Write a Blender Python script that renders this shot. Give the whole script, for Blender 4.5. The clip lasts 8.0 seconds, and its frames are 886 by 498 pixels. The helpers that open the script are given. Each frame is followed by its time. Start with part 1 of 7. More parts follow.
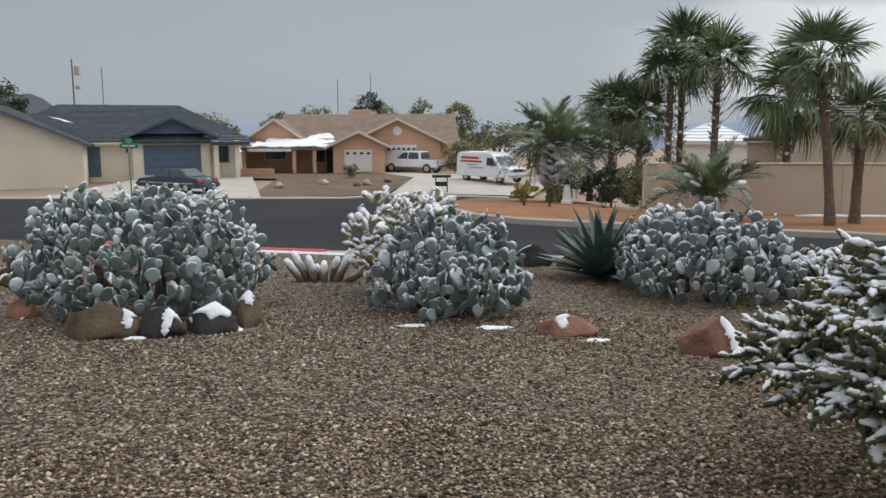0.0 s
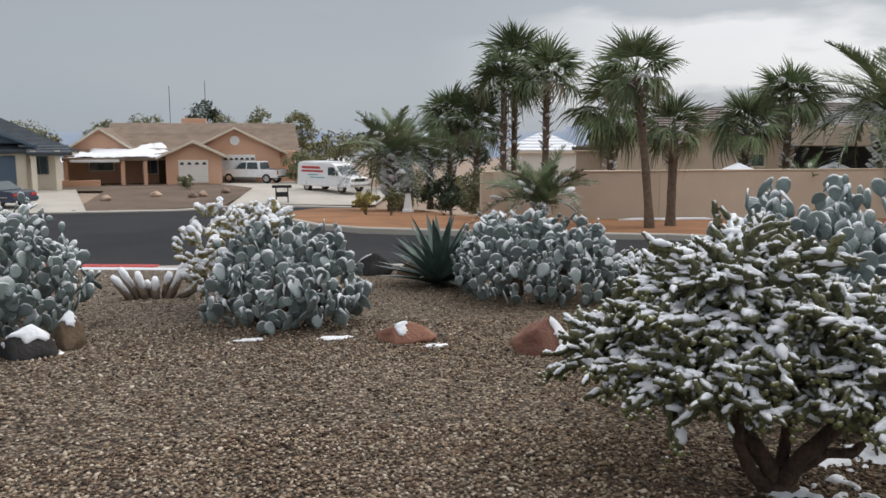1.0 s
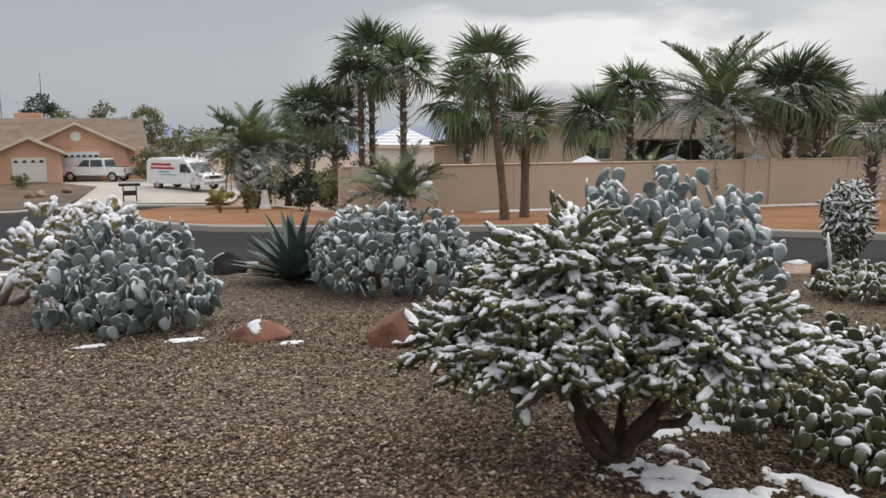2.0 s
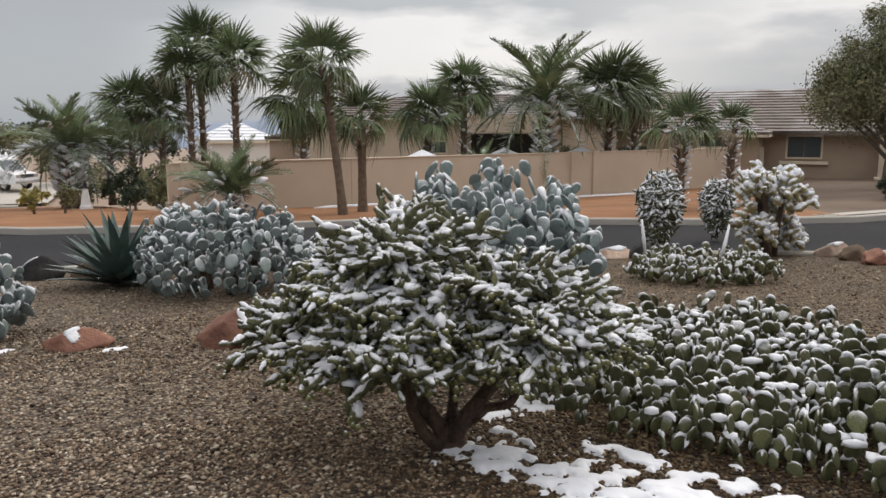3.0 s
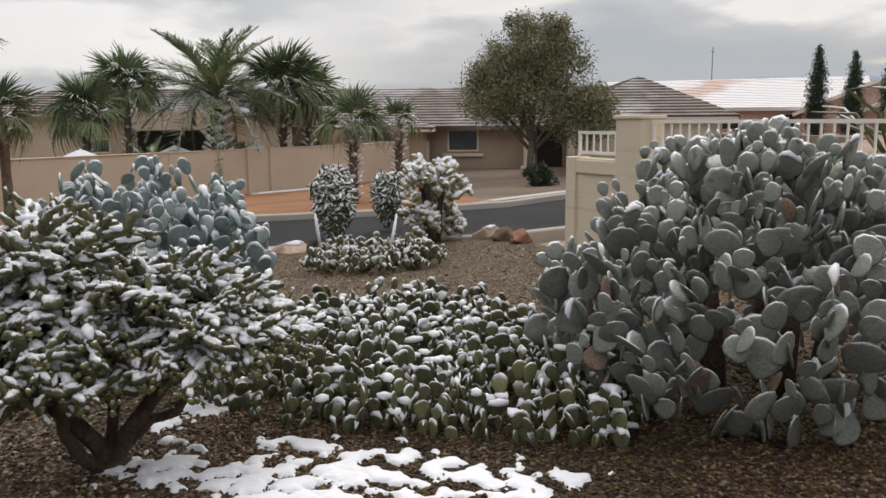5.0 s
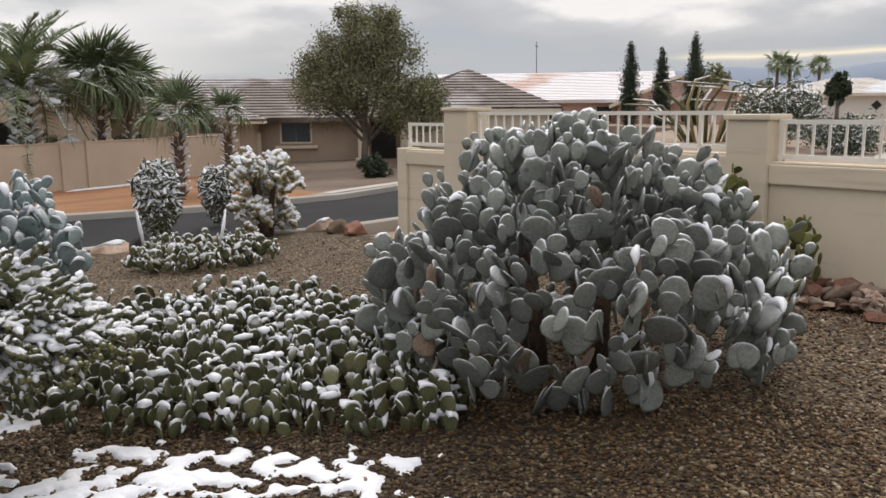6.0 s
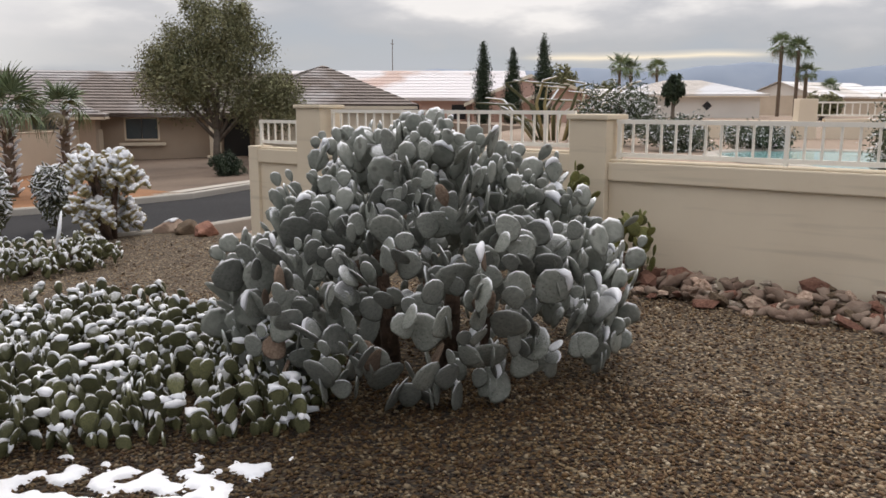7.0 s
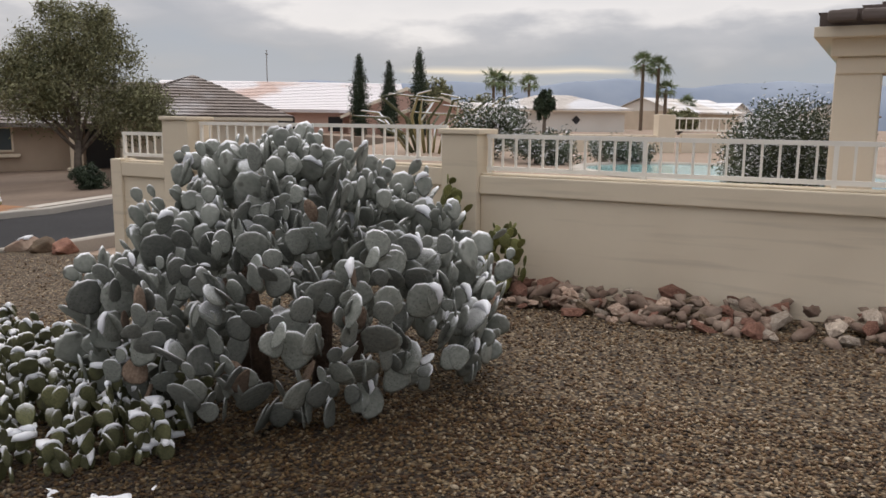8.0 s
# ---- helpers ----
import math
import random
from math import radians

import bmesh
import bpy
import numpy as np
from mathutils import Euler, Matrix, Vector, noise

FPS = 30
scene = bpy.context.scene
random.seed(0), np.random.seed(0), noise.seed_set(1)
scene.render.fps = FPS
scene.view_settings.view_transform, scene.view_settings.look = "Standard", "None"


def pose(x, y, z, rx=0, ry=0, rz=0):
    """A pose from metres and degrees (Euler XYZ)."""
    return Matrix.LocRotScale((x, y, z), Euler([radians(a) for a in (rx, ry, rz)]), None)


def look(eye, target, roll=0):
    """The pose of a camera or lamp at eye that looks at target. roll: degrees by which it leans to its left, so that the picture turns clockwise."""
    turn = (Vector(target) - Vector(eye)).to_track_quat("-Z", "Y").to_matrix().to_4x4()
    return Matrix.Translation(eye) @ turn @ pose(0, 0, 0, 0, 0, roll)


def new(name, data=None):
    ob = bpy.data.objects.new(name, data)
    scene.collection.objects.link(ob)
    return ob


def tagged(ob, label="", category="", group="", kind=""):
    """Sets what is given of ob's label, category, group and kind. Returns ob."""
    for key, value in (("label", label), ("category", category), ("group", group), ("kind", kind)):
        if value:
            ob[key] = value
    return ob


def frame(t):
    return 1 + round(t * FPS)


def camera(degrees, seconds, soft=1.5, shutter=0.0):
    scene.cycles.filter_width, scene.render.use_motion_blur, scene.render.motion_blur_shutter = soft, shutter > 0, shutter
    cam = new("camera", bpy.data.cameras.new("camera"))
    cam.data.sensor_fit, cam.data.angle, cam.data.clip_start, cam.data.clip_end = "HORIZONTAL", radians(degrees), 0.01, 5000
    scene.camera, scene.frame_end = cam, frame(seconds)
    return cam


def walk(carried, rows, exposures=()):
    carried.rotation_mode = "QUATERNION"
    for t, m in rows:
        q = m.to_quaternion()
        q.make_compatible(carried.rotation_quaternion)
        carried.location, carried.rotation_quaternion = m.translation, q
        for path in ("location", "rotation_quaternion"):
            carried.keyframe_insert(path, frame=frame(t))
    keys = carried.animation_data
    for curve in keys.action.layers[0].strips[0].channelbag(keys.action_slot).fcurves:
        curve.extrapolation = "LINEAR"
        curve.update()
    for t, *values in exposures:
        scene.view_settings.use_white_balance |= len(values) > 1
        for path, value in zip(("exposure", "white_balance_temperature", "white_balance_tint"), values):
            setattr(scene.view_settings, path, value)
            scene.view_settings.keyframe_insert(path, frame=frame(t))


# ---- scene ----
cam = camera(58.3, 8.0, soft=1.6)
PATH = [
    (0.0, 0.0, 0.0, 1.6, 81.26, 0.0, 0.0),
    (0.5, 0.0339, -0.0277, 1.6086, 81.664, -0.033, -5.836),
    (1.0, 0.0628, -0.0499, 1.6069, 81.926, -0.045, -11.273),
    (2.5, 0.1773, -0.1038, 1.5891, 81.278, 0.145, -26.74),
    (3.0, 0.1982, -0.1344, 1.5899, 81.163, 0.168, -32.758),
    (3.5, 0.2141, -0.1585, 1.5908, 81.241, 0.319, -38.041),
    (4.0, 0.2389, -0.1849, 1.5874, 81.288, 0.286, -43.358),
    (4.5, 0.2667, -0.2153, 1.5846, 81.082, 0.31, -49.331),
    (6.0, 0.2796, -0.3307, 1.5901, 80.097, 0.408, -67.156),
    (6.5, 0.277, -0.3636, 1.5964, 79.851, 0.143, -72.476),
    (7.0, 0.292, -0.3968, 1.6009, 79.867, -0.115, -77.234),
    (7.5, 0.3014, -0.4343, 1.6101, 80.294, -0.702, -81.843),
    (8.0, 0.2971, -0.4524, 1.6209, 80.774, -0.622, -85.909),
]
walk(cam, [(t, pose(x, y, z, rx, ry, rz)) for t, x, y, z, rx, ry, rz in PATH],
     [(0.0, -0.25, 6550, 10), (2.5, -0.14, 6930, 13), (4.5, -0.18, 6980, 13), (6.5, -0.04, 6980, 14), (8.0, -0.2, 6970, 15)])

# ---- world and light ----
world = bpy.data.worlds.new("world")
scene.world = world
world.use_nodes = True


def build_sky():
    nt = world.node_tree
    nt.nodes.clear()
    N, L = nt.nodes.new, nt.links.new
    out, bg = N("ShaderNodeOutputWorld"), N("ShaderNodeBackground")
    co, sep = N("ShaderNodeTexCoord"), N("ShaderNodeSeparateXYZ")
    L(co.outputs["Generated"], sep.inputs[0])
    sky = N("ShaderNodeTexSky")
    sky.sky_type, sky.sun_disc = "NISHITA", False
    sky.sun_elevation, sky.sun_rotation = radians(42), radians(72)
    # cloud deck in layers over the horizon; noise stretched along the horizon makes the layers ragged
    stretch = N("ShaderNodeMapping")
    stretch.inputs["Scale"].default_value = (1.0, 1.0, 3.2)
    L(co.outputs["Generated"], stretch.inputs["Vector"])
    banks = N("ShaderNodeTexNoise")
    banks.inputs["Scale"].default_value, banks.inputs["Detail"].default_value = 4.6, 8.0
    banks.inputs["Roughness"].default_value = 0.5
    L(stretch.outputs[0], banks.inputs["Vector"])
    lift = N("ShaderNodeMath")
    lift.operation = "MULTIPLY_ADD"
    L(banks.outputs["Fac"], lift.inputs[0])
    lift.inputs[1].default_value = 0.22
    L(sep.outputs["Z"], lift.inputs[2])
    height = N("ShaderNodeMath")
    height.operation = "SUBTRACT"
    L(lift.outputs[0], height.inputs[0])
    height.inputs[1].default_value = 0.11

    def layers(source, *stops):
        r = N("ShaderNodeValToRGB")
        e = r.color_ramp.elements
        e[0].position, e[0].color = stops[0][0], (*stops[0][1], 1)
        e[1].position, e[1].color = stops[-1][0], (*stops[-1][1], 1)
        for at, c in stops[1:-1]:
            e.new(at).color = (*c, 1)
        L(source, r.inputs[0])
        return r.outputs[0]

    def towards(direction, lo, hi):
        d, r = N("ShaderNodeVectorMath"), N("ShaderNodeMapRange")
        d.operation, r.interpolation_type = "DOT_PRODUCT", "SMOOTHSTEP"
        L(co.outputs["Generated"], d.inputs[0])
        d.inputs[1].default_value = direction
        L(d.outputs["Value"], r.inputs["Value"])
        r.inputs["From Min"].default_value, r.inputs["From Max"].default_value = lo, hi
        return r.outputs[0]

    def blend(kind, fac, a, b):
        m = N("ShaderNodeMix")
        m.data_type, m.blend_type = "RGBA", kind
        if isinstance(fac, float):
            m.inputs["Factor"].default_value = fac
        else:
            L(fac, m.inputs["Factor"])
        L(a, m.inputs["A"])
        L(b, m.inputs["B"])
        return m.outputs["Result"]

    h = height.outputs[0]
    north = layers(h, (0.0, (0.40, 0.46, 0.53)), (0.08, (0.43, 0.48, 0.53)), (0.2, (0.42, 0.46, 0.51)), (0.45, (0.8, 0.84, 0.88)), (1.0, (1.9, 1.94, 2.0)))
    middle = layers(h, (0.0, (0.38, 0.44, 0.52)), (0.035, (0.46, 0.5, 0.56)), (0.06, (0.82, 0.85, 0.88)), (0.115, (0.88, 0.9, 0.93)), (0.15, (0.5, 0.54, 0.58)), (0.24, (0.55, 0.58, 0.62)), (0.45, (1.0, 1.02, 1.04)), (1.0, (1.9, 1.94, 2.0)))
    east = layers(h, (0.0, (0.36, 0.43, 0.53)), (0.055, (0.36, 0.42, 0.5)), (0.085, (0.4, 0.44, 0.5)), (0.115, (0.5, 0.53, 0.58)), (0.14, (0.82, 0.84, 0.86)), (0.2, (0.72, 0.75, 0.78)), (0.28, (0.6, 0.63, 0.66)), (0.5, (1.5, 1.5, 1.5)), (1.0, (1.9, 1.94, 2.0)))
    deck = blend("MIX", towards((0.79, 0.61, 0.0), 0.72, 0.93), north, middle)
    deck = blend("MIX", towards((1.0, 0.05, 0.0), 0.66, 0.9), deck, east)
    # a thin clear gap low over the eastern range
    thin = N("ShaderNodeMath")
    thin.operation = "MULTIPLY_ADD"
    L(banks.outputs["Fac"], thin.inputs[0])
    thin.inputs[1].default_value = 0.014
    L(sep.outputs["Z"], thin.inputs[2])
    slit = layers(thin.outputs[0], (0.0, (0, 0, 0)), (0.062, (0, 0, 0)), (0.0655, (1, 1, 1)), (0.068, (1, 1, 1)), (0.0715, (0, 0, 0)))
    glow = N("ShaderNodeMath")
    glow.operation = "MULTIPLY"
    L(slit, glow.inputs[0])
    L(towards((0.9998, -0.02, 0.0), 0.985, 0.995), glow.inputs[1])
    clear = N("ShaderNodeRGB")
    clear.outputs[0].default_value = (0.88, 0.82, 0.68, 1)
    deck = blend("MIX", glow.outputs[0], deck, clear.outputs[0])
    # heavier cloud in the west
    weight = layers(towards((0.93, 0.33, 0.16), -0.75, 0.55), (0.0, (0.84, 0.84, 0.86)), (1.0, (1.0, 1.0, 1.0)))
    deck = blend("MULTIPLY", 1.0, deck, weight)
    deck = blend("ADD", 0.012, deck, sky.outputs[0])
    L(deck, bg.inputs["Color"])
    bg.inputs["Strength"].default_value = 1.0
    L(bg.outputs[0], out.inputs[0])


build_sky()
sun = new("sun", bpy.data.lights.new("sun", "SUN"))
sun.data.energy, sun.data.angle, sun.data.color = 1.2, radians(20), (1.0, 0.97, 0.92)
sun.matrix_world = look((60, 20, 57), (0, 0, 0))


# ---- materials ----
def mat(name, a, b, scale=8.0, rough=0.85, bump=0.3, fine=40.0, metal=0.0, snow=None, vary=0.0, island=0.0, stain=0.0, depth=0.01, dots=0.0):
    """Two-tone noise colour with fine relief. snow: (lowest upward tilt, full tilt) at which snow lies on it."""
    m = bpy.data.materials.new(name)
    m.use_nodes = True
    nt = m.node_tree
    N, L = nt.nodes.new, nt.links.new
    p = nt.nodes["Principled BSDF"]
    p.inputs["Roughness"].default_value, p.inputs["Metallic"].default_value = rough, metal
    co = N("ShaderNodeTexCoord")
    n1, n2 = N("ShaderNodeTexNoise"), N("ShaderNodeTexNoise")
    n1.inputs["Scale"].default_value, n1.inputs["Detail"].default_value = scale, 5.0
    n2.inputs["Scale"].default_value, n2.inputs["Detail"].default_value = fine, 3.0
    L(co.outputs["Object"], n1.inputs["Vector"])
    L(co.outputs["Object"], n2.inputs["Vector"])
    ramp = N("ShaderNodeMapRange")
    ramp.inputs["From Min"].default_value, ramp.inputs["From Max"].default_value = 0.3, 0.7
    L(n1.outputs["Fac"], ramp.inputs["Value"])
    mix = N("ShaderNodeMix")
    mix.data_type = "RGBA"
    L(ramp.outputs[0], mix.inputs["Factor"])
    mix.inputs["A"].default_value, mix.inputs["B"].default_value = (*a, 1), (*b, 1)
    col = mix.outputs["Result"]

    def scaled(col, source, lo, hi):
        r = N("ShaderNodeMapRange")
        r.inputs["To Min"].default_value, r.inputs["To Max"].default_value = lo, hi
        L(source, r.inputs["Value"])
        h = N("ShaderNodeHueSaturation")
        L(r.outputs[0], h.inputs["Value"])
        L(col, h.inputs["Color"])
        return h.outputs[0]

    if vary:
        col = scaled(col, N("ShaderNodeObjectInfo").outputs["Random"], 1 - vary, 1 + vary)
    if island:
        col = scaled(col, N("ShaderNodeNewGeometry").outputs["Random Per Island"], 1 - island, 1 + island)
    if stain:
        col = scaled(col, n2.outputs["Fac"], 1 - stain, 1 + stain)
    if dots:
        v = N("ShaderNodeTexVoronoi")
        v.inputs["Scale"].default_value = dots
        L(co.outputs["Object"], v.inputs["Vector"])
        spot = N("ShaderNodeMapRange")
        spot.inputs["From Min"].default_value, spot.inputs["From Max"].default_value = 0.28, 0.16
        spot.inputs["To Max"].default_value = 0.55
        L(v.outputs["Distance"], spot.inputs["Value"])
        mx = N("ShaderNodeMix")
        mx.data_type = "RGBA"
        L(spot.outputs[0], mx.inputs["Factor"])
        L(col, mx.inputs["A"])
        mx.inputs["B"].default_value = (0.05, 0.045, 0.035, 1)
        col = mx.outputs["Result"]
    if snow:
        geo, sep = N("ShaderNodeNewGeometry"), N("ShaderNodeSeparateXYZ")
        L(geo.outputs["Normal"], sep.inputs[0])
        rag = N("ShaderNodeMath")
        rag.operation = "MULTIPLY_ADD"
        L(n2.outputs["Fac"], rag.inputs[0])
        rag.inputs[1].default_value = 0.5
        L(sep.outputs["Z"], rag.inputs[2])
        r = N("ShaderNodeMapRange")
        r.inputs["From Min"].default_value, r.inputs["From Max"].default_value = snow[0] + 0.25, snow[1] + 0.25
        L(rag.outputs[0], r.inputs["Value"])
        mx = N("ShaderNodeMix")
        mx.data_type = "RGBA"
        L(r.outputs[0], mx.inputs["Factor"])
        L(col, mx.inputs["A"])
        mx.inputs["B"].default_value = (0.86, 0.88, 0.92, 1)
        col = mx.outputs["Result"]
    L(col, p.inputs["Base Color"])
    if bump:
        bp = N("ShaderNodeBump")
        bp.inputs["Strength"].default_value, bp.inputs["Distance"].default_value = bump, depth
        L(n2.outputs["Fac"], bp.inputs["Height"])
        L(bp.outputs[0], p.inputs["Normal"])
    return m


def damp_and_shaded(nt, col):
    """Damp stones plus painted cactus shade: darker, browner, uneven patches, strongest round the snow."""
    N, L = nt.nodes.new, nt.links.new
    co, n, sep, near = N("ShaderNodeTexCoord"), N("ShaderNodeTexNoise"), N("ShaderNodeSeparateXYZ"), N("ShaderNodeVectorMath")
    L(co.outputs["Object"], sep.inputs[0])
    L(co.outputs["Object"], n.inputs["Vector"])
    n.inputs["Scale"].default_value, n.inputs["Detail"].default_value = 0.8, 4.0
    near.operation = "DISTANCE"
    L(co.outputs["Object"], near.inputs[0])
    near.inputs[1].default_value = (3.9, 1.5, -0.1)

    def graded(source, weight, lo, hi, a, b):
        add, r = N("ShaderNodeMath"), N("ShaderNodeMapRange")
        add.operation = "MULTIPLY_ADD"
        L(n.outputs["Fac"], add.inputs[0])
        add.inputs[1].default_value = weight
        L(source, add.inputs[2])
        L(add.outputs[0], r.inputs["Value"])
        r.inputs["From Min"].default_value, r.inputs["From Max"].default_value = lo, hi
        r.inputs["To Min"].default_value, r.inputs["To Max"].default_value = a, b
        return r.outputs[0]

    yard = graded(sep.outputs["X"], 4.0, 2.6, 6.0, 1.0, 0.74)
    # Meltwater and the big prickly pear's shade, both put into the colour here.
    thaw_and_shade = graded(near.outputs["Value"], 1.5, 1.5, 3.6, 0.38, 1.0)
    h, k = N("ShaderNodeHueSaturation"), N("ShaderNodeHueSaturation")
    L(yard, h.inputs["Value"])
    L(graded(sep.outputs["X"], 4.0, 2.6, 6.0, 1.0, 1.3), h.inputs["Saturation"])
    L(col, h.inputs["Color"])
    L(thaw_and_shade, k.inputs["Value"])
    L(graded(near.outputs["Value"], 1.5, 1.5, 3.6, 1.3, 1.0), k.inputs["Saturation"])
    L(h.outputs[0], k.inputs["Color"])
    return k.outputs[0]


def gravel_material():
    m = mat("gravel", (0.12, 0.07, 0.042), (0.255, 0.178, 0.112), scale=0.9, rough=0.9, bump=0)
    nt = m.node_tree
    N, L = nt.nodes.new, nt.links.new
    p = nt.nodes["Principled BSDF"]
    base = p.inputs["Base Color"].links[0].from_socket
    co, v = N("ShaderNodeTexCoord"), N("ShaderNodeTexVoronoi")
    v.inputs["Scale"].default_value = 36.0
    L(co.outputs["Object"], v.inputs["Vector"])
    sep = N("ShaderNodeSeparateColor")
    L(v.outputs["Color"], sep.inputs[0])
    tone = N("ShaderNodeValToRGB")
    tone.color_ramp.elements[0].color, tone.color_ramp.elements[1].color = (0.045, 0.032, 0.023, 1), (0.52, 0.44, 0.33, 1)
    e = tone.color_ramp.elements.new(0.45)
    e.color = (0.19, 0.135, 0.09, 1)
    L(sep.outputs[0], tone.inputs[0])
    mx = N("ShaderNodeMix")
    mx.data_type = "RGBA"
    mx.inputs["Factor"].default_value = 0.85
    L(base, mx.inputs["A"])
    L(tone.outputs[0], mx.inputs["B"])
    # Shade between stones is painted: colour darkens away from each cell centre.
    gap_shade = N("ShaderNodeMapRange")
    L(v.outputs["Distance"], gap_shade.inputs["Value"])
    gap_shade.inputs["From Min"].default_value, gap_shade.inputs["From Max"].default_value = 0.35, 0.75
    gap_shade.inputs["To Min"].default_value, gap_shade.inputs["To Max"].default_value = 0.85, 0.12
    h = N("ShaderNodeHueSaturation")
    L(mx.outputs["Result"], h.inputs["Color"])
    L(gap_shade.outputs[0], h.inputs["Value"])
    L(damp_and_shaded(nt, h.outputs[0]), p.inputs["Base Color"])
    bp = N("ShaderNodeBump")
    bp.invert = True
    bp.inputs["Strength"].default_value, bp.inputs["Distance"].default_value = 1.0, 0.02
    L(v.outputs["Distance"], bp.inputs["Height"])
    L(bp.outputs[0], p.inputs["Normal"])
    return m


def pebble_material():
    m = mat("pebble", (0.16, 0.13, 0.11), (0.2, 0.17, 0.15), rough=0.8, bump=0.25, fine=120)
    nt = m.node_tree
    N, L = nt.nodes.new, nt.links.new
    tone = N("ShaderNodeValToRGB")
    cr = tone.color_ramp
    cr.elements[0].color, cr.elements[1].color = (0.03, 0.02, 0.014, 1), (0.66, 0.58, 0.47, 1)
    for at, c in ((0.3, (0.115, 0.072, 0.046, 1)), (0.6, (0.225, 0.155, 0.1, 1)), (0.85, (0.40, 0.315, 0.225, 1))):
        cr.elements.new(at).color = c
    L(N("ShaderNodeNewGeometry").outputs["Random Per Island"], tone.inputs[0])
    L(damp_and_shaded(nt, tone.outputs[0]), nt.nodes["Principled BSDF"].inputs["Base Color"])
    return m


def plain(name, c, rough=0.6, metal=0.0):
    return mat(name, tuple(v * 0.93 for v in c), tuple(min(1, v * 1.05) for v in c), scale=3, rough=rough, bump=0.08, metal=metal)


def tile_material(name, a, b, snow_amount, cover=0.8):
    """Roof tiles with thin snow that has partly slid away, in patches."""
    m = mat(name, a, b, scale=1.2, rough=0.7, bump=0.3, fine=9, stain=0.25)
    nt = m.node_tree
    N, L = nt.nodes.new, nt.links.new
    p = nt.nodes["Principled BSDF"]
    base = p.inputs["Base Color"].links[0].from_socket
    co, n = N("ShaderNodeTexCoord"), N("ShaderNodeTexNoise")
    n.inputs["Scale"].default_value, n.inputs["Detail"].default_value = 0.22, 8.0
    L(co.outputs["Object"], n.inputs["Vector"])
    r = N("ShaderNodeMapRange")
    r.inputs["From Min"].default_value, r.inputs["From Max"].default_value = 1 - snow_amount - 0.04, 1 - snow_amount + 0.05
    L(n.outputs["Fac"], r.inputs["Value"])
    mx = N("ShaderNodeMix")
    mx.data_type = "RGBA"
    r.inputs["To Max"].default_value = cover
    L(r.outputs[0], mx.inputs["Factor"])
    L(base, mx.inputs["A"])
    mx.inputs["B"].default_value = (0.82, 0.84, 0.88, 1)
    L(mx.outputs["Result"], p.inputs["Base Color"])
    return m


def weathered(m):
    """Adds faint level stains, long and thin, as rain and trowel leave them on a rendered wall."""
    nt = m.node_tree
    N, L = nt.nodes.new, nt.links.new
    p = nt.nodes["Principled BSDF"]
    base = p.inputs["Base Color"].links[0].from_socket
    co, mp, n, r, h = N("ShaderNodeTexCoord"), N("ShaderNodeMapping"), N("ShaderNodeTexNoise"), N("ShaderNodeMapRange"), N("ShaderNodeHueSaturation")
    L(co.outputs["Object"], mp.inputs["Vector"])
    mp.inputs["Scale"].default_value = (0.55, 1.0, 9.0)
    L(mp.outputs[0], n.inputs["Vector"])
    n.inputs["Scale"].default_value, n.inputs["Detail"].default_value = 1.0, 6.0
    L(n.outputs["Fac"], r.inputs["Value"])
    r.inputs["From Min"].default_value, r.inputs["From Max"].default_value = 0.56, 0.68
    r.inputs["To Min"].default_value, r.inputs["To Max"].default_value = 1.0, 0.86
    L(r.outputs[0], h.inputs["Value"])
    L(base, h.inputs["Color"])
    L(h.outputs[0], p.inputs["Base Color"])
    return m


def glass_material():
    m = mat("window_glass", (0.05, 0.07, 0.08), (0.06, 0.08, 0.09), rough=0.08, bump=0)
    m.node_tree.nodes["Principled BSDF"].inputs["IOR"].default_value = 1.5
    return m


SNOW = mat("snow", (0.74, 0.77, 0.82), (0.84, 0.85, 0.88), scale=6, rough=0.75, bump=0.35, fine=30, depth=0.02)
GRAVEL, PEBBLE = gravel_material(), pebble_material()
YARD_DIRT = mat("yard_dirt", (0.095, 0.064, 0.045), (0.165, 0.118, 0.085), scale=0.4, rough=0.95, bump=0.4, fine=9, depth=0.03, stain=0.3)
DIRT = mat("desert_dirt", (0.26, 0.19, 0.14), (0.34, 0.26, 0.2), scale=0.25, rough=0.95, bump=0.4, fine=6, depth=0.03, stain=0.2)
SAND = mat("red_sand", (0.2, 0.09, 0.038), (0.31, 0.148, 0.066), scale=0.8, rough=0.95, bump=0.4, fine=12, stain=0.15)
ASPHALT = mat("asphalt", (0.022, 0.023, 0.026), (0.036, 0.036, 0.039), scale=0.35, rough=0.92, bump=0.3, fine=60, stain=0.25)
ASPHALT.node_tree.nodes["Principled BSDF"].inputs["Specular IOR Level"].default_value = 0.15
CONCRETE = mat("concrete", (0.40, 0.37, 0.33), (0.48, 0.45, 0.40), scale=0.6, rough=0.9, bump=0.2, fine=25, stain=0.12)
RED_PAINT = mat("red_kerb_paint", (0.42, 0.05, 0.05), (0.5, 0.09, 0.08), scale=4, rough=0.7, stain=0.2)
PAD_BLUE = mat("pad_blue_green", (0.145, 0.19, 0.182), (0.22, 0.265, 0.258), scale=9, rough=0.7, bump=0.5, fine=45, snow=(0.25, 1.0), vary=0.32, stain=0.22, dots=11)
PAD_GREY = mat("pad_grey_green", (0.15, 0.165, 0.145), (0.25, 0.26, 0.232), scale=9, rough=0.75, bump=0.5, fine=45, snow=(0.5, 0.95), vary=0.42, stain=0.22, dots=11)
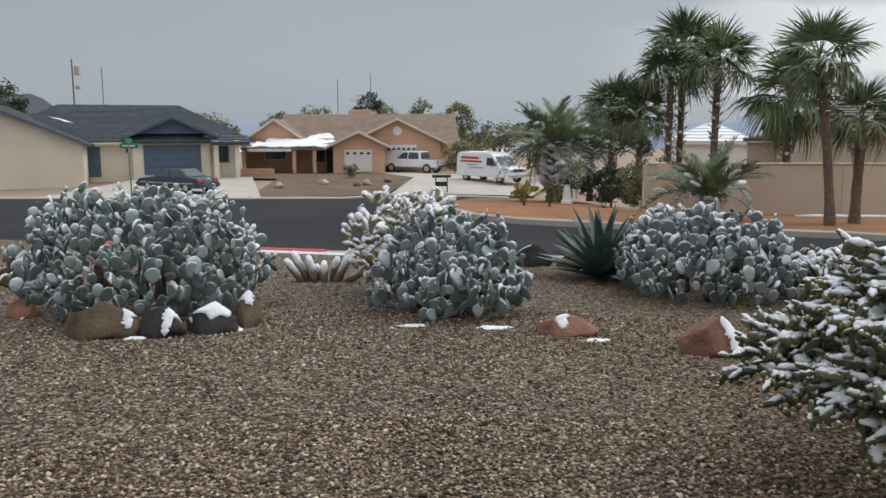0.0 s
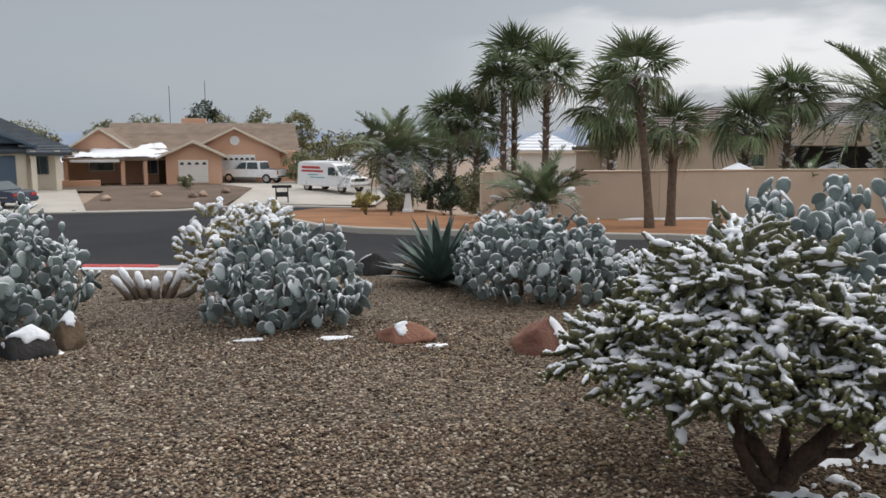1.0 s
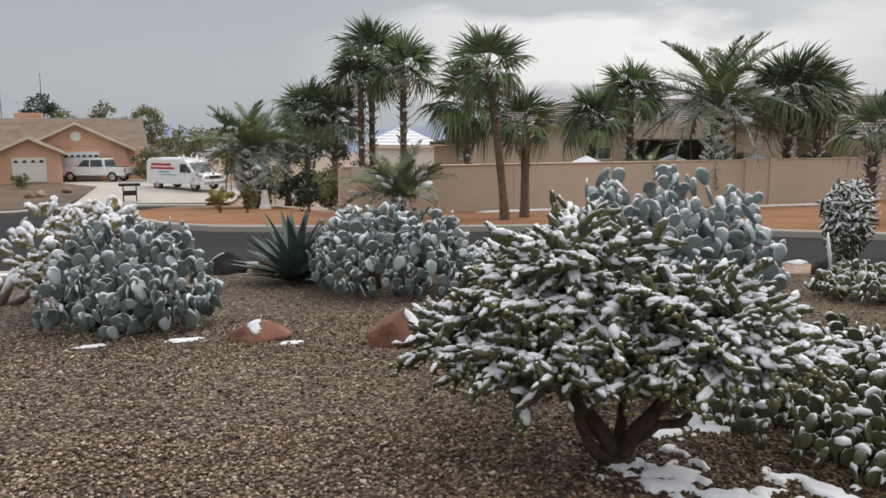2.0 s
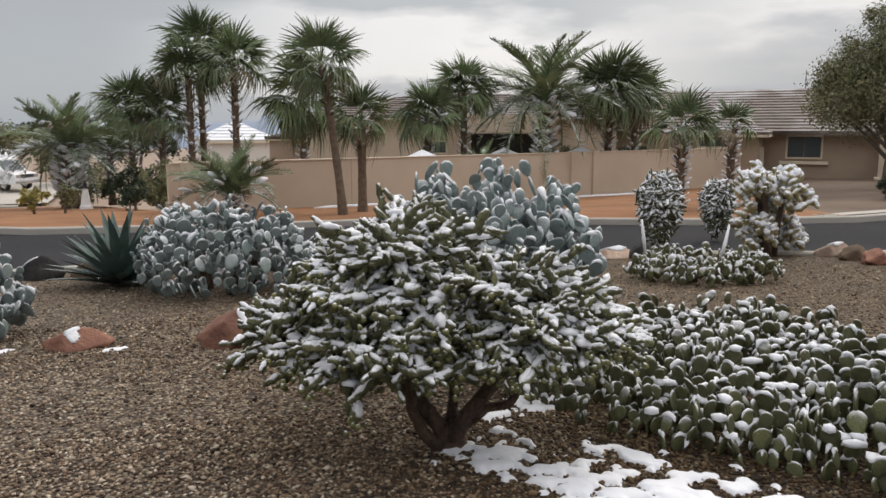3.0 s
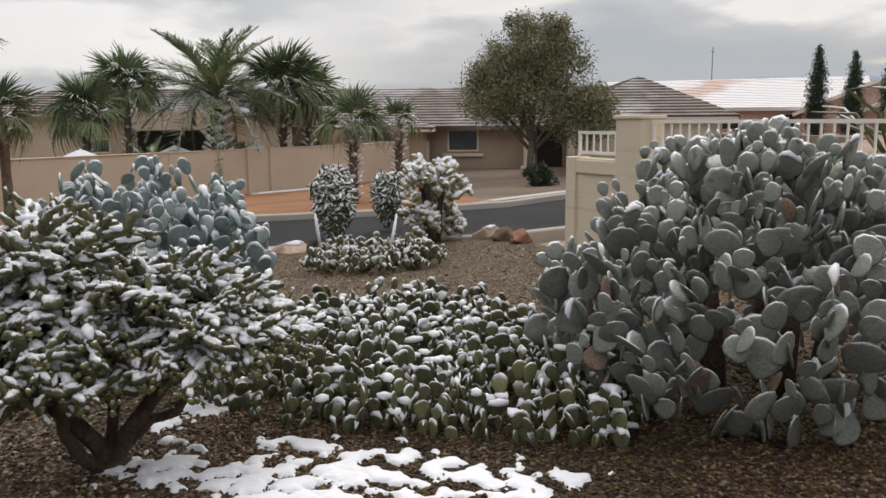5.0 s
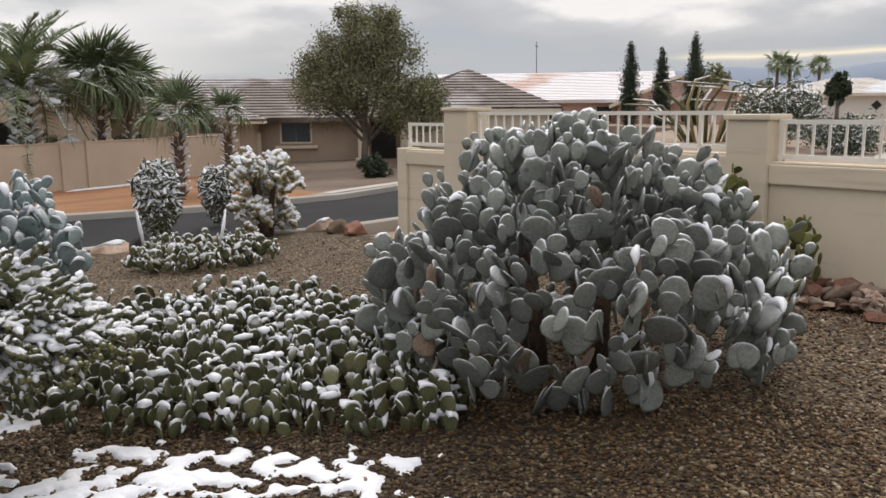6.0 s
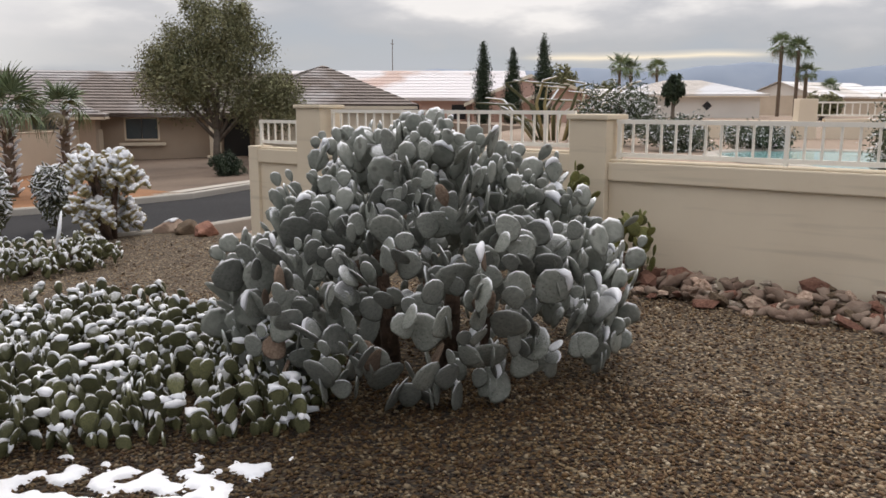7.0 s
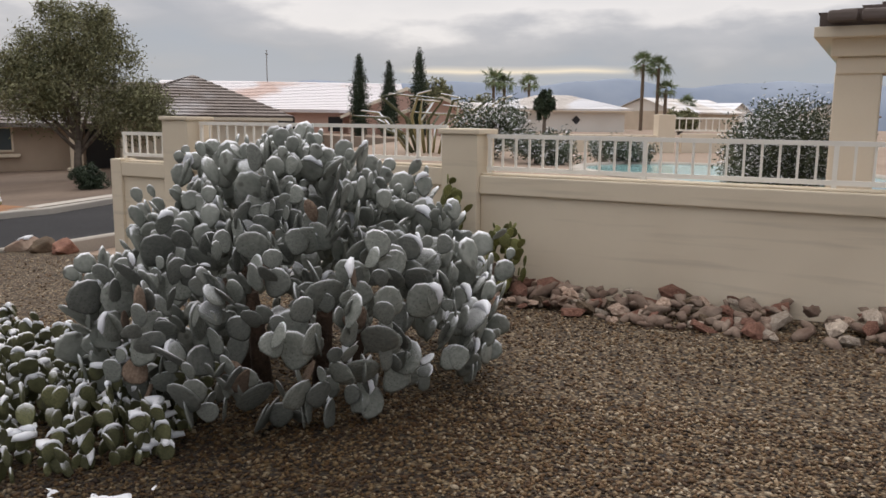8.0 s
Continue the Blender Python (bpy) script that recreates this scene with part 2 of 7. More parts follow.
PAD_GREEN = mat("pad_olive", (0.07, 0.075, 0.03), (0.15, 0.15, 0.066), scale=12, rough=0.7, bump=0.5, fine=45, snow=(0.42, 0.95), vary=0.35, stain=0.22, dots=9)
PAD_YOUNG = mat("pad_young", (0.1, 0.11, 0.025), (0.17, 0.17, 0.05), scale=12, rough=0.7, bump=0.4, fine=45, vary=0.3, stain=0.2, dots=9)
CHOLLA = mat("cholla_joint", (0.062, 0.07, 0.034), (0.165, 0.162, 0.078), scale=30, rough=0.8, bump=1.0, fine=110, depth=0.012, snow=(0.55, 0.95), island=0.35)
CHOLLA_PALE = mat("pale_cholla", (0.3, 0.25, 0.11), (0.46, 0.4, 0.21), scale=30, rough=0.8, bump=1.0, fine=110, depth=0.012, snow=(0.1, 0.5), island=0.2)
FRUIT = mat("cholla_fruit", (0.12, 0.125, 0.045), (0.23, 0.225, 0.09), scale=30, rough=0.7, bump=0.5, fine=90, island=0.3, snow=(0.7, 1.0))
BARK = mat("cholla_bark", (0.045, 0.028, 0.02), (0.12, 0.075, 0.05), scale=9, rough=0.95, bump=1.0, fine=38, depth=0.03)
PAD_DEAD = mat("dead_pad", (0.13, 0.085, 0.06), (0.26, 0.19, 0.14), scale=12, rough=0.9, bump=0.7, fine=40, vary=0.3, stain=0.3)
DEADWOOD = mat("dry_stalk", (0.16, 0.12, 0.09), (0.28, 0.22, 0.17), scale=9, rough=0.95, bump=0.8, fine=40, snow=(0.2, 0.5))
AGAVE = mat("agave_leaf", (0.05, 0.085, 0.075), (0.10, 0.15, 0.13), scale=5, rough=0.6, bump=0.2, fine=30, vary=0.3, snow=(0.9, 1.2))
FROND = mat("palm_frond", (0.09, 0.135, 0.06), (0.19, 0.235, 0.115), scale=3, rough=0.6, bump=0.2, fine=20, vary=0.4, snow=(0.80, 1.02))
FROND_DRY = mat("dry_frond", (0.2, 0.17, 0.11), (0.3, 0.26, 0.17), scale=3, rough=0.8, bump=0.2, fine=20, vary=0.3)
PALM_BARK = mat("palm_bark", (0.11, 0.075, 0.05), (0.20, 0.15, 0.11), scale=7, rough=0.95, bump=0.9, fine=18, depth=0.04)
BOOT = mat("palm_boot", (0.10, 0.075, 0.055), (0.19, 0.15, 0.12), scale=5, rough=0.9, bump=0.4, fine=18, snow=(-0.15, 0.2), island=0.3)
LEAF = mat("tree_leaf", (0.13, 0.14, 0.065), (0.25, 0.245, 0.135), scale=1.6, rough=0.7, bump=0, island=0.45)
LEAF_DARK = mat("dark_leaf", (0.018, 0.035, 0.018), (0.045, 0.07, 0.035), scale=2, rough=0.7, bump=0, island=0.4)
LEAF_SNOWY = mat("snowy_leaf", (0.045, 0.065, 0.035), (0.10, 0.125, 0.07), scale=2, rough=0.7, bump=0, island=0.4, snow=(0.45, 0.85))
LEAF_YELLOW = mat("yellow_leaf", (0.24, 0.21, 0.05), (0.36, 0.31, 0.09), scale=2, rough=0.7, bump=0, island=0.3)
WOOD = mat("tree_bark", (0.10, 0.08, 0.065), (0.2, 0.17, 0.14), scale=5, rough=0.95, bump=0.8, fine=25, depth=0.02)
ROCK_RED = mat("red_rock", (0.15, 0.065, 0.045), (0.29, 0.145, 0.1), scale=5, rough=0.9, bump=0.7, fine=30, depth=0.02, vary=0.2, stain=0.25)
ROCK_BROWN = mat("brown_rock", (0.07, 0.048, 0.03), (0.17, 0.118, 0.075), scale=4, rough=0.9, bump=0.7, fine=26, depth=0.02, vary=0.3, stain=0.25)
ROCK_DARK = mat("dark_rock", (0.012, 0.012, 0.013), (0.045, 0.042, 0.04), scale=5, rough=0.95, bump=0.7, fine=26, depth=0.02, vary=0.3)
ROCK_MIX = mat("rubble_rock", (0.24, 0.15, 0.11), (0.5, 0.385, 0.3), scale=3, rough=0.9, bump=0.7, fine=26, depth=0.02, vary=0.45, stain=0.2)
ROCK_PALE = mat("pale_rock", (0.4, 0.32, 0.25), (0.62, 0.53, 0.44), scale=4, rough=0.9, bump=0.7, fine=26, depth=0.02, vary=0.3, stain=0.2)
STUCCO = mat("tan_stucco", (0.55, 0.455, 0.35), (0.63, 0.53, 0.42), scale=0.7, rough=0.95, bump=0.3, fine=90, stain=0.05)
# Tan stucco darkened for eave and tree shade; the brown shed wears it too.
STUCCO_DARK_SHADED = mat("dark_shaded_tan_stucco", (0.38, 0.295, 0.225), (0.44, 0.35, 0.27), scale=0.7, rough=0.95, bump=0.5, fine=55, stain=0.06)
STUCCO_CREAM = mat("cream_stucco", (0.70, 0.61, 0.48), (0.78, 0.69, 0.555), scale=0.8, rough=0.95, bump=0.35, fine=160, stain=0.08, depth=0.004)
STUCCO_POOL = weathered(mat("pool_wall_stucco", (0.66, 0.57, 0.44), (0.75, 0.66, 0.52), scale=0.8, rough=0.95, bump=0.35, fine=160, stain=0.08, depth=0.004))
STUCCO_PALE = mat("pale_stucco", (0.68, 0.61, 0.49), (0.74, 0.67, 0.55), scale=0.5, rough=0.95, bump=0.4, fine=30, stain=0.04)
STUCCO_ORANGE = mat("orange_stucco", (0.62, 0.36, 0.24), (0.69, 0.43, 0.30), scale=0.4, rough=0.95, bump=0.4, fine=30, stain=0.05)
STUCCO_PINK = mat("pink_stucco", (0.58, 0.38, 0.31), (0.65, 0.44, 0.36), scale=0.4, rough=0.95, bump=0.4, fine=30, stain=0.05)
STUCCO_WHITE = mat("white_stucco", (0.70, 0.67, 0.62), (0.78, 0.75, 0.70), scale=0.4, rough=0.95, bump=0.3, fine=30)
ROOF_BLUE = mat("slate_shingle", (0.045, 0.055, 0.068), (0.07, 0.085, 0.1), scale=1.5, rough=0.9, bump=0.6, fine=9, depth=0.03, stain=0.25)
ROOF_TAN = mat("tan_shingle", (0.21, 0.155, 0.115), (0.29, 0.22, 0.17), scale=1.2, rough=0.85, bump=0.6, fine=9, depth=0.03, stain=0.2)
ROOF_BROWN = tile_material("brown_tile", (0.1, 0.078, 0.068), (0.17, 0.135, 0.12), 0.4, 0.3)
ROOF_PINK = tile_material("pink_tile", (0.56, 0.41, 0.36), (0.66, 0.51, 0.46), 0.58, 0.75)
ROOF_WHITE = tile_material("white_tile", (0.62, 0.58, 0.54), (0.72, 0.68, 0.64), 0.5)
TRIM_BLUE = plain("blue_paint", (0.075, 0.115, 0.165), 0.6)
WHITE = plain("white_paint", (0.76, 0.76, 0.75), 0.45)
CREAM_METAL = plain("cream_rail_paint", (0.84, 0.81, 0.74), 0.5)
# Near-black for dark fittings, and for shade painted on patio and entry panels.
DARK = plain("dark_paint_and_shade", (0.02, 0.02, 0.022), 0.6)
GLASS = glass_material()
RUBBER = plain("rubber", (0.02, 0.02, 0.02), 0.8)
CHROME = plain("bright_metal", (0.6, 0.6, 0.6), 0.25, 1.0)
CAR_NAVY = plain("navy_car_paint", (0.035, 0.045, 0.075), 0.3)
CAR_WHITE = plain("white_car_paint", (0.78, 0.79, 0.80), 0.3)
RED = plain("red_paint", (0.45, 0.04, 0.04), 0.5)
TEAL = plain("teal_paint", (0.12, 0.36, 0.42), 0.5)
SIGN_GREEN = plain("sign_green", (0.02, 0.24, 0.13), 0.5)
WATER = mat("pool_water", (0.22, 0.46, 0.46), (0.26, 0.50, 0.50), scale=1.5, rough=0.12, bump=0.15, fine=5)
# Aerial haze is mixed into this blue base colour.
MOUNTAIN_HAZED = mat("hazed_far_mountain", (0.20, 0.25, 0.33), (0.26, 0.31, 0.385), scale=0.004, rough=1.0, bump=0)
HILL = mat("dark_hill", (0.055, 0.065, 0.08), (0.08, 0.09, 0.105), scale=0.02, rough=1.0, bump=0)


# ---- helpers of this scene ----
def ground(x, y):
    """Height of the yard and street side of the place."""
    z = np.interp(y, [-400, -30, 0, 8, 12.5, 19.5, 25, 36, 47, 60, 75, 150, 600, 3000], [0.3, 0.3, 0, -0.33, -0.5, -0.7, -0.85, -1.6, -2.5, -2.1, -2.3, -6, -22, -40])
    z = z - 0.025 * np.clip(x, 0, 9)
    z = z - 0.018 * np.clip(np.asarray(x, float) - 9, 0, 20) * np.clip((np.asarray(y, float) - 15) / 8, 0, 1) * np.clip((34 - np.asarray(x, float)) / 6, 0, 1)
    return z - 0.02 * np.clip(np.abs(x) - 90, 0, 900)


def gz(x, y):
    return float(ground(x, y))


def finish(bm, name, smooth):
    me = bpy.data.meshes.new(name)
    bm.normal_update()
    bm.to_mesh(me)
    bm.free()
    if smooth:
        me.polygons.foreach_set("use_smooth", [True] * len(me.polygons))
    return me


def part(name, bm, material, parent=None, label="", smooth=False, kind="", at=None):
    """Links a bmesh or a mesh as one object, under parent where one is given."""
    me = finish(bm, name, smooth) if isinstance(bm, bmesh.types.BMesh) else bm
    if material and not me.materials:
        me.materials.append(material)
    ob = new(name, me)
    if parent:
        ob.parent = parent
    if at is not None:
        ob.matrix_basis = at
    return tagged(ob, label, kind=kind)


def thing(name, m, label, category, group="", kind=""):
    ob = new(name)
    ob.empty_display_size = 0.2
    ob.matrix_basis = m
    return tagged(ob, label, category, group, kind)


def box(bm, x, y, z, sx, sy, sz, m=None):
    """A box centred on x, y with its foot at z."""
    v = bmesh.ops.create_cube(bm, size=1.0)["verts"]
    bmesh.ops.transform(bm, matrix=(m or Matrix()) @ Matrix.Translation((x, y, z + sz / 2)) @ Matrix.Diagonal((sx, sy, sz, 1)), verts=v)
    return v


def bevelled(x, y, z, sx, sy, sz, r=0.02):
    bm = bmesh.new()
    box(bm, x, y, z, sx, sy, sz)
    bmesh.ops.bevel(bm, geom=bm.edges[:], offset=r, segments=2, affect="EDGES", profile=0.6)
    return bm


def tube(bm, pts, radii, n=8, cap=True):
    """A round tube along pts."""
    pts = [Vector(p) for p in pts]
    rings = []
    side = None
    for i, p in enumerate(pts):
        d = (pts[min(i + 1, len(pts) - 1)] - pts[max(i - 1, 0)]).normalized()
        if side is None:
            side = d.orthogonal().normalized()
        side = (side - d * side.dot(d)).normalized()
        up = d.cross(side)
        r = radii[i] if isinstance(radii, (list, tuple)) else radii
        rings.append([bm.verts.new(p + r * (math.cos(a) * side + math.sin(a) * up)) for a in (math.tau * k / n for k in range(n))])
    for a, b in zip(rings, rings[1:]):
        for k in range(n):
            bm.faces.new((a[k], a[(k + 1) % n], b[(k + 1) % n], b[k]))
    if cap:
        bm.faces.new(rings[0][::-1])
        bm.faces.new(rings[-1])
    return bm


def prism(bm, pts, lift):
    """A closed body over the polygon pts, raised along the vector lift."""
    lo = [bm.verts.new(Vector(p)) for p in pts]
    hi = [bm.verts.new(Vector(p) + Vector(lift)) for p in pts]
    n = len(pts)
    bm.faces.new(lo[::-1])
    bm.faces.new(hi)
    for i in range(n):
        bm.faces.new((lo[i], lo[(i + 1) % n], hi[(i + 1) % n], hi[i]))
    bmesh.ops.recalc_face_normals(bm, faces=bm.faces[:])
    return bm


def soup(name, verts, faces, smooth=False):
    """A mesh from whole arrays of corners and of faces with three or four corners."""
    me = bpy.data.meshes.new(name)
    verts, faces = np.asarray(verts, np.float32), np.asarray(faces, np.int32)
    k = faces.shape[1]
    me.vertices.add(len(verts))
    me.vertices.foreach_set("co", verts.ravel())
    me.loops.add(faces.size)
    me.loops.foreach_set("vertex_index", faces.ravel())
    me.polygons.add(len(faces))
    me.polygons.foreach_set("loop_start", np.arange(0, faces.size, k, dtype=np.int32))
    if smooth:
        me.polygons.foreach_set("use_smooth", np.ones(len(faces), bool))
    me.update(calc_edges=True)
    return me


def arrays(me):
    """Corners and triangles of a mesh."""
    me.calc_loop_triangles()
    v = np.empty(len(me.vertices) * 3, np.float32)
    f = np.empty(len(me.loop_triangles) * 3, np.int32)
    me.vertices.foreach_get("co", v)
    me.loop_triangles.foreach_get("vertices", f)
    return v.reshape(-1, 3), f.reshape(-1, 3)


def gathered(name, items, smooth=True):
    """One mesh from (mesh, matrix) pairs."""
    kept, V, F, base = {}, [], [], 0
    for me, m in items:
        if me.name not in kept:
            kept[me.name] = arrays(me)
        v, f = kept[me.name]
        M = np.array(m)
        V.append(v @ M[:3, :3].T + M[:3, 3])
        F.append(f + base)
        base += len(v)
    return soup(name, np.concatenate(V), np.concatenate(F), smooth)


def draped(name, outline, offset, material, cell, label, category, kind="structure", height=ground):
    """A sheet over the polygon, laid on the ground."""
    from mathutils.geometry import delaunay_2d_cdt
    edge = []
    for (x0, y0), (x1, y1) in zip(outline, outline[1:] + outline[:1]):
        n = max(1, int(math.hypot(x1 - x0, y1 - y0) / cell))
        edge += [Vector((x0 + (x1 - x0) * i / n, y0 + (y1 - y0) * i / n)) for i in range(n)]
    xs, ys = [p.x for p in edge], [p.y for p in edge]
    inner = [Vector((x, y)) for x in np.arange(min(xs) + cell / 2, max(xs), cell) for y in np.arange(min(ys) + cell / 2, max(ys), cell)]
    v, _, f, _, _, _ = delaunay_2d_cdt(edge + inner, [], [list(range(len(edge)))], 1, 1e-4)
    bm = bmesh.new()
    vs = [bm.verts.new((p.x, p.y, float(height(p.x, p.y)) + offset)) for p in v]
    for face in f:
        bm.faces.new([vs[i] for i in face])
    bmesh.ops.recalc_face_normals(bm, faces=bm.faces[:])
    if sum(face.normal.z for face in bm.faces) < 0:
        bmesh.ops.reverse_faces(bm, faces=bm.faces[:])
    ob = part(name, bm, material, smooth=True)
    return tagged(ob, label, category, kind=kind)


def kerb(name, line, width, top, material, label):
    """A kerb stone line with a rounded top edge, a step above the road."""
    bm = bmesh.new()
    pts = []
    for (x0, y0), (x1, y1) in zip(line, line[1:]):
        n = max(1, int(math.hypot(x1 - x0, y1 - y0) / 0.8))
        pts += [(x0 + (x1 - x0) * i / n, y0 + (y1 - y0) * i / n) for i in range(n)]
    pts.append(line[-1])
    prof = [(-width / 2, -0.25), (-width / 2, top - 0.03), (-width / 2 + 0.03, top), (width / 2 - 0.03, top), (width / 2, top - 0.03), (width / 2, -0.25)]
    rings = []
    for i, (x, y) in enumerate(pts):
        a, b = pts[max(i - 1, 0)], pts[min(i + 1, len(pts) - 1)]
        d = Vector((b[0] - a[0], b[1] - a[1], 0)).normalized()
        s = Vector((-d.y, d.x, 0))
        rings.append([bm.verts.new(Vector((x, y, gz(x, y) + h)) + s * o) for o, h in prof])
    for a, b in zip(rings, rings[1:]):
        for k in range(len(prof) - 1):
            bm.faces.new((a[k], a[k + 1], b[k + 1], b[k]))
    bm.faces.new(rings[0])
    bm.faces.new(rings[-1])
    bmesh.ops.recalc_face_normals(bm, faces=bm.faces[:])
    return tagged(part(name, bm, material), label, "kerb", kind="structure")


# ---- the setting ----
def ground_sheet():
    near = list(np.arange(-40, 100.1, 2.5))
    lines_x = [-3500, -1800, -900, -500, -300, -200, -140, -100, -70] + near + [130, 180, 260, 400, 700, 1300, 2400, 4200]
    lines_y = [-2500, -1200, -600, -300, -150, -80, -50] + near + [130, 180, 260, 400, 700, 1300, 2400, 4200]
    X, Y = np.meshgrid(lines_x, lines_y)
    V = np.stack([X.ravel(), Y.ravel(), ground(X.ravel(), Y.ravel()) - 0.22], 1)
    nx, ny = len(lines_x), len(lines_y)
    F = [(j * nx + i, j * nx + i + 1, (j + 1) * nx + i + 1, (j + 1) * nx + i) for j in range(ny - 1) for i in range(nx - 1)]
    tagged(part("ground", soup("ground", V, F, True), DIRT), "bare desert dirt falling gently away to a valley", "ground", kind="structure")


NEAR_KERB = [(-60, 19), (-14, 16.5), (-9, 15.6), (-5, 14.2), (-2, 13.4), (2, 13.1), (6, 12.2), (10, 10.1), (13, 7.0), (16, 5.6), (24, 4.9), (60, 4.4)]
FAR_KERB = [(0.2, 30), (0.1, 26), (0.25, 23.4), (0.9, 21.6), (2.0, 20.5), (4, 19.9), (9.65, 18.7), (13.2, 15.8), (16, 12.8), (19, 10.6), (25, 9.6), (60, 9.2)]
WALL_P, WALL_D = Vector((9.1, -0.05)), Vector((0.4202, 0.9074))


def on_wall(s, back=0.0):
    """A place s metres along the pool wall, back metres behind its face."""
    p = WALL_P + WALL_D * s + Vector((WALL_D.y, -WALL_D.x)) * back
    return p.x, p.y


ground_sheet()
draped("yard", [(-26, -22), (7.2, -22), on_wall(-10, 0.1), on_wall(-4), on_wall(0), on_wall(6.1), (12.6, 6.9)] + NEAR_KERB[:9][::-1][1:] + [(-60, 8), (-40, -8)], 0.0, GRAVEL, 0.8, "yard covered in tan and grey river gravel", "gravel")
draped("road", NEAR_KERB + FAR_KERB[::-1] + [(0.5, 36), (4, 48), (-3, 48.5), (-10, 45), (-22, 44), (-60, 47)], -0.12, ASPHALT, 1.6, "dark damp asphalt street bending past the yard", "road")
draped("sand_verge", FAR_KERB[:10] + [(22, 15.5), (27, 19.5), (35.5, 25.2), (6, 25.2), (6, 40), (2, 40)], 0.02, SAND, 1.2, "bare orange sand verge along a block wall", "sand")
draped("front_yard", [(-11.5, 46), (-3.5, 49), (-2, 60), (-4, 70), (-20, 74), (-24, 60), (-12.3, 59)], -0.06, YARD_DIRT, 2.0, "brown gravel front yard with scattered pale stones", "yard")
draped("driveway", [(-24, 46.2), (-10.5, 46), (-14.5, 60.5), (-22.5, 59)], -0.05, CONCRETE, 1.5, "pale concrete driveway before the blue garage", "driveway")
draped("driveway", [(-3.2, 49.2), (5.5, 49), (8.5, 60), (3, 72), (-6.5, 70.5), (-2.2, 60)], -0.05, CONCRETE, 1.5, "pale concrete driveway of the orange house", "driveway")
draped("front_yard", [(19.2, 10.8), (25, 9.8), (60, 9.4), (60, 30), (36, 30), (22, 15.5)], -0.01, YARD_DIRT, 2.0, "reddish brown gravel front yard", "yard")
draped("sidewalk", [(18.6, 11.2), (25, 9.95), (36, 9.6), (36, 10.2), (25, 10.55), (18.9, 11.7)], 0.02, CONCRETE, 1.5, "pale concrete sidewalk beside the street", "sidewalk")
kerb("kerb", NEAR_KERB[4:11], 0.16, 0.03, CONCRETE, "grey concrete kerb along the yard")
kerb("red_kerb", [(-6.6, 14.75), (-5, 14.2), (-2, 13.4)], 0.2, 0.05, RED_PAINT, "red painted concrete kerb at the corner")
kerb("kerb_snow", [(-5.2, 14.08), (-3, 13.5), (-1.4, 13.05)], 0.1, 0.03, SNOW, "ridge of snow behind the red kerb")
kerb("kerb", [(-60, 47), (-22, 44), (-10, 45), (-3, 48.5), (4, 48)], 0.5, -0.02, CONCRETE, "pale concrete kerb before the far houses")
kerb("kerb", FAR_KERB, 0.16, 0.05, CONCRETE, "pale concrete kerb round the sand verge")


def terrace():
    pts = [on_wall(-14, 0.24), on_wall(5.75, 0.24), (20, 4.2), (36, 3.6), (43, 9), (44, 20), (95, 24), (95, -60), (6, -60)]
    bm = bmesh.new()
    prism(bm, [(x, y, -1.4) for x, y in pts], (0, 0, 2.15))
    tagged(part("terrace", bm, DIRT), "raised tan pool terrace behind the retaining wall", "terrace", kind="structure")


terrace()


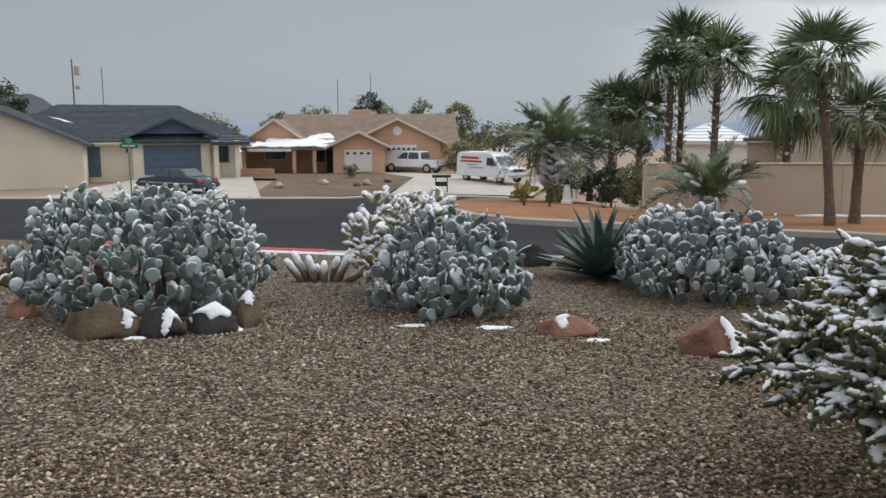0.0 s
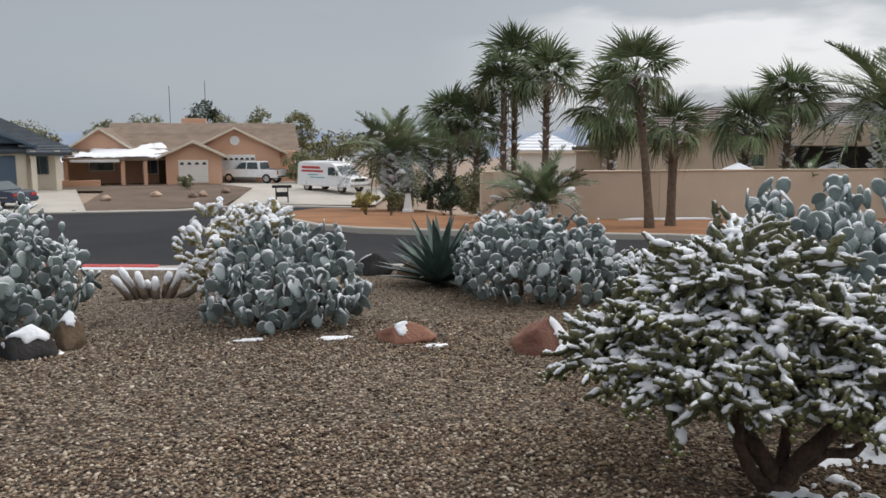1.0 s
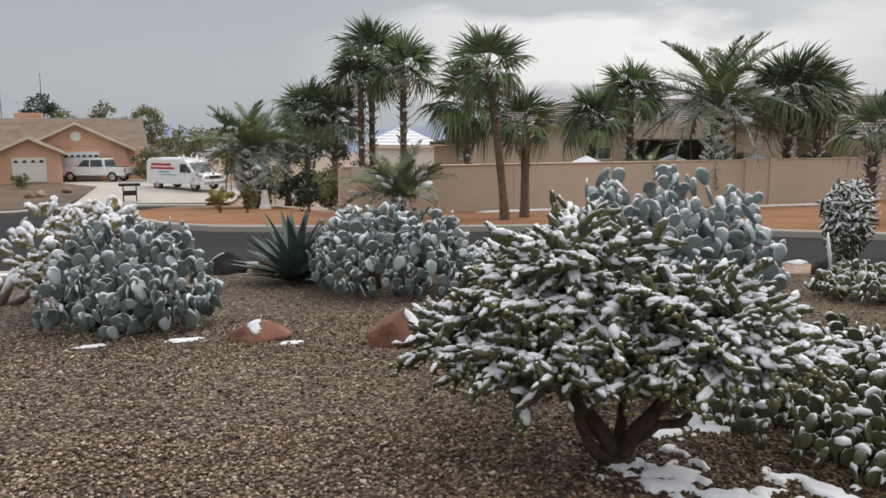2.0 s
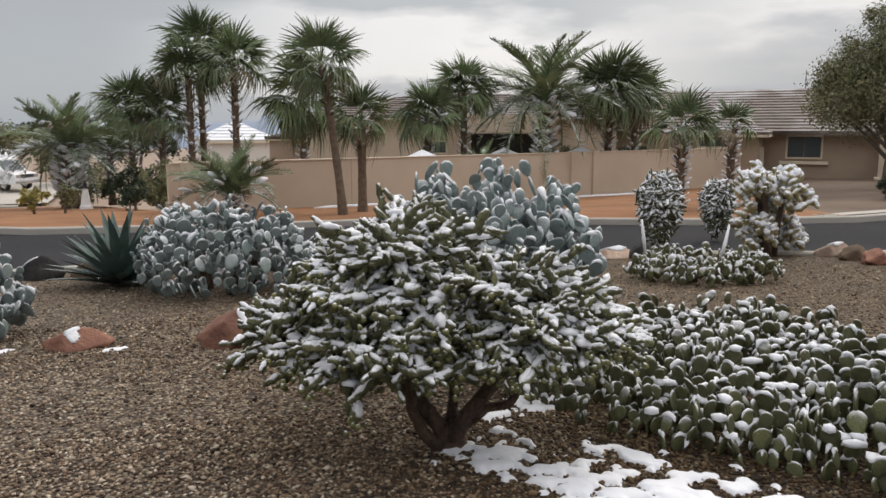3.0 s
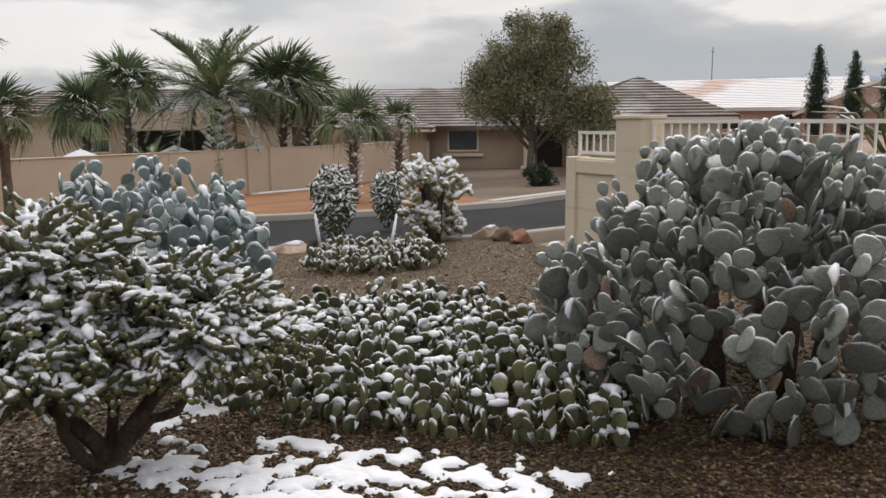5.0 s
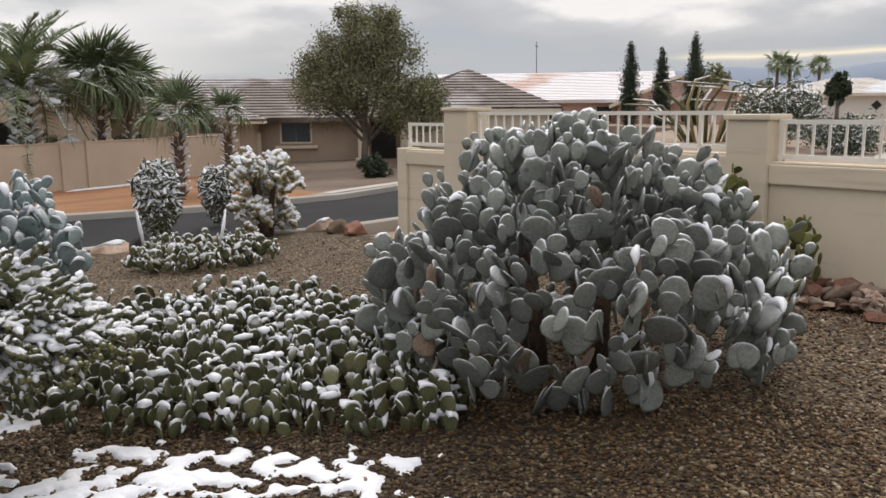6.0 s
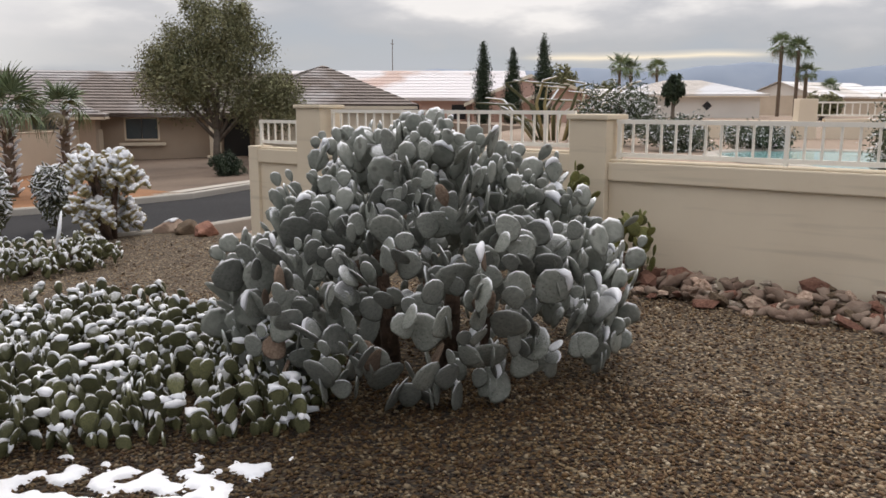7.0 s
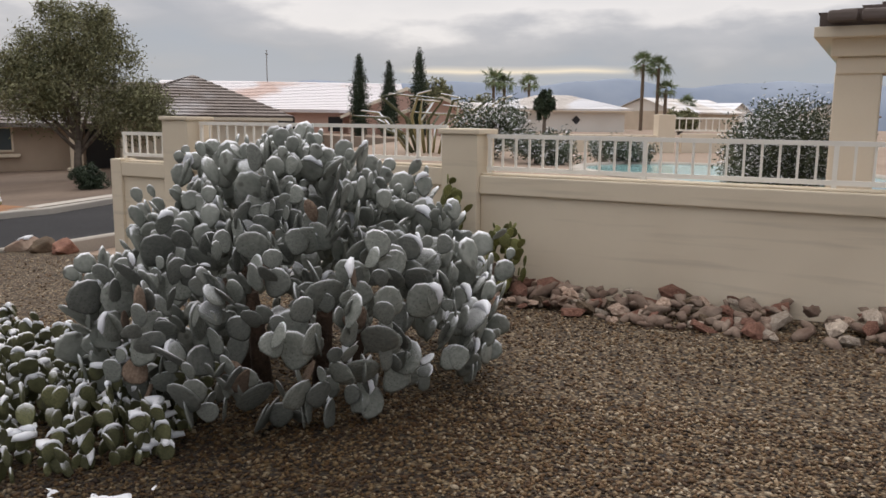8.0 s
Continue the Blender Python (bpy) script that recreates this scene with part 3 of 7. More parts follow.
def pool_wall():
    """Stuccoed retaining wall with a thick top band, pillars and a metal rail."""
    root = thing("pool_wall", Matrix(), "cream stucco retaining wall with pillars and metal railing", "wall", kind="structure")
    turn = math.atan2(WALL_D.y, WALL_D.x)

    def stretch(name, s0, s1, z0, z1, thick, out, material=STUCCO_POOL):
        bm = bevelled(0, 0, 0, s1 - s0, thick, z1 - z0, 0.015)
        x, y = on_wall((s0 + s1) / 2, thick / 2 - out)
        part(name, bm, material, root, at=Matrix.Translation((x, y, z0)) @ Matrix.Rotation(turn, 4, "Z"))

    for s0, s1, zt in ((-14, -0.22, 1.03), (0.22, 4.1, 1.10), (4.58, 5.72, 0.98)):
        stretch("wall", s0, s1, -0.7, zt - 0.2, 0.2, 0.0)
        stretch("top_band", s0, s1, zt - 0.2, zt, 0.26, 0.04)
        stretch("sill", s0, s1, zt, zt + 0.025, 0.2, 0.0)
    stretch("pillar", -0.22, 0.22, -0.7, 1.47, 0.44, 0.1)
    stretch("pillar_cap", -0.25, 0.25, 1.47, 1.53, 0.5, 0.13)
    stretch("pillar", 4.1, 4.58, -0.7, 1.58, 0.46, 0.1)
    stretch("pillar_cap", 4.07, 4.61, 1.58, 1.63, 0.5, 0.13)
    stretch("pillar", 5.5, 5.72, -0.7, 1.02, 0.3, 0.05)
    for s0, s1, lo, hi in ((-14, -0.25, 1.08, 1.43), (0.25, 4.07, 1.16, 1.52), (4.66, 5.6, 1.06, 1.36)):
        for z in (lo, hi):
            bm = bmesh.new()
            box(bm, 0, 0, 0, s1 - s0, 0.04, 0.045)
            x, y = on_wall((s0 + s1) / 2, 0.1)
            part("rail", bm, CREAM_METAL, root, at=Matrix.Translation((x, y, z)) @ Matrix.Rotation(turn, 4, "Z"))
        n = int((s1 - s0) / 0.155)
        post = bmesh.new()
        box(post, 0, 0, 0, 0.022, 0.022, hi - lo)
        me = finish(post, "baluster", False)
        me.materials.append(CREAM_METAL)
        thick = bmesh.new()
        box(thick, 0, 0, -0.09, 0.04, 0.04, hi - lo + 0.09)
        mp = finish(thick, "post", False)
        mp.materials.append(CREAM_METAL)
        for i in range(n + 1):
            s = s1 - 0.03 - i * 0.155
            x, y = on_wall(s, 0.1)
            heavy = i % 11 == 0
            part("post" if heavy else "baluster", mp if heavy else me, None, root, at=Matrix.Translation((x, y, lo)) @ Matrix.Rotation(turn, 4, "Z"))


pool_wall()


def block_wall():
    """Long stucco block wall with raised panel joints, with a return at its street end."""
    root = thing("block_wall", Matrix(), "long tan stucco block wall above the sand verge", "wall", kind="structure")
    a, b = Vector((6.2, 24.3)), Vector((34.6, 24.3))
    cuts = [0, 6.0, 12.2, 16.0, 17.2, 26.5, 28.4]
    for s0, s1 in zip(cuts, cuts[1:]):
        z0 = min(gz(a.x + s0, 24.3), gz(a.x + s1, 24.3)) - 0.4
        part("panel", bevelled(a.x + (s0 + s1) / 2, 24.4, z0, s1 - s0 - 0.03, 0.2, 0.47 - z0, 0.02), STUCCO, root)
        part("coping", bevelled(a.x + (s0 + s1) / 2, 24.4, 0.47, s1 - s0 - 0.03, 0.26, 0.04, 0.012), STUCCO, root)
    for s in cuts:
        part("joint_post", bevelled(a.x + s, 24.4, -1.8, 0.12, 0.16, 2.25, 0.02), STUCCO, root)
    for s in (0.5, 16.0, 17.2):
        part("pilaster", bevelled(a.x + s, 24.36, -1.8, 0.4 if s < 1 else 0.3, 0.3, 2.33, 0.02), STUCCO, root)


block_wall()


def mountains():
    def ridge(name, r, az0, az1, base, prof, depth, material, label, seed):
        V, F, n, k = [], [], 160, 9
        for i in range(n + 1):
            az = radians(az0 + (az1 - az0) * i / n)
            h = prof(az0 + (az1 - az0) * i / n) * (1 + 0.1 * noise.fractal((i * 0.11, seed, 0), 1.0, 2.0, 5))
            for j in range(k + 1):
                u = j / k
                rr = r + depth * (u - 0.5) + 40 * noise.noise((i * 0.2, j * 0.7, seed))
                top = math.sin(math.pi * u) ** 0.8 * (1 + 0.12 * noise.noise((i * 0.25, j * 0.5, seed + 3)))
                V.append((rr * math.sin(az), rr * math.cos(az), base + h * max(0, top)))
        for i in range(n):
            for j in range(k):
                a = i * (k + 1) + j
                F.append((a, a + 1, a + k + 2, a + k + 1))
        tagged(part(name, soup(name, V, F, True), material), label, "mountains", kind="structure")

    ridge("backdrop_mountains", 3300, 20, 160, -70, lambda d: (222 + 9 * math.sin(d * 0.21) + 7 * math.sin(d * 0.53)) * (0.55 + 0.45 * max(0.0, min(1.0, (d - 62) / 16))), 900, MOUNTAIN_HAZED, "haze-coloured blue mountain range beyond a valley", 4)
    ridge("backdrop_hill", 650, -60, -19.5, -25, lambda d: float(np.interp(d, [-60, -33, -27.7, -23.1, -19.6], [72, 62, 50, 29, 8])), 200, HILL, "dark bare hill behind the houses", 9)
    ridge("backdrop_rise", 1500, -25, 30, -34, lambda d: 44 + 4 * math.sin(d), 500, MOUNTAIN_HAZED, "haze-coloured rise of ground beyond the town", 14)


mountains()


# ---- gravel stones and snow on the ground ----
def stone_mesh(name, seed, sub=1, flat=0.6, rough=0.25, size=1.0):
    bm = bmesh.new()
    bmesh.ops.create_icosphere(bm, subdivisions=sub, radius=size)
    for v in bm.verts:
        d = v.co.normalized()
        k = 1 + rough * noise.noise(d * 1.7 + Vector((seed * 3.1, 0, 0))) + rough * 0.5 * noise.noise(d * 4 + Vector((0, seed * 2.3, 0)))
        v.co = Vector((d.x * k, d.y * k * 0.8, d.z * k * flat)) * size
    return finish(bm, name, False)


def chip_shape(seed):
    """A chipped pebble of twelve faces: a crooked ring with a blunt top and foot."""
    rng = np.random.default_rng(100 + seed)
    a = np.arange(6) * math.tau / 6 + rng.uniform(-0.3, 0.3, 6)
    q = rng.uniform(0.75, 1.15, 6)
    ring = np.stack([np.cos(a) * q, np.sin(a) * q * 0.78, rng.uniform(-0.22, 0.22, 6)], 1)
    v = np.concatenate([ring, [[rng.uniform(-0.3, 0.3), rng.uniform(-0.2, 0.2), 0.55], [0, 0, -0.5]]])
    f = [(k, (k + 1) % 6, 6) for k in range(6)] + [((k + 1) % 6, k, 7) for k in range(6)]
    return v, np.array(f)


def pebbles():
    rng = np.random.default_rng(5)
    shapes = [chip_shape(i) for i in range(8)]
    near, mid, far = 46000, 34000, 9000
    count = near + mid + far
    r = np.concatenate([np.sqrt(rng.uniform(2.2 ** 2, 5.0 ** 2, near)), np.sqrt(rng.uniform(5.0 ** 2, 8.6 ** 2, mid)), rng.uniform(8.6, 13.2, far)])
    az = np.radians(rng.uniform(-33, 120, count))
    x, y = 0.2 + r * np.sin(az), -0.2 + r * np.cos(az)
    keep = ((x - 9.1) * 0.9074 - (y + 0.05) * 0.4202 < -0.15) & (y < np.interp(x, [-10, -5, -2, 2, 6, 10, 13], [15, 14, 13.2, 12.9, 12, 9.9, 6.8])) & (x < 12.6)
    x, y, r = x[keep], y[keep], r[keep]
    size = rng.uniform(0.0085, 0.0175, len(x)) * (1 + 0.6 * (rng.random(len(x)) > 0.95)) * (0.86 + 0.035 * r)
    spin = rng.uniform(0, math.tau, len(x))
    tip = rng.uniform(-0.5, 0.5, len(x))
    V, F, base = [], [], 0
    for k, (sv, sf) in enumerate(shapes):
        i = np.arange(len(x)) % len(shapes) == k
        c, s, n = np.cos(spin[i])[:, None], np.sin(spin[i])[:, None], i.sum()
        px, py, pz = sv[:, 0][None], sv[:, 1][None], sv[:, 2][None] + tip[i][:, None] * sv[:, 0][None]
        w = np.stack([c * px - s * py, s * px + c * py, np.broadcast_to(pz, (n, len(sv)))], 2) * size[i][:, None, None]
        w += np.stack([x[i], y[i], ground(x[i], y[i]) + size[i] * 0.3], 1)[:, None, :]
        V.append(w.reshape(-1, 3))
        F.append((sf[None] + (np.arange(n) * len(sv))[:, None, None]).reshape(-1, 3) + base)
        base += n * len(sv)
    tagged(part("gravel_stones", soup("gravel_stones", np.concatenate(V), np.concatenate(F)), PEBBLE), "loose tan, brown and grey gravel stones", "gravel", kind="stuff")


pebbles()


def snow_field(name, cx, cy, ax, ay, turn, lump, label, thick=0.05, n=110):
    """A thin ragged patch of snow that thins out between the stones."""
    bm = bmesh.new()
    c, s = math.cos(radians(turn)), math.sin(radians(turn))
    rows = []
    for j in range(n + 1):
        row = []
        for i in range(n + 1):
            u, v = (2 * i / n - 1) * 1.25, (2 * j / n - 1) * 1.25
            x, y = cx + c * u * ax - s * v * ay, cy + s * u * ax + c * v * ay
            h = 0.72 - (u * u + v * v) ** 0.75 + lump * noise.noise((x * 3.2, y * 3.2, 1.0)) + lump * 1.25 * noise.noise((x * 9, y * 9, 5.0)) + 0.6 * noise.noise((x * 22, y * 22, 9.0))
            h = math.tanh(h * 2.5) * thick * 0.8
            row.append(bm.verts.new((x, y, gz(x, y) + h - 0.004)))
        rows.append(row)
    for a, b in zip(rows, rows[1:]):
        for i in range(n):
            if max(v.co.z - gz(v.co.x, v.co.y) for v in (a[i], a[i + 1], b[i], b[i + 1])) > -0.012:
                bm.faces.new((a[i], a[i + 1], b[i + 1], b[i]))
    bmesh.ops.delete(bm, geom=[v for v in bm.verts if not v.link_faces], context="VERTS")
    tagged(part(name, bm, SNOW, smooth=True), label, "snow", kind="stuff")


snow_field("snow_patch", 2.78, 2.72, 0.85, 0.3, -80, 1.05, "thawing snow patch on gravel below the cholla", 0.045)
snow_field("snow_patch", 3.3, 2.05, 0.92, 0.31, -72, 1.35, "broken thawing snow crumbs on gravel", 0.035, 130)
snow_field("snow_patch", 3.3, 3.75, 0.4, 0.28, 10, 1.0, "small snow crumbs under the cholla", 0.03, 60)
for x, y, a, b in ((-0.32, 7.5, 0.16, 0.07), (0.5, 7.47, 0.2, 0.07), (-1.98, 7.32, 0.2, 0.08), (1.42, 7.02, 0.16, 0.05), (-2.75, 6.95, 0.1, 0.05)):
    snow_field("snow_patch", x, y, a, b, 8, 0.6, "last scrap of snow on the gravel", 0.03, 24)


# ---- prickly pears ----
def clod_mesh():
    bm = bmesh.new()
    bmesh.ops.create_icosphere(bm, subdivisions=1, radius=1)
    for v in bm.verts:
        v.co *= 1 + 0.3 * noise.noise(v.co * 1.6)
    return finish(bm, "clod", True)


CLOD = clod_mesh()


def pad_mesh(name, width, thick, seed, seg=12, steps=2):
    """A flat obovate cactus pad of length 1 that grows up from its narrow base."""
    rng = random.Random(seed)
    bm = bmesh.new()
    rings = [(0.55, 0.93), (0.86, 0.66)] if steps == 2 else [(0.75, 0.8)]
    wob = [rng.uniform(0.95, 1.05) for _ in range(seg)]
    bend = rng.uniform(-0.12, 0.12)

    def point(k, f, y):
        a = math.tau * k / seg
        z = 0.5 + 0.5 * math.sin(a) * f * wob[k]
        taper = 0.62 + 0.38 * min(1, z * 1.7)
        return bm.verts.new((0.5 * width * math.cos(a) * f * wob[k] * taper, y + bend * (z - 0.3) ** 2, z))

    rim = [point(k, 1.0, 0) for k in range(seg)]
    for sgn in (1, -1):
        outer = rim
        for f, t in reversed(rings):
            ring = [point(k, f, sgn * thick * t) for k in range(seg)]
            for k in range(seg):
                q = (outer[k], outer[(k + 1) % seg], ring[(k + 1) % seg], ring[k])
                bm.faces.new(q if sgn < 0 else q[::-1])
            outer = ring
        mid = bm.verts.new((0, sgn * thick + bend * 0.04, 0.5))
        for k in range(seg):
            q = (outer[k], outer[(k + 1) % seg], mid)
            bm.faces.new(q if sgn < 0 else q[::-1])
    bmesh.ops.recalc_face_normals(bm, faces=bm.faces[:])
    return finish(bm, name, True)


def cap_mesh(name, width, thick, seed):
    """Snow that sits on the upper rim of a pad."""
    rng = random.Random(seed)
    bm = bmesh.new()
    pts, rad = [], []
    lo, hi = rng.uniform(15, 60), rng.uniform(115, 165)
    for i in range(6):
        u = i / 5
        a = radians(lo + (hi - lo) * u)
        pts.append((0.5 * width * math.cos(a) * 1.0, rng.uniform(-0.01, 0.01), 0.5 + 0.5 * math.sin(a) * 1.01))
        rad.append(max(0.015, thick * (1.25 * math.sin(math.pi * u) ** 0.6 + rng.uniform(0, 0.5))))
    tube(bm, pts, rad, 6)
    for v in bm.verts:
        v.co += 0.035 * noise.noise_vector(v.co * 6 + Vector((seed * 5, 0, 0)))
    return finish(bm, name, True)


PADS = {}


def pad_set(material):
    if material.name not in PADS:
        PADS[material.name] = []
        shapes = {"pad_grey_green": ((1.0, 0.05), (1.08, 0.045), (0.92, 0.055), (1.14, 0.045), (0.86, 0.06), (1.02, 0.05)),
                  "pad_olive": ((0.8, 0.085), (0.88, 0.08), (0.7, 0.09), (0.92, 0.075), (0.64, 0.1), (0.84, 0.09))}
        for i, (w, t) in enumerate(shapes.get(material.name, ((0.9, 0.055), (0.98, 0.05), (0.82, 0.06), (1.03, 0.05), (0.76, 0.065), (0.94, 0.06)))):
            me = pad_mesh("pad", w, t, i)
            me.materials.append(material)
            PADS[material.name].append(me)
    return PADS[material.name]


LOW_PADS = [pad_mesh("pad_back", w, 0.065, i, 9, 1) for i, w in enumerate((0.9, 0.98, 0.8))]
CAPS = [cap_mesh("cap", w, t, i) for i, (w, t) in enumerate(((0.9, 0.07), (0.98, 0.06), (0.82, 0.085), (0.95, 0.1)))]


def standing(base, up, face, size):
    """The pose of a pad that stands on base, grows along up and faces face."""
    up = up.normalized()
    face = (face - up * face.dot(up))
    face = face.normalized() if face.length > 1e-3 else up.orthogonal().normalized()
    return Matrix.Translation(base) @ Matrix((up.cross(face) * -1, face, up)).transposed().to_4x4() @ Matrix.Diagonal((size, size, size, 1))


def fill_pads(root, places, material, snow_share, rng, origin):
    """Pads as parts of the plant, those past three hundred joined; snow lies on some of them."""
    meshes, extra, caps = pad_set(material), [], []
    inv = Matrix.Translation(-origin)
    for i, m in enumerate(places):
        me = rng.choice(meshes)
        m = inv @ m
        if i < 300 and material is PAD_GREY and rng.random() < 0.04:
            part("pad", rng.choice(pad_set(PAD_DEAD)), None, root, "dried brown pad", at=m)
        elif i < 300:
            part("pad", me, None, root, at=m)
        else:
            extra.append((rng.choice(LOW_PADS), m))
        if rng.random() < snow_share and m.col[2].normalized().z > 0.35:
            caps.append((rng.choice(CAPS), m))
    if extra:
        part("inner_growth", gathered("inner_growth", extra), material, root, kind="stuff")
    if caps:
        part("snow", gathered("snow_on_pads", caps), SNOW, root, "clinging snow", kind="stuff")


def prickly_pear(x, y, rx, ry, h, pad, count, material, snow_share, seed, label, turn=0.0, power=0.6, lean=0.35, group="prickly pears"):
    """A rounded clump whose pads crowd a lumpy dome, larger ones inside and young ones on the rims."""
    rng = random.Random(seed)
    z0 = gz(x, y)
    origin = Vector((x, y, z0))
    root = thing("prickly_pear", Matrix.Translation(origin), label, "cactus", group)
    places = []
    c, s = math.cos(radians(turn)), math.sin(radians(turn))

    def dome(az, el):
        k = 1 + 0.2 * noise.noise((math.cos(az) * 2.3 + seed, math.sin(az) * 2.3, el * 2.8))
        ce = math.cos(el) ** power * (0.74 + 0.26 * min(1, math.sin(el) / 0.32))
        u, v = rx * ce * math.cos(az) * k, ry * ce * math.sin(az) * k
        return Vector((u * c - v * s, u * s + v * c, h * math.sin(el) * k))

    for i in range(count):
        outer = i < count * (0.86 if count > 1000 else 0.72)
        az, el = rng.uniform(0, math.tau), math.asin(rng.uniform(0.03, 1.0) ** 0.68)
        top = dome(az, el) * (rng.uniform(0.86, 1.03) if outer else rng.uniform(0.45, 0.85))
        size = pad * rng.choice((rng.uniform(0.65, 0.95), rng.uniform(0.9, 1.3)))
        out = Vector((top.x / rx, top.y / ry, 0.15 * top.z / h))
        up = Vector((0, 0, 1.0)) + out * lean + Vector((rng.gauss(0, 0.42), rng.gauss(0, 0.42), 0))
        face = Vector((out.x, out.y, 0)) * 0.6 + Vector((rng.gauss(0, 0.9), rng.gauss(0, 0.9), rng.gauss(0, 0.3)))
        base = top - up.normalized() * size
        if base.z < 0:
            base.z = rng.uniform(-0.02, 0.05)
        base.z += gz(x + base.x, y + base.y) - z0
        places.append(Matrix.Translation(origin) @ standing(base, up, face, size))
        if outer and rng.random() < 0.35:
            kid = size * rng.uniform(0.5, 0.8)
            a = rng.uniform(-0.8, 0.8)
            side = places[-1].col[0].to_3d().normalized()
            rim = base + up.normalized() * size * (0.5 + 0.46 * math.cos(a)) + side * size * 0.4 * math.sin(a)
            up2 = up.normalized() * math.cos(a) + side * math.sin(a) + Vector((0, 0, 0.3))
            if rim.z + kid < h * 1.06:
                places.append(Matrix.Translation(origin) @ standing(rim, up2, face + Vector((rng.gauss(0, 0.7), rng.gauss(0, 0.7), 0)), kid))
    eye = Vector((0.2, -0.2, 1.0))
    places.sort(key=lambda m: (m.translation - eye).length)
    fill_pads(root, places, material, snow_share, rng, origin)
    for i in range(7):
        bm = bmesh.new()
        a = math.tau * i / 7 + rng.uniform(-0.3, 0.3)
        p = dome(a, 0.9) * 0.55
        foot = Vector((p.x * 0.8, p.y * 0.8, gz(x + p.x * 0.8, y + p.y * 0.8) - z0 - 0.05))
        tube(bm, [foot, foot.lerp(p, 0.5) + Vector((0, 0, 0.05)), p], [0.07, 0.06, 0.04], 7)
        part("stem", bm, BARK, root, smooth=True)
    return root


prickly_pear(-3.15, 8.35, 1.36, 1.1, 1.3, 0.16, 900, PAD_BLUE, 0.2, 11, "large blue-green prickly pear dusted with snow behind boulders")
prickly_pear(0.06, 8.35, 0.88, 0.8, 1.05, 0.155, 520, PAD_BLUE, 0.25, 12, "blue-green prickly pear clump with snow at its foot")
prickly_pear(3.25, 9.7, 1.16, 1.0, 1.1, 0.16, 640, PAD_BLUE, 0.35, 13, "rounded blue-green prickly pear crusted with snow beside an agave")
prickly_pear(4.0, 5.1, 1.02, 0.85, 1.56, 0.165, 820, PAD_BLUE, 0.35, 14, "tall blue-green prickly pear behind the snowy cholla")
prickly_pear(5.6, 0.92, 1.55, 1.5, 1.7, 0.186, 1180, PAD_GREY, 0.1, 15, "huge grey-green prickly pear with large round pads", power=1.2, lean=0.6)
prickly_pear(8.8, 0.06, 0.24, 0.2, 1.2, 0.16, 50, PAD_YOUNG, 0.0, 16, "small olive prickly pear against the pool wall", group="")
prickly_pear(8.42, -0.5, 0.28, 0.24, 0.82, 0.13, 64, PAD_YOUNG, 0.0, 17, "small olive prickly pear in the rubble border", group="")
prickly_pear(8.95, 6.95, 1.05, 0.75, 0.46, 0.13, 320, PAD_GREEN, 0.8, 18, "low sprawling prickly pear half buried in snow", turn=-40)
prickly_pear(-5.9, 10.2, 0.9, 0.6, 0.45, 0.16, 70, PAD_GREEN, 0.7, 19, "low prickly pear with snow near the street corner")


def low_field():
    """A spreading bed of short upright pads."""
    rng = random.Random(31)
    origin = Vector((4.6, 3.0, gz(4.6, 3.0)))
    root = thing("prickly_pear", Matrix.Translation(origin), "low spreading olive prickly pear bed covered in snow", "cactus", "prickly pears")
    ring = [(3.45, 4.35), (3.35, 3.1), (3.68, 2.25), (4.12, 1.25), (4.7, 1.2), (5.1, 1.5), (5.6, 2.3), (6.5, 3.6), (6.3, 4.7), (5.2, 5.0)]

    def inside(px, py):
        hit = False
        for (x0, y0), (x1, y1) in zip(ring, ring[1:] + ring[:1]):
            if (y0 > py) != (y1 > py) and px < x0 + (py - y0) * (x1 - x0) / (y1 - y0):
                hit = not hit
        return hit

    places = []
    while len(places) < 2500:
        px, py = rng.uniform(3.3, 6.6), rng.uniform(1.15, 5.1)
        if not inside(px, py):
            continue
        tall = 1 + 0.6 * noise.noise((px * 1.2, py * 1.2, 3.0)) + 0.18 * (px - 4.5)
        base = Vector((px, py, gz(px, py) - 0.02))
        yaw = rng.uniform(0, math.tau)
        face = Vector((math.cos(yaw), math.sin(yaw), rng.gauss(0, 0.2)))
        up = Vector((rng.gauss(0, 0.2), rng.gauss(0, 0.2), 1))
        levels = 1 + (rng.random() < 0.9) + (rng.random() < 0.62 * tall) + (rng.random() < 0.4 * tall)
        for _ in range(levels):
            size = rng.uniform(0.085, 0.14)
            places.append(standing(base, up, face, size))
            a = rng.uniform(-0.5, 0.5)
            base = base + up.normalized() * size * 0.93 + places[-1].col[0].to_3d() * 0.3 * math.sin(a)
            up = up.normalized() + Vector((rng.gauss(0, 0.3), rng.gauss(0, 0.3), 0.3))
            face = face + Vector((rng.gauss(0, 0.6), rng.gauss(0, 0.6), 0))
    places.sort(key=lambda m: m.translation.length)
    lumps = []
    for m in places[::2]:
        if m.translation.z > origin.z + 0.05 and noise.noise((m.translation.x * 2.6, m.translation.y * 2.6, 7.0)) + rng.uniform(-0.25, 0.25) > 0.12:
            p = Matrix.Translation(-origin) @ m @ Vector((0, 0, 0.95))
            lumps.append((CLOD, Matrix.Translation(p) @ Matrix.Rotation(rng.uniform(0, 6), 4, "Z") @ Matrix.Diagonal((rng.uniform(0.03, 0.085), rng.uniform(0.025, 0.055), rng.uniform(0.016, 0.03), 1))))
    part("snow", gathered("snow_lumps", lumps), SNOW, root, "lumps of settled snow", kind="stuff")
    fill_pads(root, places, PAD_GREEN, 0.36, rng, origin)


low_field()


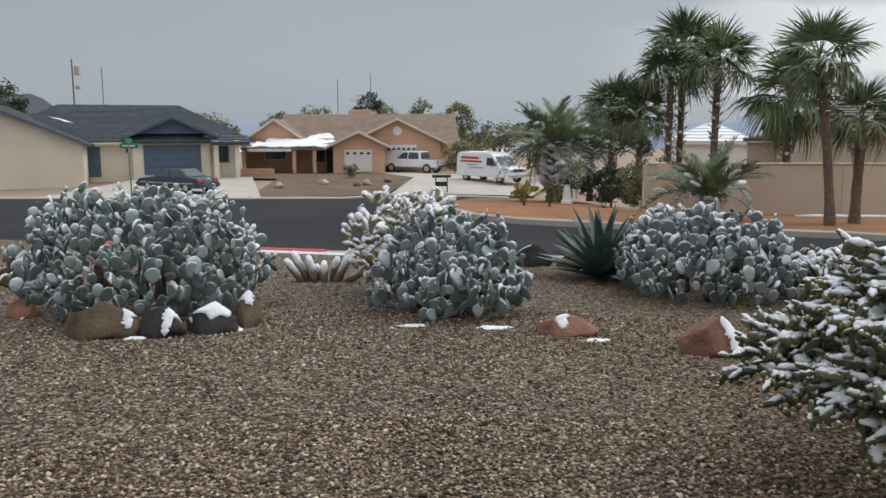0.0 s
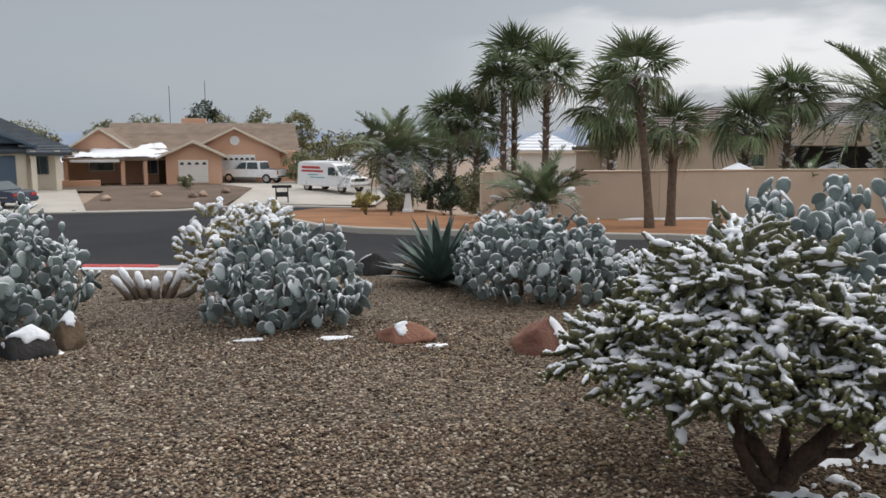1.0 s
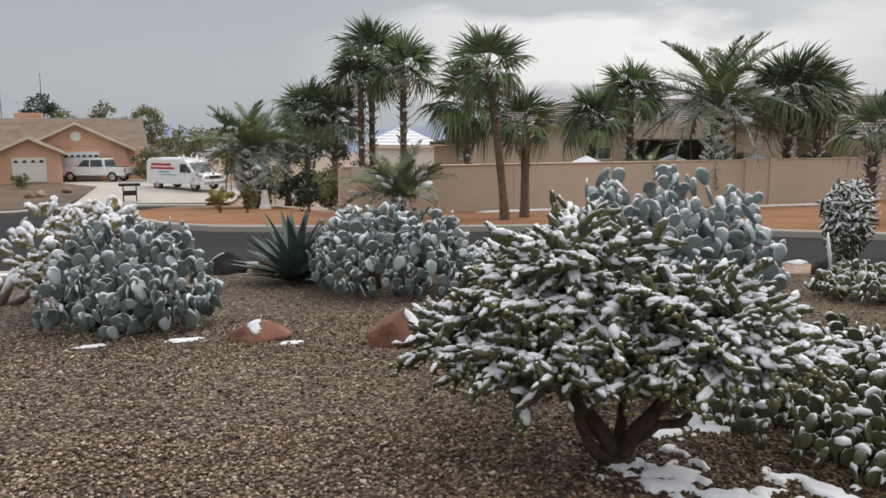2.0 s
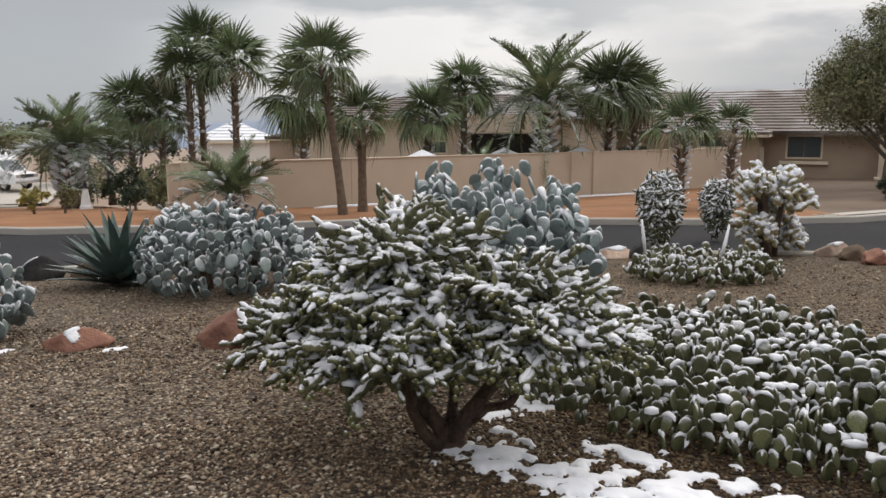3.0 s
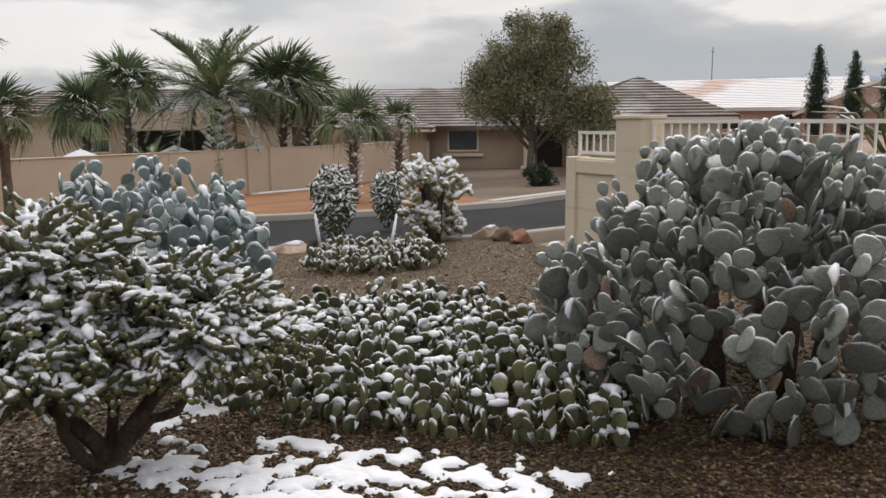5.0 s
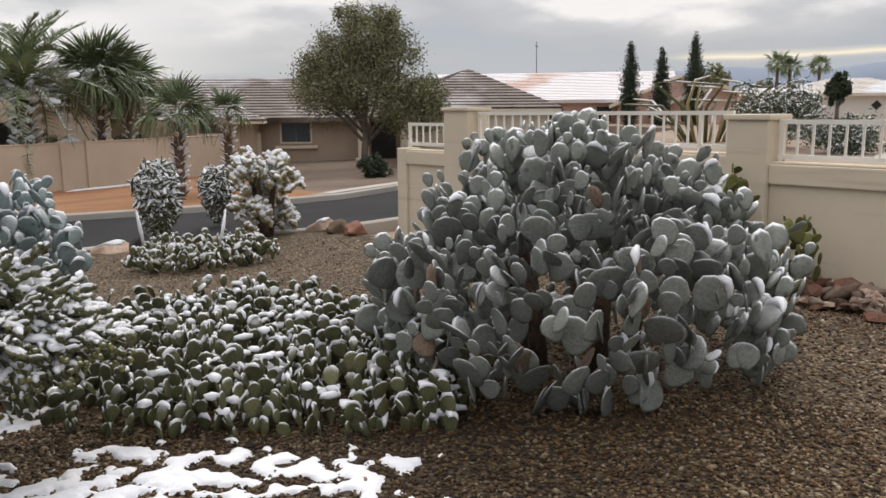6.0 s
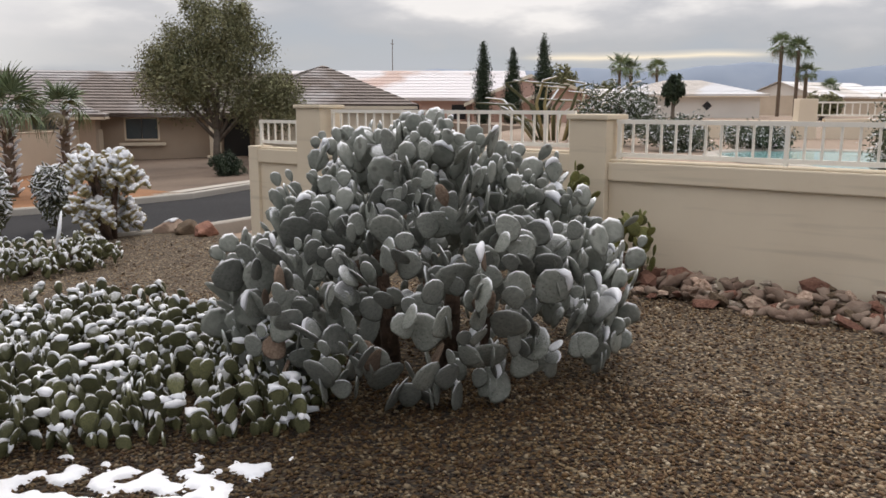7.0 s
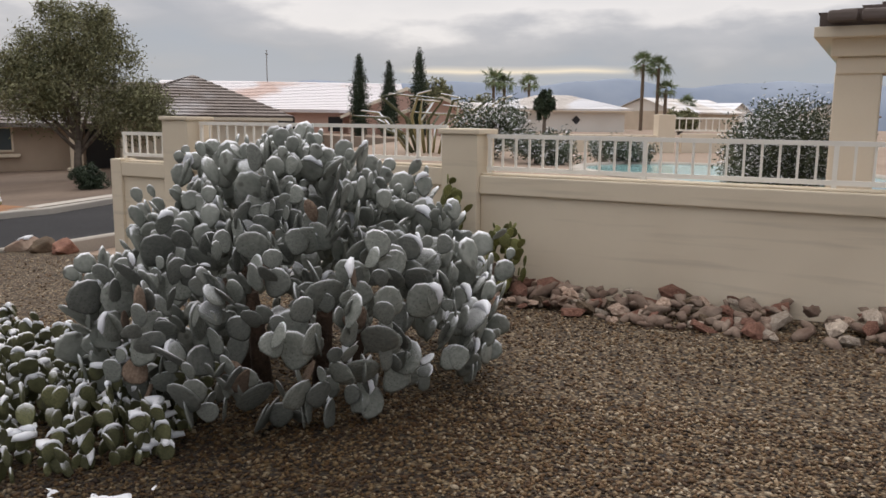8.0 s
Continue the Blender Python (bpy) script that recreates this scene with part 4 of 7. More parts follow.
# ---- chollas ----
def joint_mesh(name, seed, lumps=8, n=6):
    """A knobbly cholla joint of length 1 and radius about 0.13 along x."""
    rng = random.Random(seed)
    bm = bmesh.new()
    pts, rad = [], []
    bow = rng.uniform(-0.16, 0.16)
    for i in range(lumps + 1):
        u = i / lumps
        pts.append((u, bow * math.sin(math.pi * u), 0.0))
        rad.append(0.13 * (0.45 + 0.55 * min(1, 5 * u, 4.5 * (1 - u) + 0.25)) * (1.0 + 0.22 * (-1) ** i))
    tube(bm, pts, rad, n)
    for v in bm.verts:
        v.co += Vector((0, v.co.y, v.co.z)).normalized() * 0.03 * rng.uniform(-1, 1)
    return finish(bm, name, True)


def ridge_mesh(name, seed):
    """Snow lying along the top of a joint."""
    rng = random.Random(seed)
    bm = bmesh.new()
    a, b = rng.uniform(0.0, 0.35), rng.uniform(0.62, 1.0)
    pts = [(a + (b - a) * i / 5, rng.uniform(-0.02, 0.02), 0.105 + rng.uniform(-0.01, 0.02)) for i in range(6)]
    rad = [0.115 * (0.4 + 0.6 * math.sin(math.pi * i / 5) ** 0.5) * rng.uniform(0.6, 1.3) for i in range(6)]
    tube(bm, pts, rad, 5)
    for v in bm.verts:
        v.co.z = 0.105 + (v.co.z - 0.105) * 0.72
        v.co += 0.06 * noise.noise_vector(v.co * 8 + Vector((seed * 5, 0, 0)))
    return finish(bm, name, True)


JOINTS = [joint_mesh("joint", i) for i in range(5)]
TWIGS = [joint_mesh("twig", 10 + i, 4, 5) for i in range(4)]
RIDGES = [ridge_mesh("ridge", i) for i in range(5)]


def lying(base, along, length, fat=1.0):
    """The pose of a joint that starts at base, with its back upward."""
    along = along.normalized()
    side = Vector((0, 0, 1)).cross(along)
    side = side.normalized() if side.length > 1e-3 else Vector((0, 1, 0))
    up = along.cross(side)
    return Matrix.Translation(base) @ Matrix((along, side, up)).transposed().to_4x4() @ Matrix.Diagonal((length, length * fat, length * fat, 1))


def fruit_mesh():
    bm = bmesh.new()
    tube(bm, [(0, 0, 0), (0, 0, 0.5), (0, 0, 1.0), (0, 0, 0.85)], [0.25, 0.5, 0.42, 0.2], 7)
    return finish(bm, "fruit", True)


FRUITS = fruit_mesh()


def cholla_tree():
    """Chain-fruit cholla: short forked trunk and a wide drooping crown loaded with snow."""
    rng = random.Random(41)
    ox, oy = 2.52, 3.42
    oz = gz(ox, oy)
    root = thing("cholla_tree", Matrix.Translation((ox, oy, oz)), "spreading green chain-fruit cholla loaded with snow on forked trunk", "cactus")
    right, ahead = Vector((0.77, -0.64, 0)), Vector((0.64, 0.77, 0))

    def at(u, v, w):
        return right * u + ahead * v + Vector((0, 0, w))

    forks = [
        [at(0, 0, -0.06), at(-0.05, 0, 0.12), at(-0.16, -0.03, 0.28), at(-0.34, -0.08, 0.5), at(-0.5, -0.1, 0.78)],
        [at(0.02, 0, 0.05), at(0.1, 0.02, 0.2), at(0.25, 0.04, 0.38), at(0.4, 0.08, 0.56), at(0.55, 0.1, 0.85)],
        [at(-0.02, -0.04, 0.0), at(-0.13, -0.1, 0.12), at(-0.19, -0.14, 0.28), at(-0.2, -0.16, 0.5), at(-0.1, -0.15, 0.8)],
        [at(0.08, 0.05, 0.12), at(0.2, 0.12, 0.2), at(0.33, 0.16, 0.22), at(0.38, 0.18, 0.26)],
        [at(0, 0.03, 0.1), at(0.03, 0.15, 0.4), at(0.05, 0.28, 0.75), at(0.05, 0.3, 1.05)],
    ]
    for pts, r in zip(forks, (0.058, 0.05, 0.04, 0.034, 0.036)):
        bm = bmesh.new()
        fine = []
        for a, b in zip(pts, pts[1:]):
            fine += [a.lerp(b, k / 4) for k in range(4)]
        fine.append(pts[-1])
        n = len(fine)
        tube(bm, fine, [r * (1 - 0.45 * i / n) * (1 + 0.12 * noise.noise((i * 0.9, r * 40, 0))) for i in range(n)], 10)
        for v in bm.verts:
            v.co += 0.014 * noise.noise_vector(v.co * 14)
        part("limb", bm, BARK, root, "dark rough woody limb", smooth=True)
    bm = bmesh.new()
    bmesh.ops.create_icosphere(bm, subdivisions=3, radius=0.095)
    for v in bm.verts:
        v.co = Vector((v.co.x * 1.15, v.co.y * 1.1, v.co.z * 0.8)) * (1 + 0.3 * noise.noise(v.co * 7))
    part("root_collar", bm, BARK, root, smooth=True)
    joints, ridges, fruits, drifts = [], [], [], []
    lobes = [(-0.2, 0.0, 0.82, 0.62, 0.55, 0.58, 380), (0.42, 0.05, 0.7, 0.5, 0.5, 0.38, 230), (-0.78, 0.0, 0.6, 0.38, 0.4, 0.26, 105), (0.62, 0.05, 0.68, 0.3, 0.36, 0.36, 125), (-0.32, -0.28, 0.56, 0.34, 0.3, 0.28, 110), (-0.28, 0.1, 0.98, 0.42, 0.4, 0.36, 120)]
    for cu, cv, cw, ru, rv, rw, count in lobes:
        for i in range(int(count * 0.82)):
            az, el = rng.uniform(0, math.tau), math.asin(rng.uniform(-0.3, 1.0))
            d = at(math.cos(az) * math.cos(el), math.sin(az) * math.cos(el), math.sin(el))
            p = at(cu, cv, cw) + Vector((d.x * ru, d.y * rv, d.z * rw)) * rng.uniform(0.34, 0.8)
            go = Vector((d.x, d.y, 0)) * 0.6 + Vector((rng.gauss(0, 0.55), rng.gauss(0, 0.55), 0.3 * d.z + rng.gauss(0.05, 0.25)))
            if p.z < 0.58 and -0.42 < p.dot(right) < 0.55:
                continue
            fat = rng.uniform(1.05, 1.4)
            for k in range(2):
                go = go.normalized() + Vector((rng.gauss(0, 0.22), rng.gauss(0, 0.22), rng.gauss(-0.16, 0.2)))
                along, length = go.normalized(), rng.uniform(0.1, 0.165)
                m = lying(p, along, length, fat)
                joints.append((rng.choice(JOINTS), m))
                open_top = d.z > -0.3 and abs(along.z) < 0.82
                if open_top and rng.random() < 0.93:
                    ridges.append((rng.choice(RIDGES), m @ Matrix.Diagonal((1, rng.uniform(0.75, 1.1), 1, 1))))
                for _ in range(rng.choice((1, 2, 2, 3))):
                    b2 = p + along * length * rng.uniform(0.35, 1.0)
                    al2 = along + Vector((rng.gauss(0, 0.75), rng.gauss(0, 0.75), rng.gauss(-0.05, 0.55)))
                    m2 = lying(b2, al2, rng.uniform(0.06, 0.11), 1.3)
                    joints.append((rng.choice(TWIGS), m2))
                    if open_top and rng.random() < 0.75 and abs(al2.normalized().z) < 0.75:
                        ridges.append((rng.choice(RIDGES), m2))
                p = p + along * length * 0.93
            if d.z < 0.45 and rng.random() < 0.65:
                for _ in range(rng.randint(3, 8)):
                    f = p + Vector((rng.gauss(0, 0.03), rng.gauss(0, 0.03), -rng.uniform(-0.02, 0.06)))
                    fruits.append((FRUITS, standing(f, Vector((rng.gauss(0, 0.6), rng.gauss(0, 0.6), -0.6)), Vector((1, 0, 0.2)), rng.uniform(0.022, 0.034))))
            if d.z > -0.05 and rng.random() < 0.65:
                drifts.append((CLOD, Matrix.Translation(p - go.normalized() * rng.uniform(0.05, 0.2) + Vector((0, 0, 0.005))) @ Matrix.Rotation(rng.uniform(0, 6), 4, "Z") @ Matrix.Diagonal((rng.uniform(0.04, 0.1), rng.uniform(0.03, 0.055), 0.02, 1))))
    part("joints", gathered("cholla_joints", joints), CHOLLA, root, "knobbly green joints", kind="stuff")
    part("fruit", gathered("cholla_fruit", fruits), FRUIT, root, "yellow-green hanging fruit", kind="stuff")
    part("snow", gathered("cholla_snow", ridges + drifts), SNOW, root, "snow lying along the branches", kind="stuff")
    bm = bmesh.new()
    tube(bm, [at(-0.16, -0.05, 0.33), at(-0.24, -0.08, 0.43), at(-0.34, -0.1, 0.55)], [0.012, 0.032, 0.02], 8)
    part("snow", bm, SNOW, root, "snow in the fork of the trunk", smooth=True)


cholla_tree()


def snowy_cholla(name, x, y, w, h, material, count, droop, seed, label, stems=4, length=0.16, fat=1.6, group="", snow_share=0.9):
    """A bushy cholla with upright or hanging joints thickly covered in snow."""
    rng = random.Random(seed)
    z0 = gz(x, y)
    root = thing(name, Matrix.Translation((x, y, z0)), label, "cactus", group)
    joints, ridges = [], []
    heads = [(rng.uniform(-0.75, 0.75) * w / 2, rng.uniform(-0.75, 0.75) * w / 2, h * rng.uniform(0.14, 0.82), rng.uniform(0.3, 0.42) * w / 2 * 1.1) for _ in range(16)]
    if droop:
        heads = [(0, 0, h * 0.5, w / 2)]
    for i in range(count):
        hx, hy, hz, hr = heads[i % len(heads)]
        az = rng.uniform(0, math.tau)
        el = math.asin(rng.uniform(-0.5 if not droop else -1.0, 1.0))
        d = Vector((math.cos(az) * math.cos(el), math.sin(az) * math.cos(el), math.sin(el)))
        k = rng.uniform(0.75, 1.05) if not droop else rng.uniform(0.6, 1.12)
        wide = (0.5 + 0.5 * min(1, 0.75 + 0.6 * d.z)) if droop else 1.0
        p = Vector((hx, hy, hz)) + Vector((d.x * hr * wide, d.y * hr * wide, d.z * (hr if not droop else h * 0.5))) * k
        along = Vector((d.x, d.y, 0)) * 0.7 + Vector((rng.gauss(0, 0.45), rng.gauss(0, 0.45), 0.75 if not droop else rng.gauss(-0.6, 0.5) + 1.2 * max(0, d.z)))
        l = length * rng.uniform(0.7, 1.3)
        m = lying(p - along.normalized() * l * 0.7, along, l, fat * rng.uniform(0.85, 1.15))
        joints.append((rng.choice(TWIGS if droop else JOINTS), m))
        if rng.random() < snow_share * (1.0 if d.z > -0.2 or not droop else 0.4):
            if droop:
                ridges.append((rng.choice(RIDGES), m @ Matrix.Diagonal((1, 1.5, 1.3, 1))))
            else:
                if rng.random() < 0.6:
                    ridges.append((CLOD, Matrix.Translation(p + Vector((0, 0, 0.01))) @ Matrix.Diagonal((l * 0.3, l * 0.3, l * 0.26, 1))))
                ridges.append((rng.choice(RIDGES), m))
    part("joints", gathered("joints", joints), material, root, kind="stuff")
    part("snow", gathered("snow_on_joints", ridges), SNOW, root, "thick clinging snow", kind="stuff")
    for i in range(stems):
        bm = bmesh.new()
        hx, hy, hz, hr = heads[i % len(heads)]
        tube(bm, [(hx * 0.15, hy * 0.15, -0.05), (hx * 0.4, hy * 0.4, hz * 0.45), (hx, hy, hz)], [0.06, 0.05, 0.03], 8)
        part("stem", bm, BARK, root, smooth=True)
    return root


snowy_cholla("teddy_bear_cholla", 11.65, 7.75, 1.35, 1.5, CHOLLA_PALE, 420, False, 51, "pale teddy bear cholla with thick snow on every tip", 9, 0.17, 1.7)
snowy_cholla("teddy_bear_cholla", -0.48, 9.55, 1.25, 1.36, CHOLLA_PALE, 480, False, 52, "snow-white cholla behind the prickly pear", 8, 0.14, 1.5)
snowy_cholla("pencil_cholla", 11.2, 9.75, 0.82, 1.36, CHOLLA, 900, True, 53, "drooping pencil cholla frosted with snow", 3, 0.2, 0.62, "pencil chollas", 1.0)
snowy_cholla("pencil_cholla", 13.6, 10.4, 0.72, 1.12, CHOLLA, 700, True, 54, "smaller drooping pencil cholla frosted with snow", 3, 0.19, 0.62, "pencil chollas", 1.0)
snowy_cholla("branching_cholla", 4.75, 9.6, 0.9, 0.75, CHOLLA, 220, False, 55, "small dark branching cholla dusted with snow", 6, 0.16, 1.0, "", 0.8)


def spears():
    """Two snowy upright stalks and a felled stalk cluster."""
    for x, y, lean_x, h in ((8.5, 7.5, -0.15, 0.8), (9.25, 6.95, 0.25, 0.7)):
        z = gz(x, y)
        root = thing("ocotillo_stalk", Matrix.Translation((x, y, z)), "lone upright stalk wrapped in snow", "plant", "snowy stalks")
        bm = bmesh.new()
        tube(bm, [(0, 0, -0.03), (lean_x * 0.5, 0, h * 0.5), (lean_x, 0, h)], [0.022, 0.02, 0.012], 8)
        part("stalk", bm, DEADWOOD, root, smooth=True)
        bm = bmesh.new()
        tube(bm, [(lean_x * 0.35 - 0.01, -0.015, h * 0.4), (lean_x * 0.7 - 0.01, -0.015, h * 0.7), (lean_x, 0, h + 0.03)], [0.012, 0.026, 0.012], 8)
        part("snow", bm, SNOW, root, smooth=True)
    x, y = -1.55, 10.35
    root = thing("dead_cactus", Matrix.Translation((x, y, gz(x, y))), "cluster of dry cactus stalks topped with snow", "plant")
    rng = random.Random(8)
    for i in range(9):
        a = -1.0 + 2.0 * i / 8 + rng.uniform(-0.2, 0.2)
        l = rng.uniform(0.22, 0.52)
        d = Vector((math.sin(a * rng.uniform(0.3, 1.15)), rng.uniform(-0.5, 0.3), math.cos(a * 0.85)))
        foot = Vector((0.26 * a, rng.uniform(-0.1, 0.1), -0.02))
        bm = bmesh.new()
        tube(bm, [foot, foot + d * l * 0.5, foot + d * l * 0.9, foot + d * l], [0.045, 0.055, 0.05, 0.02], 8)
        part("stalk", bm, DEADWOOD, root, smooth=True)
        bm = bmesh.new()
        tube(bm, [foot + d * l * 0.35 + Vector((0, -0.02, 0.03)), foot + d * l * 0.8 + Vector((0, -0.02, 0.03)), foot + d * (l + 0.03)], [0.03, 0.05, 0.03], 8)
        part("snow", bm, SNOW, root, smooth=True)


spears()


def agave(x, y, r, count, seed, label):
    rng = random.Random(seed)
    root = thing("agave", Matrix.Translation((x, y, gz(x, y))), label, "agave", "agaves")
    bm = bmesh.new()
    rows = []
    for i in range(7):
        u = i / 6
        w = 0.085 * (1 - u) ** 0.6 * (0.75 + 0.9 * u * (1 - u) * 2)
        rows.append([bm.verts.new((u, s * w, k + 0.10 * math.sin(u * 1.6))) for s, k in ((-1, 0.025 * (1 - u)), (0, -0.015 * (1 - u)), (1, 0.025 * (1 - u)), (0, -0.04 * (1 - u)))])
    for a, b in zip(rows, rows[1:]):
        for k in range(4):
            bm.faces.new((a[k], b[k], b[(k + 1) % 4], a[(k + 1) % 4]))
    bmesh.ops.recalc_face_normals(bm, faces=bm.faces[:])
    me = finish(bm, "leaf", False)
    me.materials.append(AGAVE)
    for i in range(count):
        az, el = i * 2.399, 2 + 62 * (i / count) ** 1.2 + rng.uniform(-5, 5)
        l = r * rng.uniform(0.85, 1.1)
        part("leaf", me, None, root, at=Matrix.Rotation(az, 4, "Z") @ Matrix.Rotation(radians(-el), 4, "Y") @ Matrix.Translation((0.04, 0, 0.05)) @ Matrix.Diagonal((l, l, l, 1)))


agave(2.2, 10.9, 1.0, 64, 61, "dark blue-green agave with sword-like leaves at the kerb")
agave(4.1, 11.5, 0.9, 40, 62, "dark agave behind the rounded prickly pear")


# ---- rocks ----
def rock(x, y, sx, sy, sz, turn, material, seed, label, snow=None, group="landscape boulders", name="boulder", sink=0.18):
    bm = bmesh.new()
    bmesh.ops.create_icosphere(bm, subdivisions=4 if y < 14 else 2, radius=1)
    bm.verts.index_update()
    for v in bm.verts:
        d = v.co.normalized()
        k = 1 + 0.3 * noise.noise(d * 1.4 + Vector((seed, 0, 0))) + 0.1 * noise.noise(d * 4 + Vector((0, seed, 0))) + 0.03 * noise.noise(d * 11 + Vector((0, 0, seed)))
        q = Vector((d.x, d.y, d.z)) * k
        for c in (Vector((0.7, 0.5, 0.5)), Vector((-0.6, 0.2, 0.75)), Vector((0.1, -0.8, 0.45)), Vector((-0.8, -0.4, 0.1))):
            cut = q.dot(c.normalized()) - 0.62
            if cut > 0:
                q -= c.normalized() * cut * 0.85
        v.co = Vector((q.x * sx / 2, q.y * sy / 2, q.z * sz * 0.55))
    m = Matrix.Translation((x, y, gz(x, y) + sz * (0.5 - sink) * 0.8)) @ Matrix.Rotation(radians(turn), 4, "Z")
    root = thing(name, m, label, "rock", group)
    bm.normal_update()
    caps = []
    for u, v, a, b in snow or ():
        cap = bmesh.new()
        made = {}
        for face in bm.faces:
            c = face.calc_center_median()
            reach = ((c.x - u * sx / 2) / a) ** 2 + ((c.y - v * sy / 2) / b) ** 2 + 0.7 * noise.noise(c * 14 + Vector((seed, 0, 0)))
            if reach < 1 and face.normal.z > 0.1:
                for w in face.verts:
                    if w.index not in made:
                        made[w.index] = cap.verts.new(w.co + w.normal * (0.016 + 0.008 * noise.noise(w.co * 20)))
                cap.faces.new([made[w.index] for w in face.verts])
        rim = [e for e in cap.edges if e.is_boundary]
        if rim:
            low = bmesh.ops.extrude_edge_only(cap, edges=rim)["geom"]
            for w in low:
                if isinstance(w, bmesh.types.BMVert):
                    w.co = w.co * 0.97 - Vector((0, 0, 0.012))
            caps.append(cap)
    part("stone", bm, material, root, smooth=True)
    for cap in caps:
        part("snow", cap, SNOW, root, "patch of snow", smooth=True)
    return root


rock(-3.15, 7.1, 0.76, 0.5, 0.4, 8, ROCK_BROWN, 1, "large smooth brown boulder under the prickly pear", [(0.72, -0.1, 0.04, 0.14)])
rock(-2.62, 7.15, 0.5, 0.45, 0.36, -10, ROCK_DARK, 2, "dark grey boulder with snow on its edge", [(0.6, -0.2, 0.05, 0.12)])
rock(-2.2, 7.3, 0.52, 0.4, 0.33, 12, ROCK_DARK, 3, "black boulder capped with snow", [(0.1, -0.1, 0.17, 0.09)])
rock(-1.93, 7.6, 0.3, 0.35, 0.4, 20, ROCK_BROWN, 4, "upright tan stone with snow on top", [(0.1, 0, 0.07, 0.08)])
rock(-4.35, 8.0, 0.4, 0.35, 0.25, 0, ROCK_RED, 5, "small reddish stone by the prickly pear")
rock(1.15, 7.3, 0.6, 0.34, 0.22, -6, ROCK_RED, 6, "flat reddish brown stone with a spot of snow", [(-0.1, -0.3, 0.05, 0.07)], sink=0.12)
rock(2.3, 6.65, 0.52, 0.42, 0.36, 15, ROCK_RED, 7, "rounded red stone with snow on its side", [(0.62, -0.25, 0.09, 0.13)], sink=0.1)
rock(1.35, 12.1, 0.62, 0.4, 0.42, -8, ROCK_DARK, 8, "jagged black rock at the kerb", [(-0.3, 0.2, 0.1, 0.08)])
rock(1.98, 11.9, 0.55, 0.4, 0.36, 10, ROCK_BROWN, 9, "tan boulder beside the agave")
rock(9.75, 9.4, 0.75, 0.4, 0.24, -40, ROCK_MIX, 10, "flat pale stone dusted with snow by the kerb", [(0, 0, 0.2, 0.1)])
rock(10.0, 9.05, 0.4, 0.35, 0.34, 0, ROCK_DARK, 11, "small black stone by the kerb")
rock(12.45, 7.15, 0.6, 0.4, 0.28, -30, ROCK_MIX, 12, "pale grey stone along the kerb", [(0, 0, 0.1, 0.08)])
rock(12.25, 6.7, 0.55, 0.4, 0.3, 10, ROCK_BROWN, 13, "brown stone along the kerb")
rock(12.05, 6.25, 0.55, 0.42, 0.3, 30, ROCK_RED, 14, "reddish stone along the kerb")
rock(-9.0, 15.2, 0.7, 0.5, 0.4, 0, ROCK_BROWN, 15, "brown boulder near the street")
for i, (x, y) in enumerate(((-10.9, 52.5), (-8.2, 54.5), (-5.8, 53.8), (-5.2, 54.4), (-3.9, 56.5))):
    rock(x, y, 0.8, 0.6, 0.45, i * 40, ROCK_MIX, 20 + i, "pale tan boulder in the front yard", group="front yard boulders")


def rubble():
    """Border of broken stones heaped along the foot of the pool wall."""
    rng = random.Random(71)
    root = thing("rubble_border", Matrix(), "border of broken brown and grey stones along the wall", "rocks")
    meshes = []
    for i in range(8):
        me = stone_mesh("stone", 40 + i, 1 + (i == 3), 0.5 + 0.06 * (i % 3), 0.85)
        me.materials.append((ROCK_MIX, ROCK_RED, ROCK_PALE, ROCK_MIX, ROCK_BROWN, ROCK_PALE, ROCK_MIX, ROCK_RED)[i])
        meshes.append(me)
    rest = []
    for i in range(640):
        s, b = rng.uniform(-9.5, 0.1), rng.uniform(0.06, 0.98)
        x, y = on_wall(s, -b)
        size = (rng.uniform(0.06, 0.125) if rng.random() < 0.4 else rng.uniform(0.035, 0.075)) * (1.25 if rng.random() < 0.1 else 1)
        heap = 0.17 * max(0, 1 - b / 1.0) * rng.random() ** 0.5
        m = Matrix.Translation((x, y, gz(x, y) + heap + size * 0.35)) @ Euler((rng.uniform(-0.6, 0.6), rng.uniform(-0.6, 0.6), rng.uniform(0, 6))).to_matrix().to_4x4() @ Matrix.Diagonal((size * rng.uniform(0.9, 1.5), size, size, 1))
        if i < 300:
            part("stone", rng.choice(meshes), None, root, at=m)
        else:
            rest.append((rng.choice(meshes[::3]), m))
    part("rubble_fill", gathered("rubble_fill", rest, False), ROCK_MIX, root, kind="stuff")


rubble()


